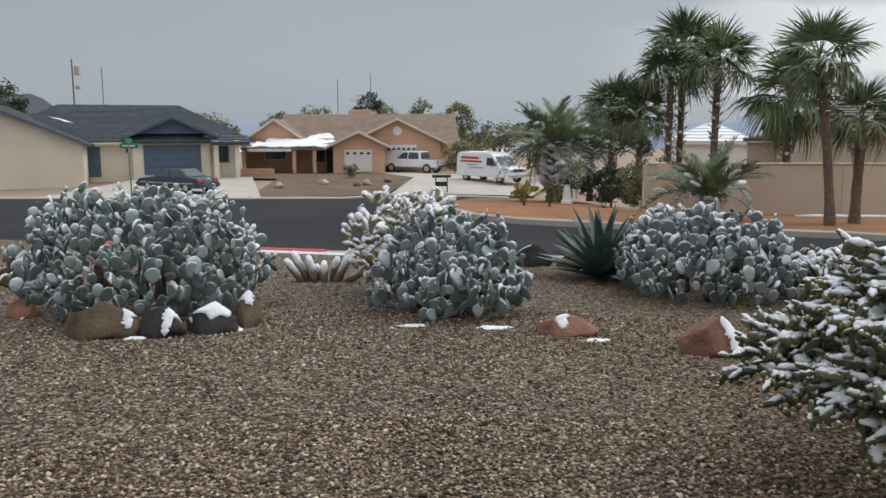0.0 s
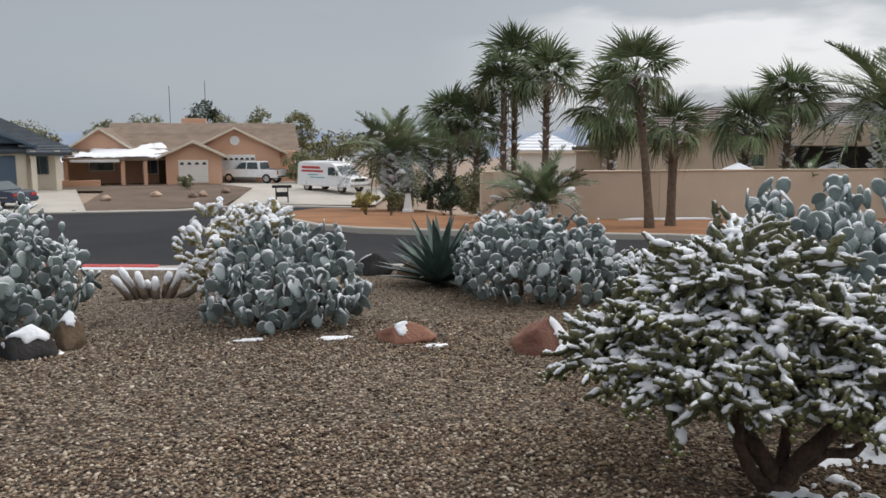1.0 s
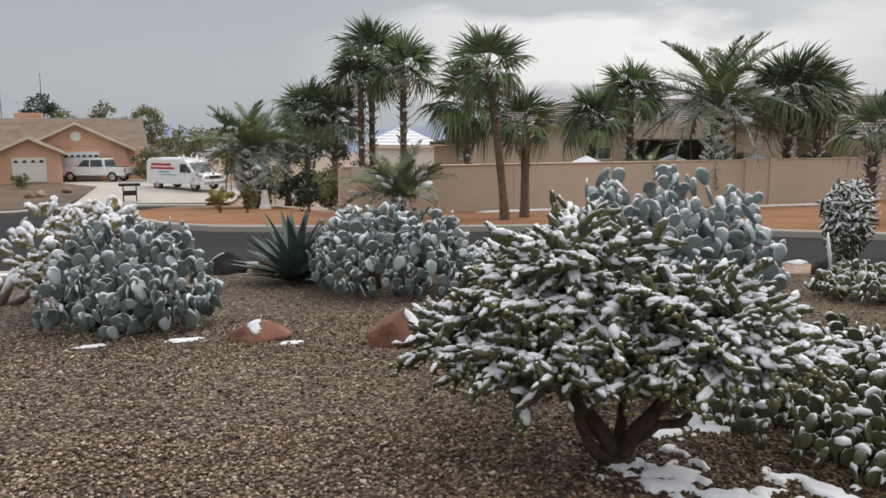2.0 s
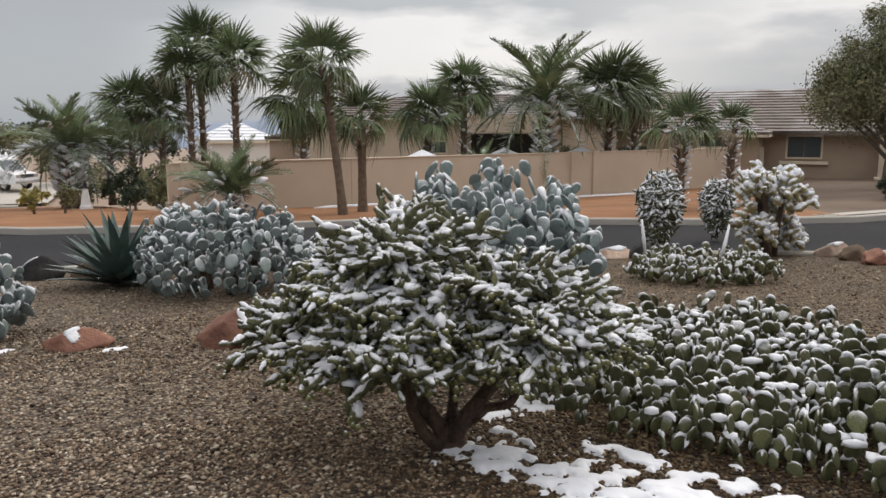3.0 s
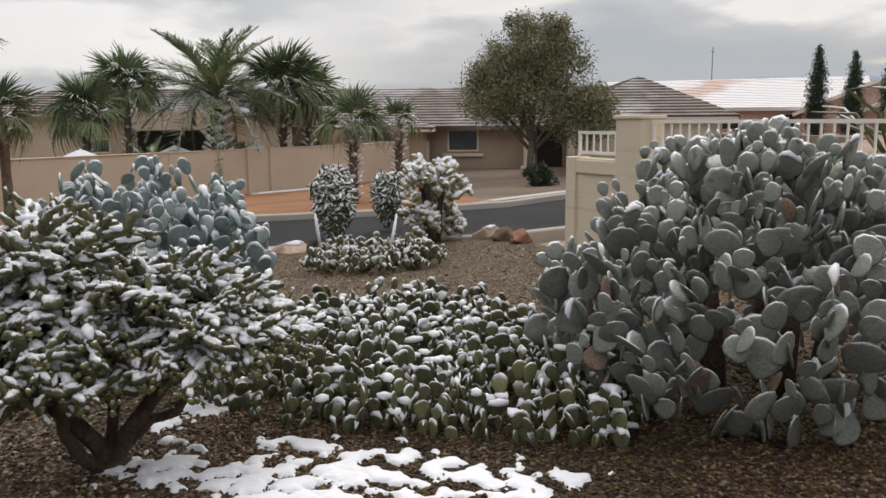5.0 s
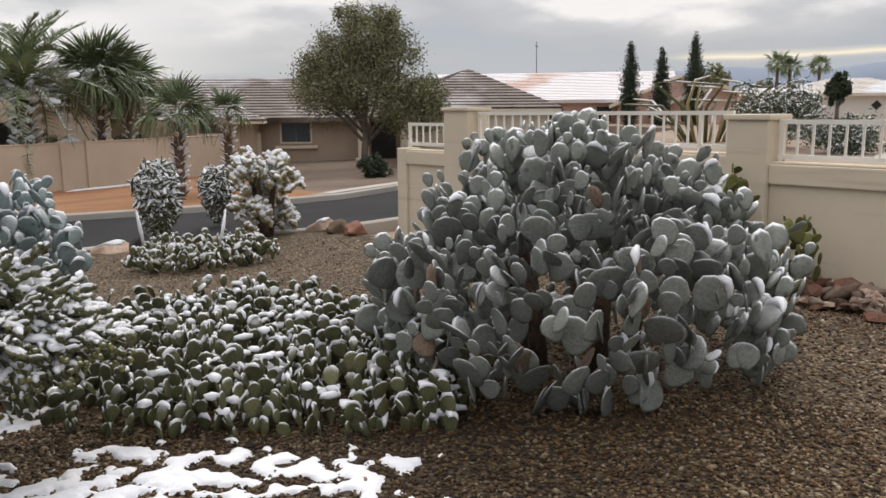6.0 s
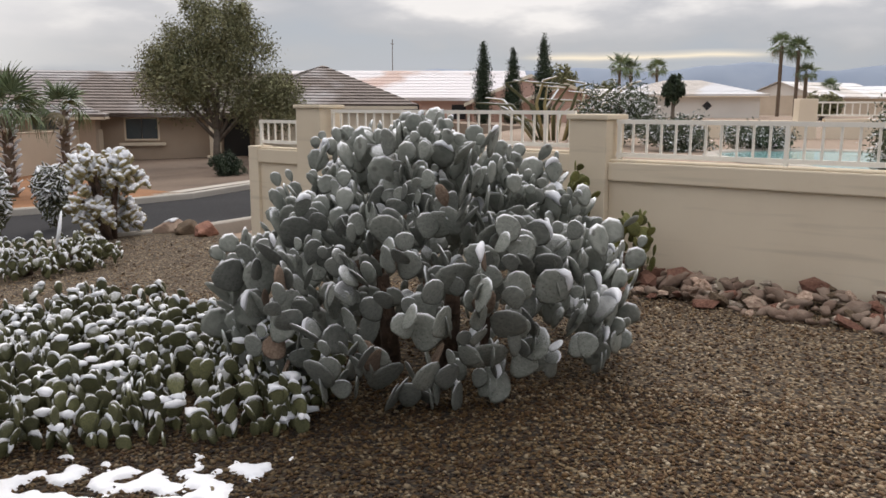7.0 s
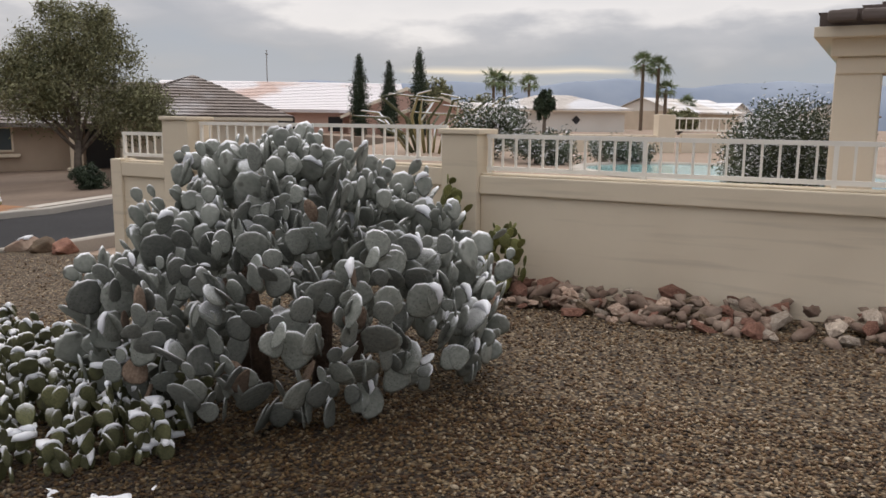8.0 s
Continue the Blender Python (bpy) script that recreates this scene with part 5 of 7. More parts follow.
# ---- palms and trees ----
def fan_mesh(name, seed, droop):
    """A fan leaf of length 1: a curved stalk and a folded spread of pleated blades whose tips hang."""
    rng = random.Random(seed)
    bm = bmesh.new()
    tube(bm, [(0, 0, 0), (0.22, 0, 0.02), (0.42, 0, 0)], [0.014, 0.011, 0.008], 4)
    n = 28
    for i in range(n):
        t = 2 * i / (n - 1) - 1
        a = radians(94 * t + rng.uniform(-4, 4))
        l = (0.6 - 0.12 * abs(t)) * rng.uniform(0.72, 1.1)
        fold = Vector((0, 0, -0.22 * abs(t) ** 1.5))
        d = (Vector((math.cos(a), math.sin(a), 0)) + fold).normalized()
        s = Vector((-math.sin(a), math.cos(a), 0))
        o = Vector((0.4, 0, 0))
        hang = droop * rng.uniform(0.7, 1.4) * l
        zz = 0.016 * (-1) ** i
        steps = ((0.0, 0.004, 0.0), (0.4, 0.015, 0.06), (0.72, 0.01, 0.4), (1.0, 0.002, 1.0))
        rows = []
        for u, w, f in steps:
            c = o + d * l * u * (1 - 0.25 * f * min(1, droop)) + Vector((0, 0, -hang * f))
            tilt = Vector((0, 0, zz * (w / 0.021)))
            rows.append((bm.verts.new(c - s * w + tilt), bm.verts.new(c + s * w - tilt)))
        for p, q in zip(rows, rows[1:]):
            bm.faces.new((p[0], q[0], q[1], p[1]))
    return finish(bm, name, False)


def feather_mesh(name, seed, arch):
    """A feather leaf of length 1 with many narrow leaflets along an arching rib."""
    rng = random.Random(seed)
    bm = bmesh.new()
    rib = [Vector((u, 0, arch * 0.55 * u - arch * u * u)) for u in (k / 8 for k in range(9))]
    tube(bm, rib, [0.014 - 0.0013 * i for i in range(9)], 4)
    for i in range(46):
        u = 0.14 + 0.86 * i / 46
        b = Vector((u, 0, arch * 0.55 * u - arch * u * u))
        for s in (-1, 1):
            l = 0.26 * math.sin(math.pi * (0.15 + 0.8 * u)) * rng.uniform(0.8, 1.15)
            d = Vector((0.85, s * 0.75, rng.uniform(-0.35, 0.4))).normalized()
            w = Vector((0.009, 0, 0.0))
            m = b + d * l * 0.5
            v = [bm.verts.new(c) for c in (b - w, b + w, m + w, m - w)]
            bm.faces.new(v)
            t = bm.verts.new(b + d * l + Vector((0, 0, -0.06 * l)))
            bm.faces.new((v[3], v[2], t))
    return finish(bm, name, False)


FANS = [fan_mesh("frond", i, d) for i, d in enumerate((0.14, 0.4, 0.72))]
FEATHERS = [feather_mesh("frond", i, a) for i, a in enumerate((0.4, 0.75, 1.15))]
DRY_FAN = fan_mesh("frond", 9, 1.0)
for me in FANS + FEATHERS:
    me.materials.append(FROND)
DRY_FAN.materials.append(FROND_DRY)


def palm(x, y, z, top, reach, count, seed, label, kind="fan", lean=(0, 0), trunk=0.16, boots=1.0, low=-42, name="fan_palm", group="palms behind the wall"):
    """A palm with a tapered trunk, old leaf stubs that hold snow, and a crown of single fronds."""
    rng = random.Random(seed)
    root = thing(name, Matrix.Translation((x, y, z)), label, "palm", group)
    h = top - z
    head = Vector((lean[0], lean[1], h))
    bm = bmesh.new()
    pts = [Vector((head.x * u ** 1.3, head.y * u ** 1.3, -0.3 + (h + 0.3) * u)) for u in (k / 10 for k in range(11))]
    tube(bm, pts, [trunk * (1.25 - 0.4 * min(1, k / 3) + 0.06 * math.sin(k * 2.1)) for k in range(11)], 10)
    part("trunk", bm, PALM_BARK, root, smooth=True)
    stubs, flecks = [], []
    tab = bmesh.new()
    box(tab, 0.5, 0, -0.12, 1.0, 0.75, 0.24)
    shape = finish(tab, "stub", False)
    for i in range(int(46 * boots)):
        u = 1 - (i / 46) * 0.95 if boots >= 1 else 1 - 0.35 * i / max(1, int(46 * boots))
        c = Vector((head.x * u ** 1.3, head.y * u ** 1.3, h * u))
        az = i * 2.399
        m = Matrix.Translation(c) @ Matrix.Rotation(az, 4, "Z") @ Matrix.Translation((trunk * 0.7, 0, 0)) @ Matrix.Rotation(radians(-38), 4, "Y") @ Matrix.Diagonal((trunk * 1.45, trunk * 1.0, trunk * 0.7, 1))
        stubs.append((shape, m))
        if boots >= 1 and rng.random() < 0.7:
            flecks.append((CLOD, m @ Matrix.Translation((0.85, 0, 0.16)) @ Matrix.Diagonal((0.6, 0.65, 0.4, 1))))
    if stubs:
        part("stub_cover", gathered("stub_cover", stubs, False), BOOT, root, "old leaf stubs with snow", kind="stuff")
    if flecks:
        part("trunk_snow", gathered("trunk_snow", flecks), SNOW, root, "flecks of snow on the trunk", kind="stuff")
    meshes = FANS if kind == "fan" else FEATHERS
    lumps = []
    count = int(count * 0.86)
    for i in range(count):
        f = i / count
        el = (82 if kind == "fan" else 68) - (72 - low) * f ** 0.95 + rng.uniform(-12, 12)
        az = math.degrees(i * 2.399) + rng.uniform(-12, 12)
        l = reach * rng.uniform(0.82, 1.1)
        me = meshes[min(2, int(f * 3 + rng.uniform(-0.4, 0.6)))] if f < 1 else meshes[2]
        if kind == "fan" and f > 0.9:
            me = DRY_FAN
        at = Matrix.Translation(head) @ Matrix.Rotation(radians(az), 4, "Z") @ Matrix.Rotation(radians(-el), 4, "Y") @ Matrix.Rotation(rng.uniform(-0.5, 0.5), 4, "X")
        part("frond", me, None, root, at=at @ Matrix.Diagonal((l, l, l, 1)))
        if -25 < el < 55 and rng.random() < 0.3:
            lumps.append((CLOD, at @ Matrix.Translation((l * rng.uniform(0.45, 0.7), 0, 0.02)) @ Matrix.Diagonal((0.13 * l, rng.uniform(0.05, 0.12) * l, 0.02 * l, 1))))
    if lumps:
        part("snow", gathered("frond_snow", lumps), SNOW, root, "snow on the fronds", kind="stuff")
    return root


palm(9.2, 32.7, -1.2, 3.5, 2.0, 28, 1, "tall fan palm with snow-flecked trunk behind the wall", low=-22)
palm(10.2, 34.5, -1.3, 4.7, 2.1, 30, 2, "tallest fan palm with snow-flecked trunk", low=-22)
palm(10.6, 31.3, -1.2, 3.9, 1.95, 30, 3, "tall fan palm with dense green head", low=-28)
palm(8.4, 34.2, -1.2, 2.0, 1.9, 26, 31, "fan palm with drooping snow-laden leaves")
palm(10.15, 20.65, -1.0, 3.3, 1.5, 28, 4, "slender leaning fan palm with bare smooth trunk", lean=(-0.5, 0.2), trunk=0.13, boots=0.35, low=-50)
palm(11.15, 21.4, -1.0, 1.75, 1.3, 26, 5, "short fan palm with snow on its lower leaves", trunk=0.15, boots=0.4, low=-45)
palm(13.4, 31.2, -1.2, 2.7, 2.3, 40, 6, "bushy fan palm with many drooping snowy leaves", low=-70)
palm(17.5, 27.9, -1.2, 1.9, 1.8, 40, 7, "fan palm with snow-flecked trunk")
palm(19.35, 28.0, -1.2, 3.0, 1.9, 42, 8, "fan palm with dense head and snow-flecked trunk")
palm(22.0, 25.9, -1.2, 2.6, 3.3, 50, 9, "full date palm with long arching fronds", kind="feather", trunk=0.3, low=-22, name="date_palm")
palm(25.2, 25.4, -1.2, 2.9, 2.4, 48, 10, "fan palm with wide head", trunk=0.2)
palm(27.0, 25.6, -1.2, 2.6, 2.0, 36, 11, "fan palm with ragged head", trunk=0.16)
palm(18.4, 15.5, -0.95, 1.45, 1.35, 22, 12, "short fan palm with snow on drooping leaves beside the street", trunk=0.15, low=-30, group="verge palms")
palm(20.05, 15.05, -0.95, 1.5, 1.1, 16, 13, "small fan palm with two snow-covered leaves", trunk=0.14, low=-30, group="verge palms")
palm(7.4, 35.2, -1.3, 2.3, 1.9, 40, 14, "fan palm among dense shrubs")
palm(4.6, 32.7, -1.2, 0.8, 2.5, 54, 15, "low date palm with spreading green fronds", kind="feather", trunk=0.32, low=-30, name="date_palm")
palm(7.3, 21.9, -0.85, -0.4, 1.75, 40, 16, "pygmy date palm spreading in front of the wall", kind="feather", trunk=0.14, low=5, name="date_palm", group="verge palms")
palm(18.4, 25.3, -1.1, -0.05, 1.25, 20, 17, "young date palm rising behind the wall", kind="feather", trunk=0.12, low=-20, name="date_palm")
palm(6.2, 33.5, -1.2, 0.5, 1.4, 26, 18, "young date palm in the shrubbery", kind="feather", trunk=0.14, low=-30, name="date_palm")
for i, (x, y, top, r) in enumerate(((84.1, -14.8, 7.4, 1.7), (83.8, -16.3, 7.0, 1.7), (83.7, -17.1, 4.8, 1.5), (90.3, 0.4, 6.0, 1.8), (90.6, -0.8, 5.6, 1.7), (110, -4.2, 6.5, 1.8), (107.6, -24.7, 4.0, 1.6), (14.5, 110, 1.9, 1.8), (17.5, 112, 2.0, 1.8), (13.0, 108, 1.2, 1.6))):
    palm(x, y, -0.5 if x > 50 else -5.5, top, r, 20, 80 + i, "distant tall fan palm", trunk=0.2, boots=0, group="distant palms")


def crown_mesh(name, blobs, leaves, size, seed, flat=0.6, spread=0.13):
    """Many small leaves in uneven clumps; blobs: centre and radii of each mass of foliage."""
    rng = np.random.default_rng(seed)
    C = []
    for (x, y, z, rx, ry, rz) in blobs:
        k = int(leaves * rx * rz / sum(b[3] * b[5] for b in blobs))
        clumps = max(6, k // 45)
        d = rng.normal(size=(clumps, 3))
        d /= np.linalg.norm(d, axis=1)[:, None]
        rad = rng.uniform(0.3, 1.0, clumps) ** 0.6
        cc = np.array([x, y, z]) + d * rad[:, None] * [rx, ry, rz]
        pick = rng.integers(0, clumps, k)
        C.append(cc[pick] + rng.normal(size=(k, 3)) * spread * np.array([rx, ry, rz]).mean())
    C = np.concatenate(C)
    n = len(C)
    a = rng.normal(size=(n, 3))
    a /= np.linalg.norm(a, axis=1)[:, None]
    b = np.cross(a, rng.normal(size=(n, 3)))
    b /= np.linalg.norm(b, axis=1)[:, None]
    s = size * rng.uniform(0.6, 1.3, n)[:, None]
    V = np.stack([C - a * s, C + b * s * flat * 0.5, C + a * s, C - b * s * flat * 0.5], 1).reshape(-1, 3)
    return soup(name, V, np.arange(n * 4).reshape(-1, 4))


def tree(name, x, y, z, trunk_h, blobs, leaves, size, material, seed, label, category="tree", r=0.16, group="", limbs=6, spread=0.14):
    rng = random.Random(seed)
    root = thing(name, Matrix.Translation((x, y, z)), label, category, group)
    bm = bmesh.new()
    tube(bm, [(0, 0, -0.2), (0.05 * trunk_h, 0, trunk_h * 0.5), (0.12 * trunk_h, 0, trunk_h)], [r * 1.2, r, r * 0.8], 10)
    part("trunk", bm, WOOD, root, smooth=True)
    for i in range(limbs):
        b = blobs[i % len(blobs)]
        tip = Vector((b[0], b[1], b[2])) + Vector((rng.uniform(-0.5, 0.5) * b[3], rng.uniform(-0.5, 0.5) * b[4], rng.uniform(-0.2, 0.7) * b[5]))
        st = Vector((0.1 * trunk_h, 0, trunk_h * rng.uniform(0.55, 0.98)))
        bm = bmesh.new()
        tube(bm, [st, st.lerp(tip, 0.5) + Vector((rng.uniform(-0.2, 0.2), rng.uniform(-0.2, 0.2), 0.1)), tip], [r * 0.6, r * 0.4, r * 0.12], 7)
        part("limb", bm, WOOD, root, smooth=True)
    part("crown", crown_mesh("crown", blobs, leaves, size, seed, 0.6, spread), material, root, kind="stuff")
    return root


tree("mesquite_tree", 32.0, 16.9, -0.95, 1.7, [(0.3, 0, 3.6, 1.9, 1.9, 1.3), (-0.4, 1.7, 3.4, 1.5, 1.4, 1.3), (1.0, -1.9, 2.6, 1.6, 1.6, 1.0), (0.9, -2.5, 3.3, 1.0, 1.0, 0.8), (0.0, 1.3, 4.9, 1.3, 1.3, 1.1), (0.4, -0.2, 5.6, 1.5, 1.4, 1.1), (0.5, -1.2, 5.0, 1.3, 1.3, 1.1), (0.3, 0.6, 6.6, 0.7, 0.7, 0.7), (0.4, -0.9, 6.5, 0.8, 0.8, 0.6), (-0.2, 2.4, 4.4, 0.8, 0.8, 0.8)], 54000, 0.08, LEAF, 3, "large dense olive-green mesquite tree with pale limbs", r=0.15, limbs=12, spread=0.19)
for i, (x, y, z, h) in enumerate(((41.66, 6.85, 0.55, 4.35), (41.9, 5.35, 0.55, 3.95), (42.1, 3.8, 0.55, 4.68))):
    tree("cypress", x, y, z, h * 0.8, [(0, 0, h * (0.08 + 0.9 * k / 21), 0.33 * math.sin(math.pi * (0.25 + 0.73 * (k / 21) ** 0.9)) + 0.04, 0.33 * math.sin(math.pi * (0.25 + 0.73 * (k / 21) ** 0.9)) + 0.04, h * 0.05) for k in range(22)], 11000, 0.06, LEAF_DARK, 20 + i, "slim dark green column cypress", r=0.06, limbs=0, group="cypresses", spread=0.5)


def shrub(name, x, y, z, rx, ry, h, leaves, size, material, seed, label, group=""):
    rng = random.Random(seed)
    blobs = [(rng.uniform(-0.45, 0.45) * rx, rng.uniform(-0.45, 0.45) * ry, h * rng.uniform(0.22, 0.64), rx * 0.55, ry * 0.55, h * 0.34) for _ in range(7)]
    return tree(name, x, y, z, h * 0.2, blobs, leaves, size, material, seed, label, "shrub", 0.04, group, 6)


shrub("oleander_bush", 10.0, -3.72, 0.75, 0.92, 0.92, 1.72, 30000, 0.027, LEAF_SNOWY, 31, "tall rounded green bush flecked with snow behind the railing")
shrub("yellow_shrub", 2.7, 26.4, -0.9, 0.5, 0.5, 0.75, 900, 0.07, LEAF_YELLOW, 32, "yellow-green shrub on the sand")
shrub("grey_shrub", 3.5, 26.0, -0.9, 0.45, 0.45, 0.85, 900, 0.07, LEAF, 33, "grey-green shrub on the sand")
shrub("round_shrub", 25.5, 13.0, -0.8, 0.75, 0.75, 0.95, 6000, 0.05, LEAF_DARK, 34, "clipped dark green shrub with snow on top")
shrub("dry_shrub", 17.2, 22.8, -1.1, 0.45, 0.4, 0.6, 500, 0.07, LEAF_YELLOW, 35, "dry yellowish shrub at the foot of the wall")
shrub("hedge_shrub", 6.6, 31.5, -1.2, 1.5, 1.0, 1.3, 2600, 0.09, LEAF_DARK, 36, "dark green shrubbery by the wall end", "shrubbery")
shrub("hedge_shrub", 8.6, 30.5, -1.2, 1.4, 1.0, 1.3, 2200, 0.09, LEAF, 37, "olive shrubbery behind the wall", "shrubbery")
shrub("hedge_shrub", 6.9, 27.5, -1.0, 1.3, 1.0, 1.6, 2600, 0.09, LEAF, 48, "olive shrubbery beside the wall end", "shrubbery")
shrub("hedge_shrub", 15.8, 26.6, -1.2, 1.6, 0.9, 1.9, 3000, 0.09, LEAF_DARK, 49, "dark shrubbery behind the wall", "shrubbery")
shrub("hedge_shrub", 24.0, 26.8, -1.2, 1.8, 0.9, 2.2, 3400, 0.09, LEAF, 50, "olive shrubbery behind the wall", "shrubbery")
shrub("hedge_shrub", 27.6, 26.6, -1.2, 1.6, 0.9, 2.0, 3000, 0.09, LEAF_DARK, 51, "dark shrubbery behind the wall", "shrubbery")
shrub("hedge_shrub", 5.6, 26.4, -0.95, 0.6, 0.6, 0.9, 900, 0.08, LEAF_DARK, 38, "dark shrub beside the wall end", "shrubbery")
shrub("brown_shrub", 2.2, 68.0, -2.2, 2.6, 2.0, 3.0, 2800, 0.16, LEAF, 39, "brownish dense shrub beside the orange house", "far shrubs")
shrub("brown_shrub", 8.3, 60.0, -2.3, 3.0, 2.4, 3.4, 3600, 0.16, LEAF, 40, "brownish dense shrubs by the driveway", "far shrubs")
shrub("brown_shrub", 7.0, 44.0, -2.0, 2.2, 2.0, 2.2, 2400, 0.13, LEAF, 41, "olive shrubs along the side street", "far shrubs")
shrub("front_agave", -6.9, 60.5, -2.1, 0.7, 0.7, 1.0, 500, 0.14, LEAF, 42, "spiky grey shrub in the front yard", "far shrubs")
shrub("snowy_shrub", 16.9, -1.2, 0.75, 1.0, 0.9, 0.75, 6500, 0.04, LEAF_SNOWY, 44, "snowy dark shrub beyond the pool", "poolside shrubs")
shrub("snowy_shrub", 17.4, -2.9, 0.75, 0.9, 0.9, 0.6, 6000, 0.04, LEAF_SNOWY, 45, "snowy dark shrub beyond the pool", "poolside shrubs")
shrub("snowy_shrub", 18.5, -0.3, 0.75, 1.1, 1.0, 1.5, 9000, 0.045, LEAF_SNOWY, 46, "tall snow-dusted shrub beyond the railing", "poolside shrubs")
for i, (x, y, z, w, h) in enumerate(((-45, 82, -2.5, 4.5, 9), (-16, 100, -3, 4.5, 7.5), (-20, 98, -3, 3.5, 6.5), (-9.5, 104, -3.2, 3.5, 9.5), (1.5, 96, -3, 3.6, 8.0), (-2.5, 98, -3, 3.2, 8.2), (62.2, -3.8, 0.3, 1.0, 4.0), (70, 5.2, 0.3, 2.2, 5.2), (76, 1.5, 0.3, 2.4, 3.8), (9, 84, -2.6, 4, 5), (13, 90, -3, 4, 5), (60, -13.5, 0.3, 2.0, 2.3), (73, -16.5, 0.0, 2.5, 2.6), (5.5, 80, -2.6, 5.5, 4.6), (10.5, 76, -2.6, 5.5, 4.8), (15, 70, -2.6, 5, 4.6), (-28, 96, -3, 5, 6.5), (-7, 102, -3, 4, 7.2))):
    tree("far_tree", x, y, z, h * 0.45, [(0, 0, h * 0.7, w * 0.55, w * 0.55, h * 0.25), (w * 0.35, 0.3, h * 0.58, w * 0.4, w * 0.4, h * 0.2), (-w * 0.35, -0.3, h * 0.6, w * 0.4, w * 0.4, h * 0.2)], 2600, 0.24, LEAF if i % 3 else LEAF_DARK, 60 + i, "distant rounded olive-green tree beyond the houses", r=0.14, group="far trees", limbs=4)


def snake_cactus():
    rng = random.Random(5)
    root = thing("organ_pipe_cactus", Matrix.Translation((21.5, 1.4, 0.75)), "pale organ pipe cactus with snow streaks beyond the railing", "cactus")
    for i in range(26):
        x, y, h = rng.uniform(-0.8, 0.8), rng.uniform(-1.3, 1.3), rng.uniform(0.8, 1.9)
        bm = bmesh.new()
        tube(bm, [(x * 0.5, y * 0.5, 0), (x * 0.9, y * 0.9, h * 0.5), (x * 1.2, y * 1.2 + rng.uniform(-0.5, 0.5), h * 0.8), (x * 1.3, y * 1.3 + rng.uniform(-0.8, 0.8), h * 0.85)], [0.035, 0.04, 0.04, 0.02], 8)
        part("stem", bm, CHOLLA_PALE if i % 2 else CHOLLA, root, smooth=True)


snake_cactus()


# ---- houses ----
def slope(bm, a, b, c, d, n, step=None):
    """A roof face from eave a-b up to ridge d-c, laid in n overlapping courses."""
    a, b, c, d = (Vector(p) for p in (a, b, c, d))
    step = step or min(0.05, 0.1 * (d - a).length / n)
    nor = (b - a).cross(d - a).normalized()
    if nor.z < 0:
        nor = -nor
    low = [bm.verts.new(a - nor * 0.18), bm.verts.new(b - nor * 0.18)]
    for i in range(n):
        t0, t1 = i / n, (i + 1) / n
        l0, r0, l1, r1 = a.lerp(d, t0), b.lerp(c, t0), a.lerp(d, t1), b.lerp(c, t1)
        v = [bm.verts.new(p) for p in (l0 + nor * step, r0 + nor * step)]
        bm.faces.new((low[0], low[1], v[1], v[0]))
        if (r1 - l1).length < 1e-4:
            bm.faces.new((v[0], v[1], bm.verts.new(r1)))
            break
        low = [bm.verts.new(l1), bm.verts.new(r1)]
        bm.faces.new((v[0], v[1], low[1], low[0]))


def gable(root, u0, u1, v0, v1, ze, zr, along, roof, wall, over=0.45, n=10):
    """A gable roof with its ridge along u or v, and the wall triangles under it."""
    bm = bmesh.new()
    if along == "u":
        m = (v0 + v1) / 2
        dz = (zr - ze) / (m - v0) * over
        slope(bm, (u0 - over, v0 - over, ze - dz), (u1 + over, v0 - over, ze - dz), (u1 + over, m, zr), (u0 - over, m, zr), n)
        slope(bm, (u1 + over, v1 + over, ze - dz), (u0 - over, v1 + over, ze - dz), (u0 - over, m, zr), (u1 + over, m, zr), n)
        ends = [[(u, v0, ze), (u, v1, ze), (u, m, zr - 0.12)] for u in (u0, u1 - 0.12)]
        lift = (0.12, 0, 0)
    else:
        m = (u0 + u1) / 2
        dz = (zr - ze) / (m - u0) * over
        slope(bm, (u0 - over, v1 + over, ze - dz), (u0 - over, v0 - over, ze - dz), (m, v0 - over, zr), (m, v1 + over, zr), n)
        slope(bm, (u1 + over, v0 - over, ze - dz), (u1 + over, v1 + over, ze - dz), (m, v1 + over, zr), (m, v0 - over, zr), n)
        ends = [[(u0, v, ze), (u1, v, ze), (m, v, zr - 0.12)] for v in (v0, v1 - 0.12)]
        lift = (0, 0.12, 0)
    bmesh.ops.remove_doubles(bm, verts=bm.verts[:], dist=0.002)
    part("roof", bm, roof, root)
    for e in ends:
        bm = bmesh.new()
        prism(bm, e, lift)
        part("gable_wall", bm, wall, root)
    if along == "v":
        for side in (u0 - over, u1 + over):
            bm = bmesh.new()
            prism(bm, [(side, v0 - over - 0.03, ze - dz - 0.16), (m, v0 - over - 0.03, zr - 0.16), (m, v0 - over - 0.03, zr + 0.03), (side, v0 - over - 0.03, ze - dz + 0.03)], (0, 0.05, 0))
            part("barge_board", bm, TRIM_BLUE if roof is ROOF_BLUE else STUCCO_PALE, root)


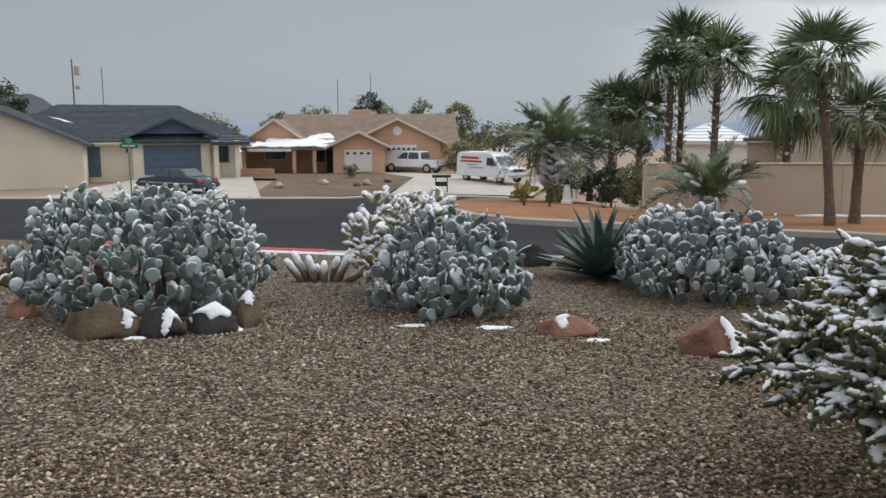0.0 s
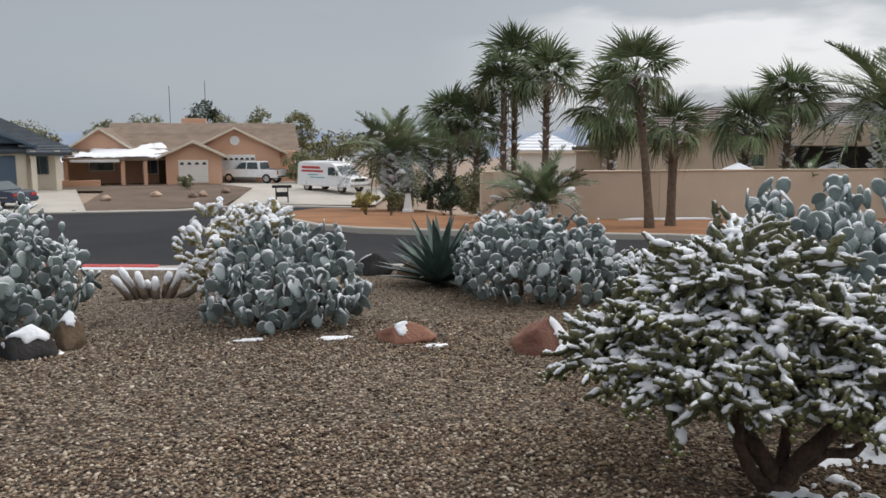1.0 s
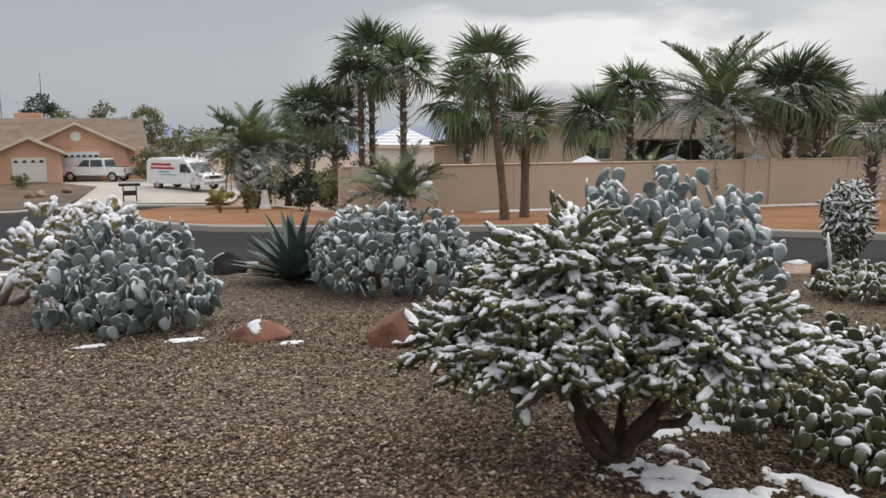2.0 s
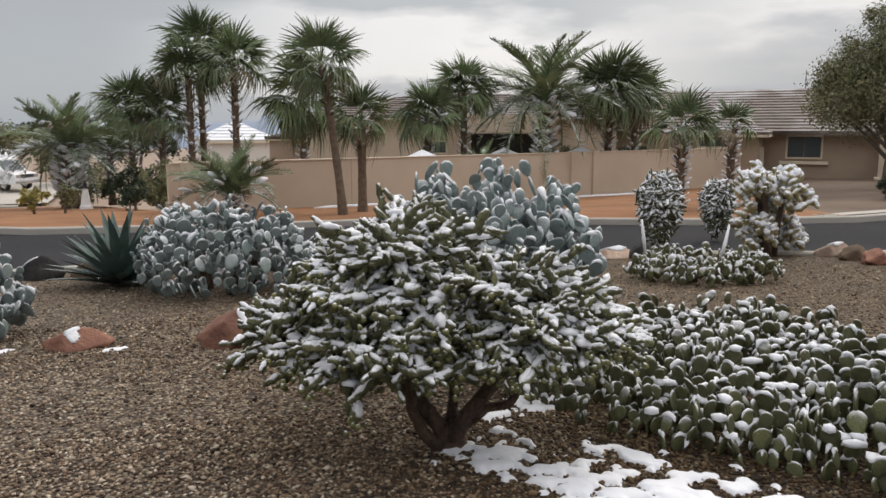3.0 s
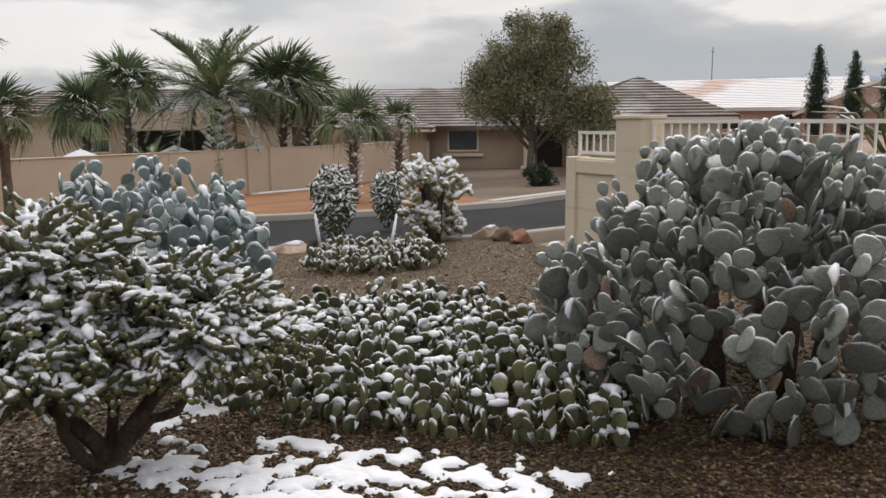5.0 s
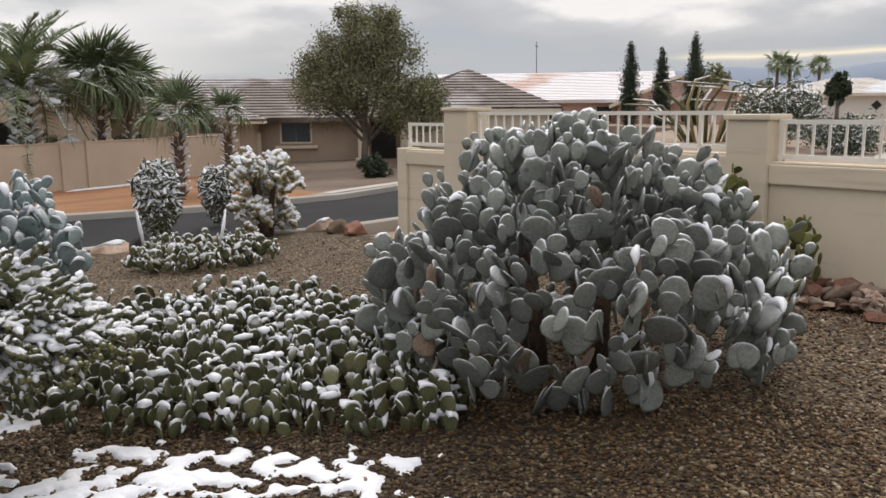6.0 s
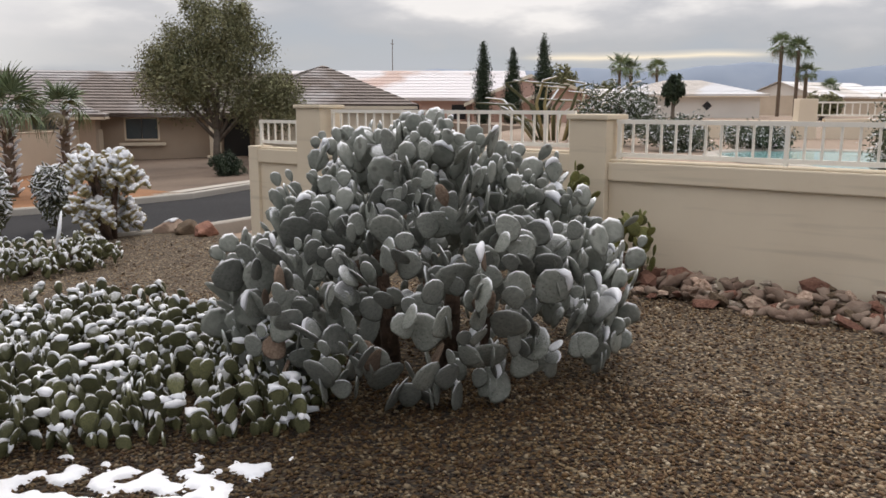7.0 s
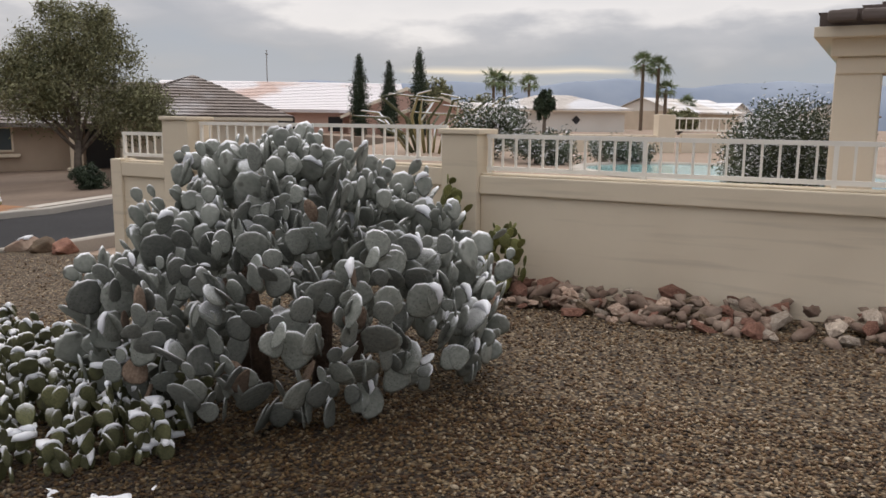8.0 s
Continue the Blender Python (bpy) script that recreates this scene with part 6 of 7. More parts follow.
def hip(root, u0, u1, v0, v1, ze, zr, roof, over=0.5, n=12):
    """A hip roof with its ridge along the longer side."""
    u0, u1, v0, v1 = u0 - over, u1 + over, v0 - over, v1 + over
    bm = bmesh.new()
    if u1 - u0 >= v1 - v0:
        k, m = (v1 - v0) / 2, (v0 + v1) / 2
        A, B = (u0 + k, m, zr), (u1 - k, m, zr)
        slope(bm, (u0, v0, ze), (u1, v0, ze), B, A, n)
        slope(bm, (u1, v1, ze), (u0, v1, ze), A, B, n)
        slope(bm, (u0, v1, ze), (u0, v0, ze), A, A, n)
        slope(bm, (u1, v0, ze), (u1, v1, ze), B, B, n)
    else:
        k, m = (u1 - u0) / 2, (u0 + u1) / 2
        A, B = (m, v0 + k, zr), (m, v1 - k, zr)
        slope(bm, (u0, v1, ze), (u0, v0, ze), A, B, n)
        slope(bm, (u1, v0, ze), (u1, v1, ze), B, A, n)
        slope(bm, (u0, v0, ze), (u1, v0, ze), A, A, n)
        slope(bm, (u1, v1, ze), (u0, v1, ze), B, B, n)
    bmesh.ops.remove_doubles(bm, verts=bm.verts[:], dist=0.002)
    part("roof", bm, roof, root)
    bm = bmesh.new()
    box(bm, (u0 + u1) / 2, (v0 + v1) / 2, ze - 0.2, u1 - u0 - 0.06, v1 - v0 - 0.06, 0.16)
    part("fascia", bm, STUCCO_CREAM, root)


def walls(root, u0, u1, v0, v1, z0, z1, material):
    part("wall", bevelled((u0 + u1) / 2, (v0 + v1) / 2, z0, u1 - u0, v1 - v0, z1 - z0, 0.02), material, root)


def window(root, u, v, z, w, h, frame_material=None, panes=2, glass=None):
    """A framed window set on a wall that faces the street."""
    bm = bmesh.new()
    for x, sx, zz, sz in ((u, w + 0.16, z - 0.08, 0.08), (u, w + 0.16, z + h, 0.08), (u - w / 2 - 0.04, 0.08, z, h), (u + w / 2 + 0.04, 0.08, z, h)):
        box(bm, x, v - 0.03, zz, sx, 0.1, sz)
    win = part("window", bm, frame_material or WHITE, root)
    for k in range(panes):
        bm = bmesh.new()
        box(bm, u - w / 2 + w * (k + 0.5) / panes, v - 0.01, z, w / panes - 0.03, 0.04, h)
        part("pane", bm, glass or GLASS, win)


def garage_door(root, u, v, z, w, h, material, lights=0, label=""):
    door = part("garage_door", bevelled(u, v - 0.02, z, w, 0.06, h, 0.01), material, root, label)
    for k in range(4):
        bm = bevelled(u, v - 0.055, z + 0.04 + h * k / 4, w - 0.1, 0.03, h / 4 - 0.06, 0.01)
        part("panel", bm, material, door)
    for k in range(lights):
        bm = bmesh.new()
        c = u - w / 2 + w * (k + 0.5) / lights
        prism(bm, [(c + 0.16 * math.cos(a), v - 0.08, z + h * 0.8 + 0.2 * math.sin(a)) for a in (math.pi * j / 6 for j in range(7))], (0, 0.02, 0))
        part("pane", bm, DARK, door)


def house(x, y, heading, label):
    return thing("house", Matrix.Translation((x, y, 0)) @ Matrix.Rotation(radians(heading), 4, "Z"), label, "house", "neighbouring houses")


def snow_strip(root, pts, label="ragged sheet of snow", thick=0.04):
    """Snow lying on a roof over the quad pts, its edge frayed where it has slid or melted."""
    a, b, c, d = (Vector(p) for p in pts)
    nu, nv = max(8, int((b - a).length / 0.12)), max(6, int((d - a).length / 0.12))
    bm = bmesh.new()
    rows = []
    for j in range(nv + 1):
        row = []
        for i in range(nu + 1):
            u, v = i / nu, j / nv
            p = a.lerp(b, u).lerp(d.lerp(c, u), v)
            edge = min(u, 1 - u, v * 1.5 + 0.12, 1 - v) * 4
            k = min(1, edge) + 1.1 * noise.noise(p * 0.9) + 0.6 * noise.noise(p * 2.7) - 0.35
            row.append((bm.verts.new(p + Vector((0, 0, thick * math.tanh(2 * k)))), k))
        rows.append(row)
    for p, q in zip(rows, rows[1:]):
        for i in range(nu):
            four = (p[i], p[i + 1], q[i + 1], q[i])
            if max(k for _, k in four) > -0.1:
                bm.faces.new([v for v, _ in four])
    bmesh.ops.delete(bm, geom=[v for v in bm.verts if not v.link_faces], context="VERTS")
    part("snow", bm, SNOW, root, label, smooth=True)


def blue_house():
    r = house(-25.6, 57.7, 19.5, "cream house with slate-blue roof and blue garage door")
    walls(r, 0, 10.4, 0, 9.5, -2.6, 0.55, STUCCO_PALE)
    hip(r, -7, 11.2, 0, 9.5, 0.55, 3.3, ROOF_BLUE, 0.6, 30)
    walls(r, -12.0, -0.05, -3.4, 8, -2.6, 0.6, STUCCO_PALE)
    gable(r, -12.0, -0.05, -3.4, 5, 0.6, 3.2, "v", ROOF_BLUE, STUCCO_PALE, 0.5, 26)
    walls(r, 3.0, 8.4, -0.6, 0.5, -2.4, 0.55, STUCCO_PALE)
    gable(r, 3.0, 8.6, -0.6, 4.0, 1.1, 2.35, "v", ROOF_BLUE, TRIM_BLUE, 0.5, 14)
    bm = bmesh.new()
    slope(bm, (2.4, -1.1, 0.55), (9.2, -1.1, 0.55), (9.2, 0.2, 1.15), (2.4, 0.2, 1.15), 3)
    part("roof", bm, ROOF_BLUE, r)
    garage_door(r, 5.75, -0.62, -1.9, 4.0, 2.15, TRIM_BLUE, label="slate-blue sectional garage door")
    part("door", bevelled(0.35, -0.03, -2.0, 0.9, 0.08, 2.15, 0.01), TRIM_BLUE, r, "slate-blue side door")
    window(r, 9.3, -0.02, -1.0, 0.9, 1.1, TRIM_BLUE)
    part("porch_post", bevelled(10.3, -1.6, -2.6, 0.35, 0.35, 3.2, 0.02), STUCCO_PALE, r)
    part("porch_post", bevelled(8.8, -1.6, -2.6, 0.35, 0.35, 3.2, 0.02), STUCCO_PALE, r)
    bm = bmesh.new()
    slope(bm, (8.4, -2.1, 0.45), (11.2, -2.1, 0.45), (11.2, 0.2, 1.0), (8.4, 0.2, 1.0), 3)
    part("porch_roof", bm, ROOF_BLUE, r)
    for u in (2.6, 8.7):
        part("wall_lamp", bevelled(u, -0.7 if u > 3 else -0.08, -0.25, 0.14, 0.14, 0.28, 0.02), DARK, r)
    snow_strip(r, [(-2.6, 0.5, 2.35), (-1.4, -0.3, 2.0), (-0.8, 0.0, 1.9), (-1.8, 0.9, 2.2)])
    snow_strip(r, [(8.0, -0.6, 0.85), (9.1, -0.6, 0.85), (9.1, -0.2, 1.05), (8.0, -0.2, 1.05)])


def orange_house():
    r = house(-17.3, 70.0, 3.4, "orange stucco house with tan shingle roof and snow")
    walls(r, 0, 18.4, 0, 12, -3.0, 0.35, STUCCO_ORANGE)
    gable(r, 3, 18.4, 1.0, 13, 0.3, 2.8, "u", ROOF_TAN, STUCCO_ORANGE, 0.5, 28)
    gable(r, -0.2, 5.4, -0.2, 9, 0.4, 2.3, "v", ROOF_TAN, STUCCO_ORANGE, 0.4, 20)
    walls(r, 9.9, 17.0, -0.9, 3, -3.0, 0.5, STUCCO_ORANGE)
    gable(r, 9.4, 17.2, -0.9, 7, 0.45, 2.35, "v", ROOF_TAN, STUCCO_ORANGE, 0.5, 20)
    walls(r, 7.9, 12.2, -3.6, -0.9, -3.0, 0.2, STUCCO_ORANGE)
    gable(r, 7.7, 12.4, -3.6, 2, 0.15, 1.25, "v", ROOF_TAN, STUCCO_ORANGE, 0.5, 12)
    garage_door(r, 10.0, -3.62, -2.15, 2.3, 1.85, STUCCO_WHITE, 4, "cream garage door with arched panes")
    garage_door(r, 13.4, -0.92, -2.15, 3.1, 2.2, WHITE, 7, "white garage door with arched panes")
    bm = bmesh.new()
    prism(bm, [(13.3 + 0.4 * math.cos(a), -0.98, 1.25 + 0.4 * math.sin(a)) for a in (math.tau * k / 14 for k in range(14))], (0, 0.06, 0))
    part("vent", bm, WHITE, r, "round white gable vent")
    bm = bmesh.new()
    slope(bm, (0.2, -3.2, -0.15), (8.6, -3.2, -0.15), (8.6, 0.4, 0.6), (0.2, 0.4, 0.6), 5)
    part("porch_roof", bm, ROOF_TAN, r)
    snow_strip(r, [(0.3, -3.2, -0.05), (8.4, -3.2, -0.05), (8.4, 0.2, 0.66), (0.3, 0.2, 0.66)], thick=0.08)
    snow_strip(r, [(4.6, 0.6, 0.28), (8.0, 0.6, 0.28), (7.2, 2.8, 1.12), (6.0, 2.8, 1.12)], thick=0.08)
    for u in (0.4, 4.6, 6.3):
        part("porch_post", bevelled(u, -2.9, -3.0, 0.3, 0.3, 2.85, 0.02), STUCCO_ORANGE, r)
    window(r, 2.6, -0.02, -1.2, 1.8, 1.1)
    window(r, 6.4, -0.02, -1.5, 1.1, 1.4)
    part("door", bevelled(7.5, -0.03, -2.4, 0.9, 0.08, 2.0, 0.01), ROCK_BROWN, r)
    part("low_wall", bevelled(1.4, -4.4, -3.0, 3.4, 0.2, 1.2, 0.02), STUCCO_ORANGE, r)
    part("chimney", bevelled(9.7, 8.0, 2.0, 2.2, 1.4, 1.25, 0.04), STUCCO_ORANGE, r)
    part("sill_band", bevelled(2.6, -3.3, -0.45, 3.6, 0.15, 0.22, 0.02), WHITE, r)


def tan_house():
    r = house(33.5, 28.0, -60, "tan stucco house with brown tile roof dusted with snow")
    # Shade of eaves and trees is painted into these darker walls.
    walls(r, -7, 16, 0, 12, -1.6, 1.45, STUCCO_DARK_SHADED)
    gable(r, -7, 16, 0, 12, 1.45, 3.55, "u", ROOF_BROWN, STUCCO, 0.6, 15)
    walls(r, 11.0, 17.6, -5.5, 3, -1.6, 1.65, STUCCO_CREAM)
    hip(r, 11.0, 17.6, -5.5, 8, 1.7, 3.65, ROOF_BROWN, 0.6, 14)
    walls(r, 0.2, 3.6, -2.4, 1, -1.6, 1.15, STUCCO_DARK_SHADED)
    hip(r, 0.2, 3.6, -2.4, 3, 1.2, 2.05, ROOF_BROWN, 0.5, 7)
    window(r, 5.5, -0.02, 0.0, 1.5, 1.0, STUCCO_CREAM, 2)
    part("sill_band", bevelled(5.5, -0.06, -0.35, 2.2, 0.12, 0.16, 0.02), STUCCO_CREAM, r)
    window(r, 1.6, -2.42, 0.55, 1.3, 0.45, STUCCO_CREAM, 2)
    part("column", bevelled(9.0, -0.8, -1.6, 0.55, 0.55, 2.9, 0.04), STUCCO_CREAM, r)
    part("column_base", bevelled(9.0, -0.8, -1.2, 0.85, 0.85, 0.35, 0.04), STUCCO_CREAM, r)
    # Flat panel; the shade of a recessed entry is put into its colour.
    part("door", bevelled(10.1, -0.04, -1.3, 1.3, 0.1, 2.3, 0.02), DARK, r, "near-black panel painted as a shaded entry recess")
    part("panel", bevelled(14.3, -5.54, -1.2, 5.2, 0.06, 2.45, 0.02), STUCCO_CREAM, r, "plain cream garage front")
    part("vent_pipe", bevelled(6.0, 6.0, 3.4, 0.12, 0.12, 0.9, 0.02), CHROME, r)


def wall_house():
    r = house(17.0, 39.0, -35, "tan stucco house behind the wall with dark patio opening")
    walls(r, 0, 16, 0, 11, -1.6, 2.05, STUCCO)
    hip(r, 0, 16, 0, 11, 2.1, 3.4, ROOF_BROWN, 0.6, 10)
    # A near-black slab on the wall stands in for the patio's shade.
    part("patio", bevelled(10.2, -0.05, -1.0, 3.4, 0.12, 2.15, 0.02), DARK, r, "near-black panel painted as the shade of a patio opening")
    part("patio_beam", bevelled(10.2, -0.9, 1.2, 4.4, 1.8, 0.9, 0.04), STUCCO, r)
    window(r, 6.6, -0.02, 0.2, 1.2, 0.55, STUCCO_CREAM, 2)
    walls(r, -2.6, -0.1, 2, 7, -1.6, 0.95, STUCCO_DARK_SHADED)
    hip(r, -2.6, -0.3, 2, 7, 1.0, 1.3, ROOF_BROWN, 0.2, 5)
    s = house(16.8, 55.8, -10, "low white building with snow-covered roof")
    walls(s, 0, 4.6, 0, 8, -3, 0.6, STUCCO_WHITE)
    hip(s, 0, 4.6, 0, 8, 0.6, 1.9, SNOW, 0.3, 6)
    for i, (x, y) in enumerate(((23.8, 25.6), (16.2, 26.2), (20.3, 26.4))):
        u = thing("patio_umbrella", Matrix.Translation((x, y, -1.0)), "closed canopy with snow on top behind the wall", "umbrella", "patio umbrellas")
        bm = bmesh.new()
        tube(bm, [(0, 0, 0), (0, 0, 1.6)], 0.03, 8)
        part("pole", bm, CHROME, u)
        bm = bmesh.new()
        tube(bm, [(0, 0, 1.38), (0, 0, 1.45), (0, 0, 1.66)], [0.62, 0.55, 0.05], 8)
        part("canopy", bm, SNOW, u)


def pink_house():
    r = house(47.2, 20.5, -78.5, "pink stucco house with pale pink tile roof under snow")
    walls(r, 0, 14.5, 0, 11, -0.2, 2.2, STUCCO_PINK)
    gable(r, 0, 15, 0, 11.5, 2.3, 4.05, "u", ROOF_PINK, STUCCO_PINK, 0.5, 18)
    walls(r, 11.8, 18.4, -3.0, 5, -0.2, 2.05, STUCCO_PINK)
    gable(r, 11.8, 18.4, -3.0, 8, 2.0, 3.45, "v", ROOF_PINK, STUCCO_PINK, 0.5, 12)
    gable(r, 13.8, 20.0, -5.0, 4, 1.7, 2.9, "v", ROOF_PINK, STUCCO_PINK, 0.4, 10)
    walls(r, 13.8, 20.0, -5.0, 0, -0.2, 1.7, STUCCO_PINK)
    window(r, 7.9, -0.02, 0.95, 1.3, 0.75, STUCCO_PINK, 2, DARK)
    window(r, 11.0, -0.02, 0.85, 0.9, 0.9, STUCCO_PINK, 1, DARK)
    window(r, 5.0, -0.02, 0.95, 0.6, 0.75, STUCCO_PINK, 1, DARK)
    window(r, 15.6, -5.02, 0.6, 1.0, 0.9, STUCCO_PINK, 1, DARK)


def white_house():
    r = house(69.8, 0.5, -90, "pale house with white tile hip roof")
    walls(r, -0.2, 11.5, 0, 9, 0.0, 2.6, STUCCO_WHITE)
    hip(r, -0.2, 11.5, 0, 9, 2.65, 3.95, ROOF_WHITE, 0.6, 12)
    bm = bmesh.new()
    prism(bm, [(7.4 + 0.38 * math.cos(a), -0.06, 1.75 + 0.38 * math.sin(a)) for a in (math.tau * k / 4 for k in range(4))], (0, 0.08, 0))
    part("vent", bm, DARK, r, "dark diamond-shaped vent")
    bm = bmesh.new()
    slope(bm, (-3.5, -1.0, 2.5), (1.0, -1.0, 2.5), (0.0, 3, 3.2), (-3.0, 3, 3.2), 5)
    part("porch_roof", bm, ROOF_WHITE, r)
    walls(r, -3.2, -0.3, 0, 6, 0.0, 2.45, STUCCO_PINK)


blue_house()
orange_house()
tan_house()
wall_house()
pink_house()
white_house()


def far_town():
    """Small houses across the valley floor."""
    rng = random.Random(91)
    k = 0
    for x0, x1, y0, y1, z, count in ((-70, 30, 120, 260, None, 16), (105, 260, -70, 30, 0.2, 12)):
        for i in range(count):
            x, y = rng.uniform(x0, x1), rng.uniform(y0, y1)
            base = gz(x, y) - 0.3
            r = thing("far_house", Matrix.Translation((x, y, base)) @ Matrix.Rotation(rng.uniform(0, 3), 4, "Z"), "distant low house with snowy or tan roof", "house", "distant houses")
            w, d, h = rng.uniform(9, 15), rng.uniform(8, 11), rng.uniform(2.6, 3.4)
            if base > -3.5:
                h += 1.0
            walls(r, 0, w, 0, d, 0, h, rng.choice((STUCCO, STUCCO_WHITE, STUCCO_PALE)))
            gable(r, 0, w, 0, d, h, h + 1.7, "u", rng.choice((SNOW, ROOF_TAN, ROOF_WHITE)), STUCCO_WHITE, 0.5, 4)


far_town()


def patio():
    """Corner of a covered patio behind the pool wall."""
    turn = Matrix.Translation((8.53, -3.95, 0)) @ Matrix.Rotation(math.atan2(WALL_D.y, WALL_D.x), 4, "Z")
    r = thing("covered_patio", turn, "cream stucco patio column carrying a tiled roof edge", "patio")
    part("column", bevelled(0, 0, 0.75, 0.41, 0.41, 1.37, 0.02), STUCCO_CREAM, r)
    part("beam", bevelled(-3.0, 0, 2.1, 6.4, 0.46, 0.16, 0.02), STUCCO_CREAM, r)
    part("beam", bevelled(-3.05, 0, 2.26, 6.6, 0.58, 0.18, 0.02), STUCCO_CREAM, r)
    part("roof_deck", bevelled(-3.1, -2.3, 2.43, 7.0, 5.5, 0.1, 0.01), STUCCO_CREAM, r)
    bm = bmesh.new()
    slope(bm, (-6.4, 0.45, 2.62), (0.36, 0.45, 2.62), (-2.0, -4.5, 3.6), (-6.4, -4.5, 3.6), 14)
    slope(bm, (0.36, 0.45, 2.62), (0.36, -5.0, 2.62), (-2.0, -4.5, 3.6), (-2.0, -4.5, 3.6), 14)
    part("roof", bm, ROOF_BROWN, r)
    for i in range(14):
        part("edge_tile", bevelled(0.16 - i * 0.28, 0.5, 2.56, 0.25, 0.22, 0.1, 0.03), ROOF_BROWN, r)
    # Near-black panel paints in the shade under the patio roof.
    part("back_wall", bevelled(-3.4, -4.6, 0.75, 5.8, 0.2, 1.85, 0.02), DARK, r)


def pool():
    r = thing("swimming_pool", Matrix.Translation((13.9, -4.4, 0.75)), "pale green kidney-shaped pool with light coping", "pool")
    pts = []
    for k in range(40):
        a = math.tau * k / 40
        q = 1 + 0.14 * math.sin(2 * a + 0.6) - 0.08 * math.cos(3 * a)
        pts.append((3.0 * q * math.cos(a), 2.35 * q * math.sin(a), 0))
    bm = bmesh.new()
    prism(bm, [(x, y, 0.0) for x, y, _ in pts], (0, 0, 0.02))
    part("water", bm, WATER, r, "still pale green water")
    bm = bmesh.new()
    ring = [Vector(p) for p in pts] + [Vector(pts[0])]
    tube(bm, [p * 1.05 + Vector((0, 0, 0.02)) for p in ring], 0.14, 8)
    for v in bm.verts:
        v.co.z *= 0.4
    part("coping", bm, CONCRETE, r, smooth=True)


def far_fence():
    """Wall, pillar and railing on the far side of the pool."""
    r = thing("garden_wall", Matrix.Translation((24, -2, 0.5)) @ Matrix.Rotation(radians(-83), 4, "Z"), "low cream wall with pillar and railing beyond the pool", "wall")
    part("wall", bevelled(0.8, 0, 0, 5.0, 0.2, 0.75, 0.02), STUCCO_CREAM, r)
    part("wall", bevelled(6.3, 0, 0, 5.0, 0.2, 0.8, 0.02), STUCCO_CREAM, r)
    part("pillar", bevelled(3.3, 0, 0, 0.5, 0.5, 1.35, 0.02), STUCCO_CREAM, r)
    for z in (0.87, 1.22):
        part("rail", bevelled(6.3, 0, z, 5.4, 0.05, 0.05, 0.01), CREAM_METAL, r)
    for i in range(26):
        part("baluster", bevelled(3.75 + i * 0.2, 0, 0.87, 0.03, 0.03, 0.35, 0.005), CREAM_METAL, r)


patio()
pool()
far_fence()


# ---- vehicles and street furniture ----
def wheel(root, x, y, z, r, w):
    bm = bmesh.new()
    tube(bm, [(x, y - w / 2, z), (x, y - w / 2 + 0.03, z), (x, y + w / 2 - 0.03, z), (x, y + w / 2, z)], [r * 0.9, r, r, r * 0.9], 20)
    tyre = part("wheel", bm, RUBBER, root, smooth=False)
    for s in (-1, 1):
        bm = bmesh.new()
        tube(bm, [(x, y + s * w / 2, z), (x, y + s * (w / 2 + 0.012), z)], [r * 0.62, r * 0.5], 14)
        part("rim", bm, CHROME, tyre)


def side_prism(profile, half, top_half=None, z_mid=None):
    """A body over a side profile (x, z), drawn in towards its top."""
    bm = bmesh.new()
    zmax = max(z for _, z in profile)
    zmin = min(z for _, z in profile)

    def y_at(z):
        if top_half is None:
            return half
        return half + (top_half - half) * (z - zmin) / (zmax - zmin)

    prism(bm, [(x, 0, z) for x, z in profile], (0, 1, 0))
    for v in bm.verts:
        v.co.y = (-1 if v.co.y < 0.5 else 1) * y_at(v.co.z)
    bmesh.ops.bevel(bm, geom=bm.edges[:], offset=0.05, segments=2, affect="EDGES", profile=0.6)
    return bm


def panes(root, quads, half, top_half, z0, z1):
    """Side windows laid on both flanks of the cabin."""
    for q in quads:
        for s in (-1, 1):
            bm = bmesh.new()
            prism(bm, [(x, s * (half + (top_half - half) * (z - z0) / (z1 - z0) + 0.012), z) for x, z in q], (0, s * 0.01, 0))
            part("side_window", bm, GLASS, root)


def screen(root, x0, z0, x1, z1, h0, h1, name):
    bm = bmesh.new()
    d = Vector((z1 - z0, 0, -(x1 - x0))).normalized() * 0.02
    if (d.x < 0) == (name == "windscreen"):
        d = -d
    prism(bm, [Vector((x0, -h0, z0)) + d, Vector((x0, h0, z0)) + d, Vector((x1, h1, z1)) + d, Vector((x1, -h1, z1)) + d], d * 0.6)
    part(name, bm, GLASS, root)


def lights(root, x, half, z, w, h, material, name):
    for s in (-1, 1):
        part(name, bevelled(x, s * (half - w / 2), z, 0.06, w, h, 0.015), material, root)


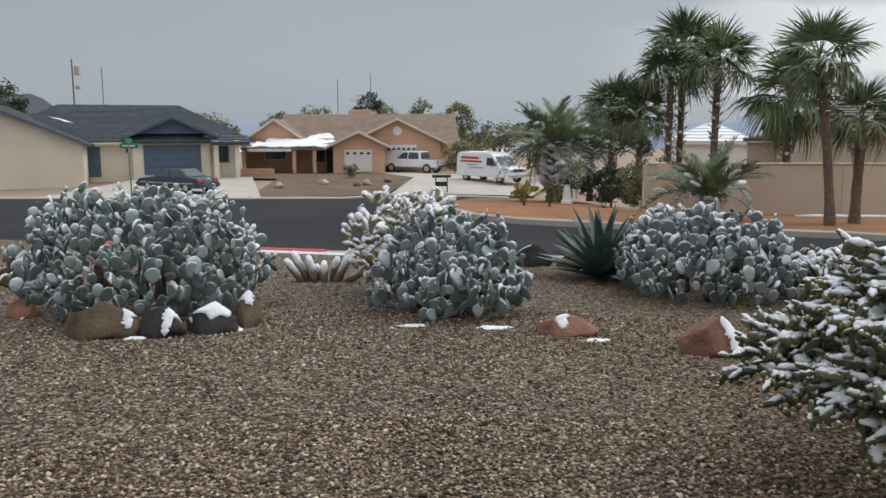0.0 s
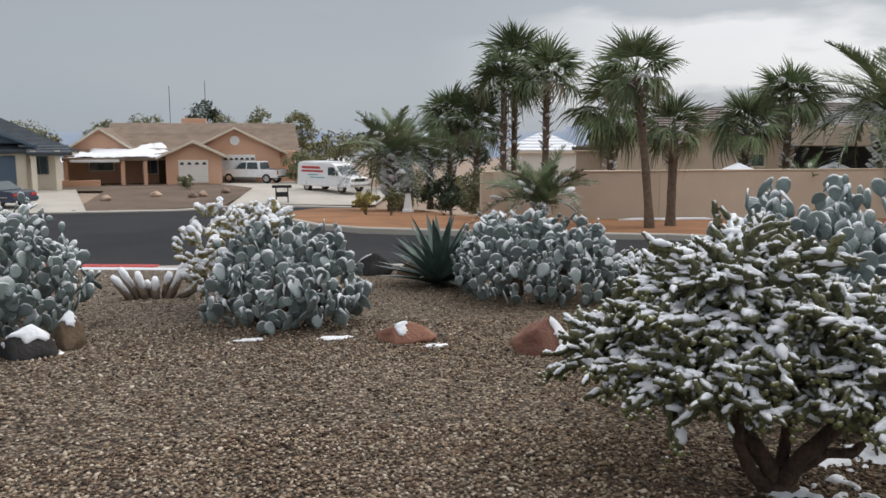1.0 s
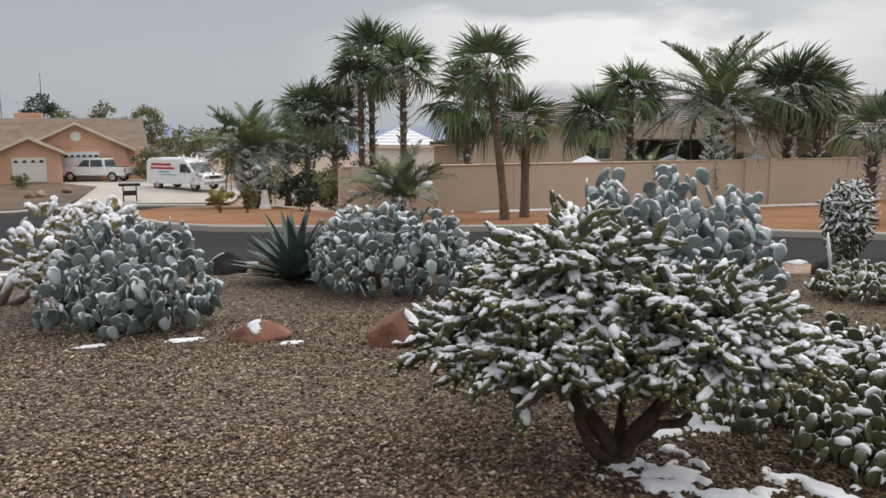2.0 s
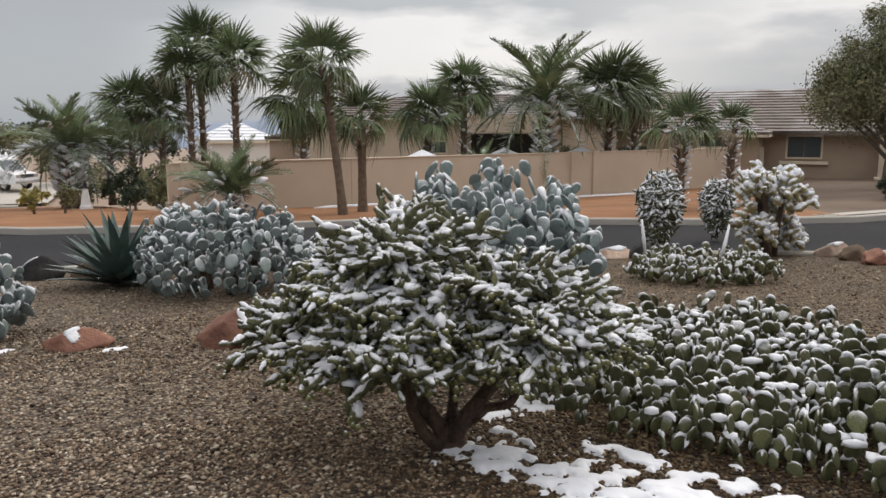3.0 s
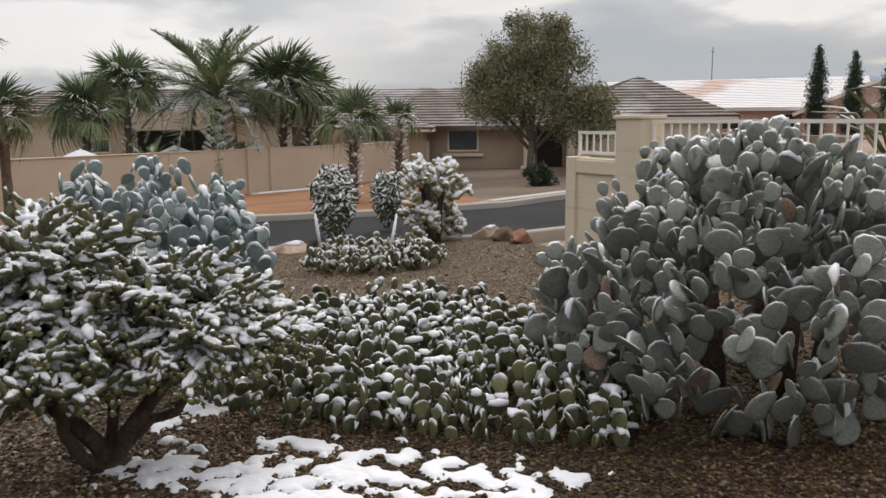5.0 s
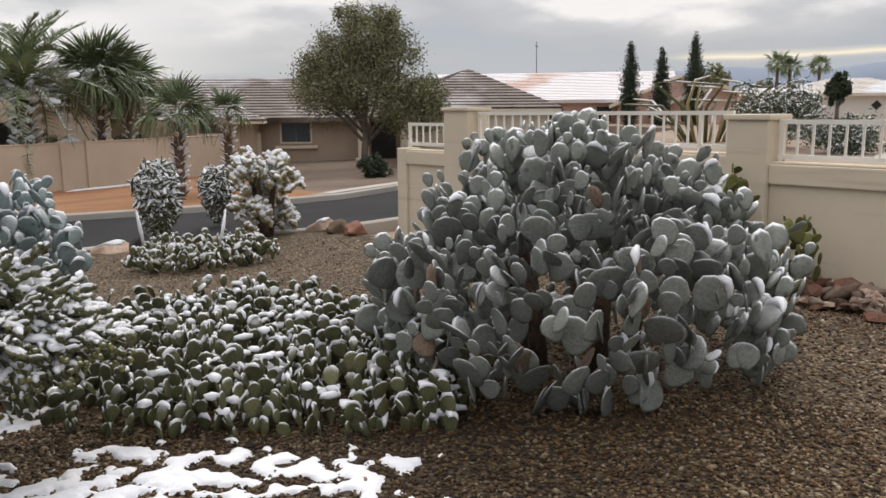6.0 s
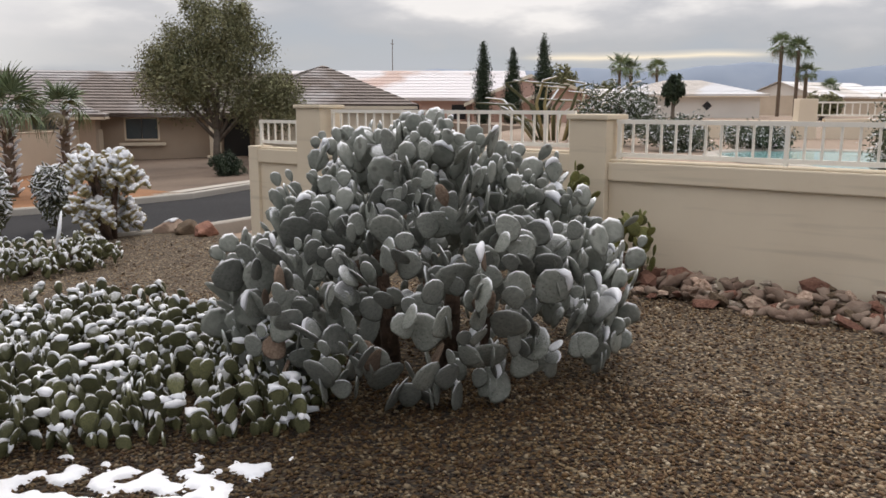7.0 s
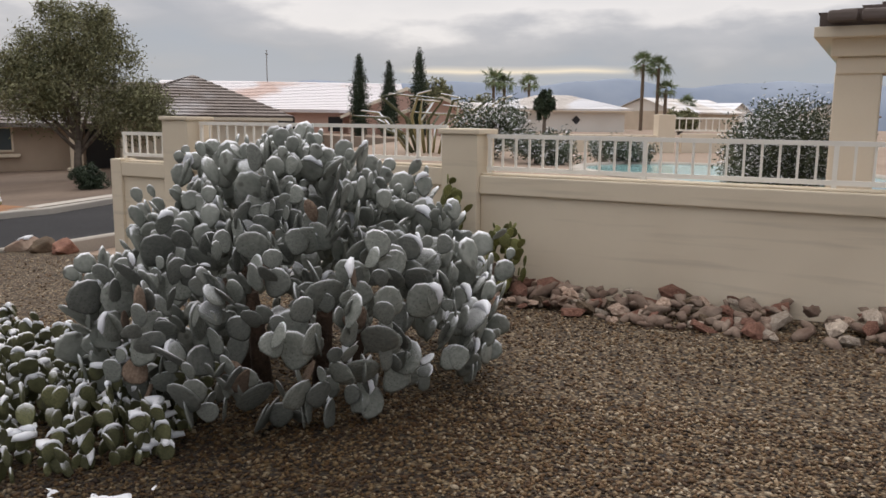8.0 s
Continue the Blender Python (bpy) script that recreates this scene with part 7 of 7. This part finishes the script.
def sedan():
    r = thing("sedan", Matrix.Translation((-16.8, 50.3, -2.43)) @ Matrix.Rotation(radians(152), 4, "Z"), "dark blue four-door sedan parked on the driveway", "car")
    part("body", side_prism([(-2.6, 0.3), (2.6, 0.3), (2.65, 0.6), (2.45, 0.82), (1.2, 0.95), (-1.55, 0.98), (-2.55, 0.92), (-2.65, 0.6)], 0.92, 0.86), CAR_NAVY, r)
    part("cabin", side_prism([(1.2, 0.9), (0.45, 1.42), (-0.95, 1.45), (-1.75, 0.92)], 0.86, 0.66), CAR_NAVY, r)
    panes(r, [[(1.0, 0.97), (0.38, 1.36), (-0.18, 1.38), (-0.18, 0.97)], [(-0.26, 0.97), (-0.26, 1.38), (-0.9, 1.38), (-1.45, 0.98)]], 0.86, 0.66, 0.9, 1.45)
    screen(r, 1.16, 0.95, 0.5, 1.38, 0.76, 0.62, "windscreen")
    screen(r, -1.66, 0.98, -1.0, 1.4, 0.76, 0.62, "rear_window")
    for x in (1.65, -1.6):
        for y in (-0.8, 0.8):
            wheel(r, x, y, 0.33, 0.33, 0.22)
    lights(r, -2.64, 0.84, 0.66, 0.4, 0.16, RED, "tail_light")
    lights(r, 2.62, 0.84, 0.62, 0.4, 0.14, WHITE, "headlight")
    part("bumper", bevelled(-2.68, 0, 0.38, 0.14, 1.8, 0.2, 0.04), CAR_NAVY, r)
    part("bumper", bevelled(2.66, 0, 0.38, 0.14, 1.8, 0.2, 0.04), CAR_NAVY, r)
    part("side_trim", bevelled(0, -0.93, 0.56, 4.6, 0.03, 0.06, 0.01), CHROME, r)
    part("side_trim", bevelled(0, 0.93, 0.56, 4.6, 0.03, 0.06, 0.01), CHROME, r)


def van():
    r = thing("van", Matrix.Translation((3.5, 57.4, -2.3)) @ Matrix.Rotation(radians(-50), 4, "Z"), "white cargo van with red lettering parked on the driveway", "van")
    part("body", side_prism([(-2.75, 0.4), (2.65, 0.4), (2.7, 0.75), (2.6, 1.02), (1.75, 1.15), (1.05, 1.9), (0.7, 2.05), (-2.6, 2.08), (-2.78, 1.9)], 0.98, 0.86), CAR_WHITE, r)
    panes(r, [[(1.52, 1.2), (1.0, 1.75), (0.45, 1.75), (0.45, 1.2)]], 0.98, 0.86, 0.4, 2.08)
    screen(r, 1.72, 1.2, 1.12, 1.83, 0.8, 0.74, "windscreen")
    for x in (1.75, -1.75):
        for y in (-0.84, 0.84):
            wheel(r, x, y, 0.37, 0.37, 0.24)
    lights(r, 2.68, 0.86, 0.78, 0.3, 0.2, CHROME, "headlight")
    part("grille", bevelled(2.69, 0, 0.78, 0.05, 1.0, 0.22, 0.02), DARK, r)
    part("bumper", bevelled(2.72, 0, 0.42, 0.16, 1.86, 0.2, 0.04), CHROME, r)
    for s in (-1, 1):
        for x, z, w, h, m in ((-1.35, 1.62, 1.9, 0.16, RED), (-1.2, 1.38, 2.3, 0.14, RED), (-1.1, 1.16, 1.0, 0.08, TEAL), (-0.6, 0.98, 1.5, 0.07, TEAL)):
            y = 0.98 + (0.86 - 0.98) * (z - 0.4) / 1.68
            part("lettering", bevelled(x, s * (y + 0.004), z, w, 0.02, h, 0.004), m, r)
        part("side_mirror", bevelled(1.35, s * 1.08, 1.2, 0.12, 0.18, 0.26, 0.03), DARK, r)
    snow = bmesh.new()
    box(snow, -0.9, 0, 2.07, 3.2, 1.4, 0.05)
    bmesh.ops.bevel(snow, geom=snow.edges[:], offset=0.02, segments=2, affect="EDGES")
    part("roof_snow", snow, SNOW, r)


def pickup():
    r = thing("pickup_truck", Matrix.Translation((-2.5, 68.8, -2.27)) @ Matrix.Rotation(radians(152), 4, "Z"), "white crew-cab pickup truck parked before the garage", "truck")
    part("body", side_prism([(-2.75, 0.5), (2.7, 0.5), (2.75, 0.85), (2.6, 1.08), (1.3, 1.15), (-2.75, 1.15)], 0.95, 0.9), CAR_WHITE, r)
    part("cabin", side_prism([(1.4, 1.1), (0.7, 1.78), (-1.0, 1.82), (-1.15, 1.1)], 0.9, 0.72), CAR_WHITE, r)
    panes(r, [[(1.15, 1.18), (0.66, 1.7), (0.15, 1.72), (0.15, 1.18)], [(0.06, 1.18), (0.06, 1.72), (-0.85, 1.72), (-0.98, 1.18)]], 0.9, 0.72, 1.1, 1.82)
    screen(r, 1.36, 1.16, 0.74, 1.74, 0.8, 0.68, "windscreen")
    screen(r, -1.13, 1.2, -1.02, 1.72, 0.78, 0.68, "rear_window")
    part("bed", bevelled(-1.95, 0, 1.05, 1.5, 1.6, 0.12, 0.01), DARK, r)
    for x in (1.75, -1.75):
        for y in (-0.84, 0.84):
            wheel(r, x, y, 0.4, 0.4, 0.26)
    lights(r, -2.76, 0.92, 0.75, 0.18, 0.36, RED, "tail_light")
    part("bumper", bevelled(-2.82, 0, 0.48, 0.16, 1.8, 0.18, 0.04), CHROME, r)


sedan()
van()
pickup()


def street_things():
    z = gz(-14.6, 37.2)
    r = thing("street_sign", Matrix.Translation((-14.6, 37.2, z)), "green street name sign on a thin metal post", "sign")
    bm = bmesh.new()
    tube(bm, [(0, 0, -0.2), (0, 0, 2.55)], 0.035, 8)
    part("post", bm, CHROME, r)
    blade = part("blade", bevelled(0, 0, 2.32, 0.85, 0.03, 0.22, 0.01), SIGN_GREEN, r)
    part("lettering", bevelled(0, -0.02, 2.39, 0.6, 0.01, 0.08, 0.002), WHITE, blade)
    part("blade", bevelled(0, 0, 2.56, 0.03, 0.8, 0.2, 0.01), SIGN_GREEN, r)
    r = thing("mailbox_stand", Matrix.Translation((-0.1, 50.2, gz(-0.1, 50.2) + 0.05)), "dark mailbox stand on four legs at the kerb", "mailbox")
    part("top", bevelled(0, 0, 0.8, 1.2, 0.5, 0.16, 0.03), DARK, r)
    for x in (-0.36, 0.36):
        for y in (-0.15, 0.15):
            part("leg", bevelled(x, y, -0.1, 0.07, 0.07, 0.92, 0.01), DARK, r)
    part("panel", bevelled(0, -0.19, 0.25, 0.7, 0.03, 0.3, 0.01), DARK, r)
    r = thing("garden_lighthouse", Matrix.Translation((4.78, 30.6, gz(4.78, 30.6) + 0.02)), "small white ornamental lighthouse on the sand", "ornament")
    bm = bmesh.new()
    tube(bm, [(0, 0, -0.1), (0, 0, 0.12), (0, 0, 0.14), (0, 0, 0.75)], [0.24, 0.22, 0.18, 0.09], 12)
    part("tower", bm, WHITE, r)
    bm = bmesh.new()
    tube(bm, [(0, 0, 0.75), (0, 0, 0.79), (0, 0, 0.8), (0, 0, 0.92), (0, 0, 1.02)], [0.14, 0.14, 0.07, 0.07, 0.01], 12)
    part("lantern", bm, DARK, r)
    for i, (x, y, zb, top) in enumerate(((-37.4, 81.9, -3, 8.35), (-34.9, 83.0, -3, 7.6), (-14.2, 109, -4, 8.0), (-10.7, 119.5, -4, 9.4), (86.7, 24.9, -1, 8.9), (75.5, 49, -1, 7.0))):
        r = thing("utility_pole", Matrix.Translation((x, y, zb)), "thin weathered wooden utility pole", "pole", "utility poles")
        bm = bmesh.new()
        tube(bm, [(0, 0, 0), (0, 0, top - zb)], [0.1, 0.07] if i == 0 else [0.06, 0.04], 8)
        part("post", bm, WOOD, r)
        if i == 4:
            part("crossarm", bevelled(0, 0, top - zb - 0.5, 0.9, 0.08, 0.08, 0.02), WOOD, r)
        if i == 0:
            part("transformer", bevelled(0.5, 0, top - zb - 1.6, 0.5, 0.5, 0.9, 0.08), CONCRETE, r)
            part("transformer", bevelled(0.5, 0, top - zb - 3.0, 0.5, 0.4, 0.4, 0.08), CONCRETE, r)
    snow_line = ((10.5, 23.6), (14.0, 23.9), (21.5, 23.5), (25.5, 23.7))
    for (xa, ya), (xb, yb) in (snow_line[:2], snow_line[2:]):
        bm = bmesh.new()
        tube(bm, [(xa + (xb - xa) * k / 8, ya + (yb - ya) * k / 8 + 0.1 * noise.noise((k * 0.7, xa, 0)), gz(xa + (xb - xa) * k / 8, ya) + 0.03) for k in range(9)], [0.02] + [0.06] * 7 + [0.02], 7)
        tagged(part("snow_ridge", bm, SNOW, smooth=True), "thin ridge of snow on the sand", "snow", kind="stuff")


street_things()
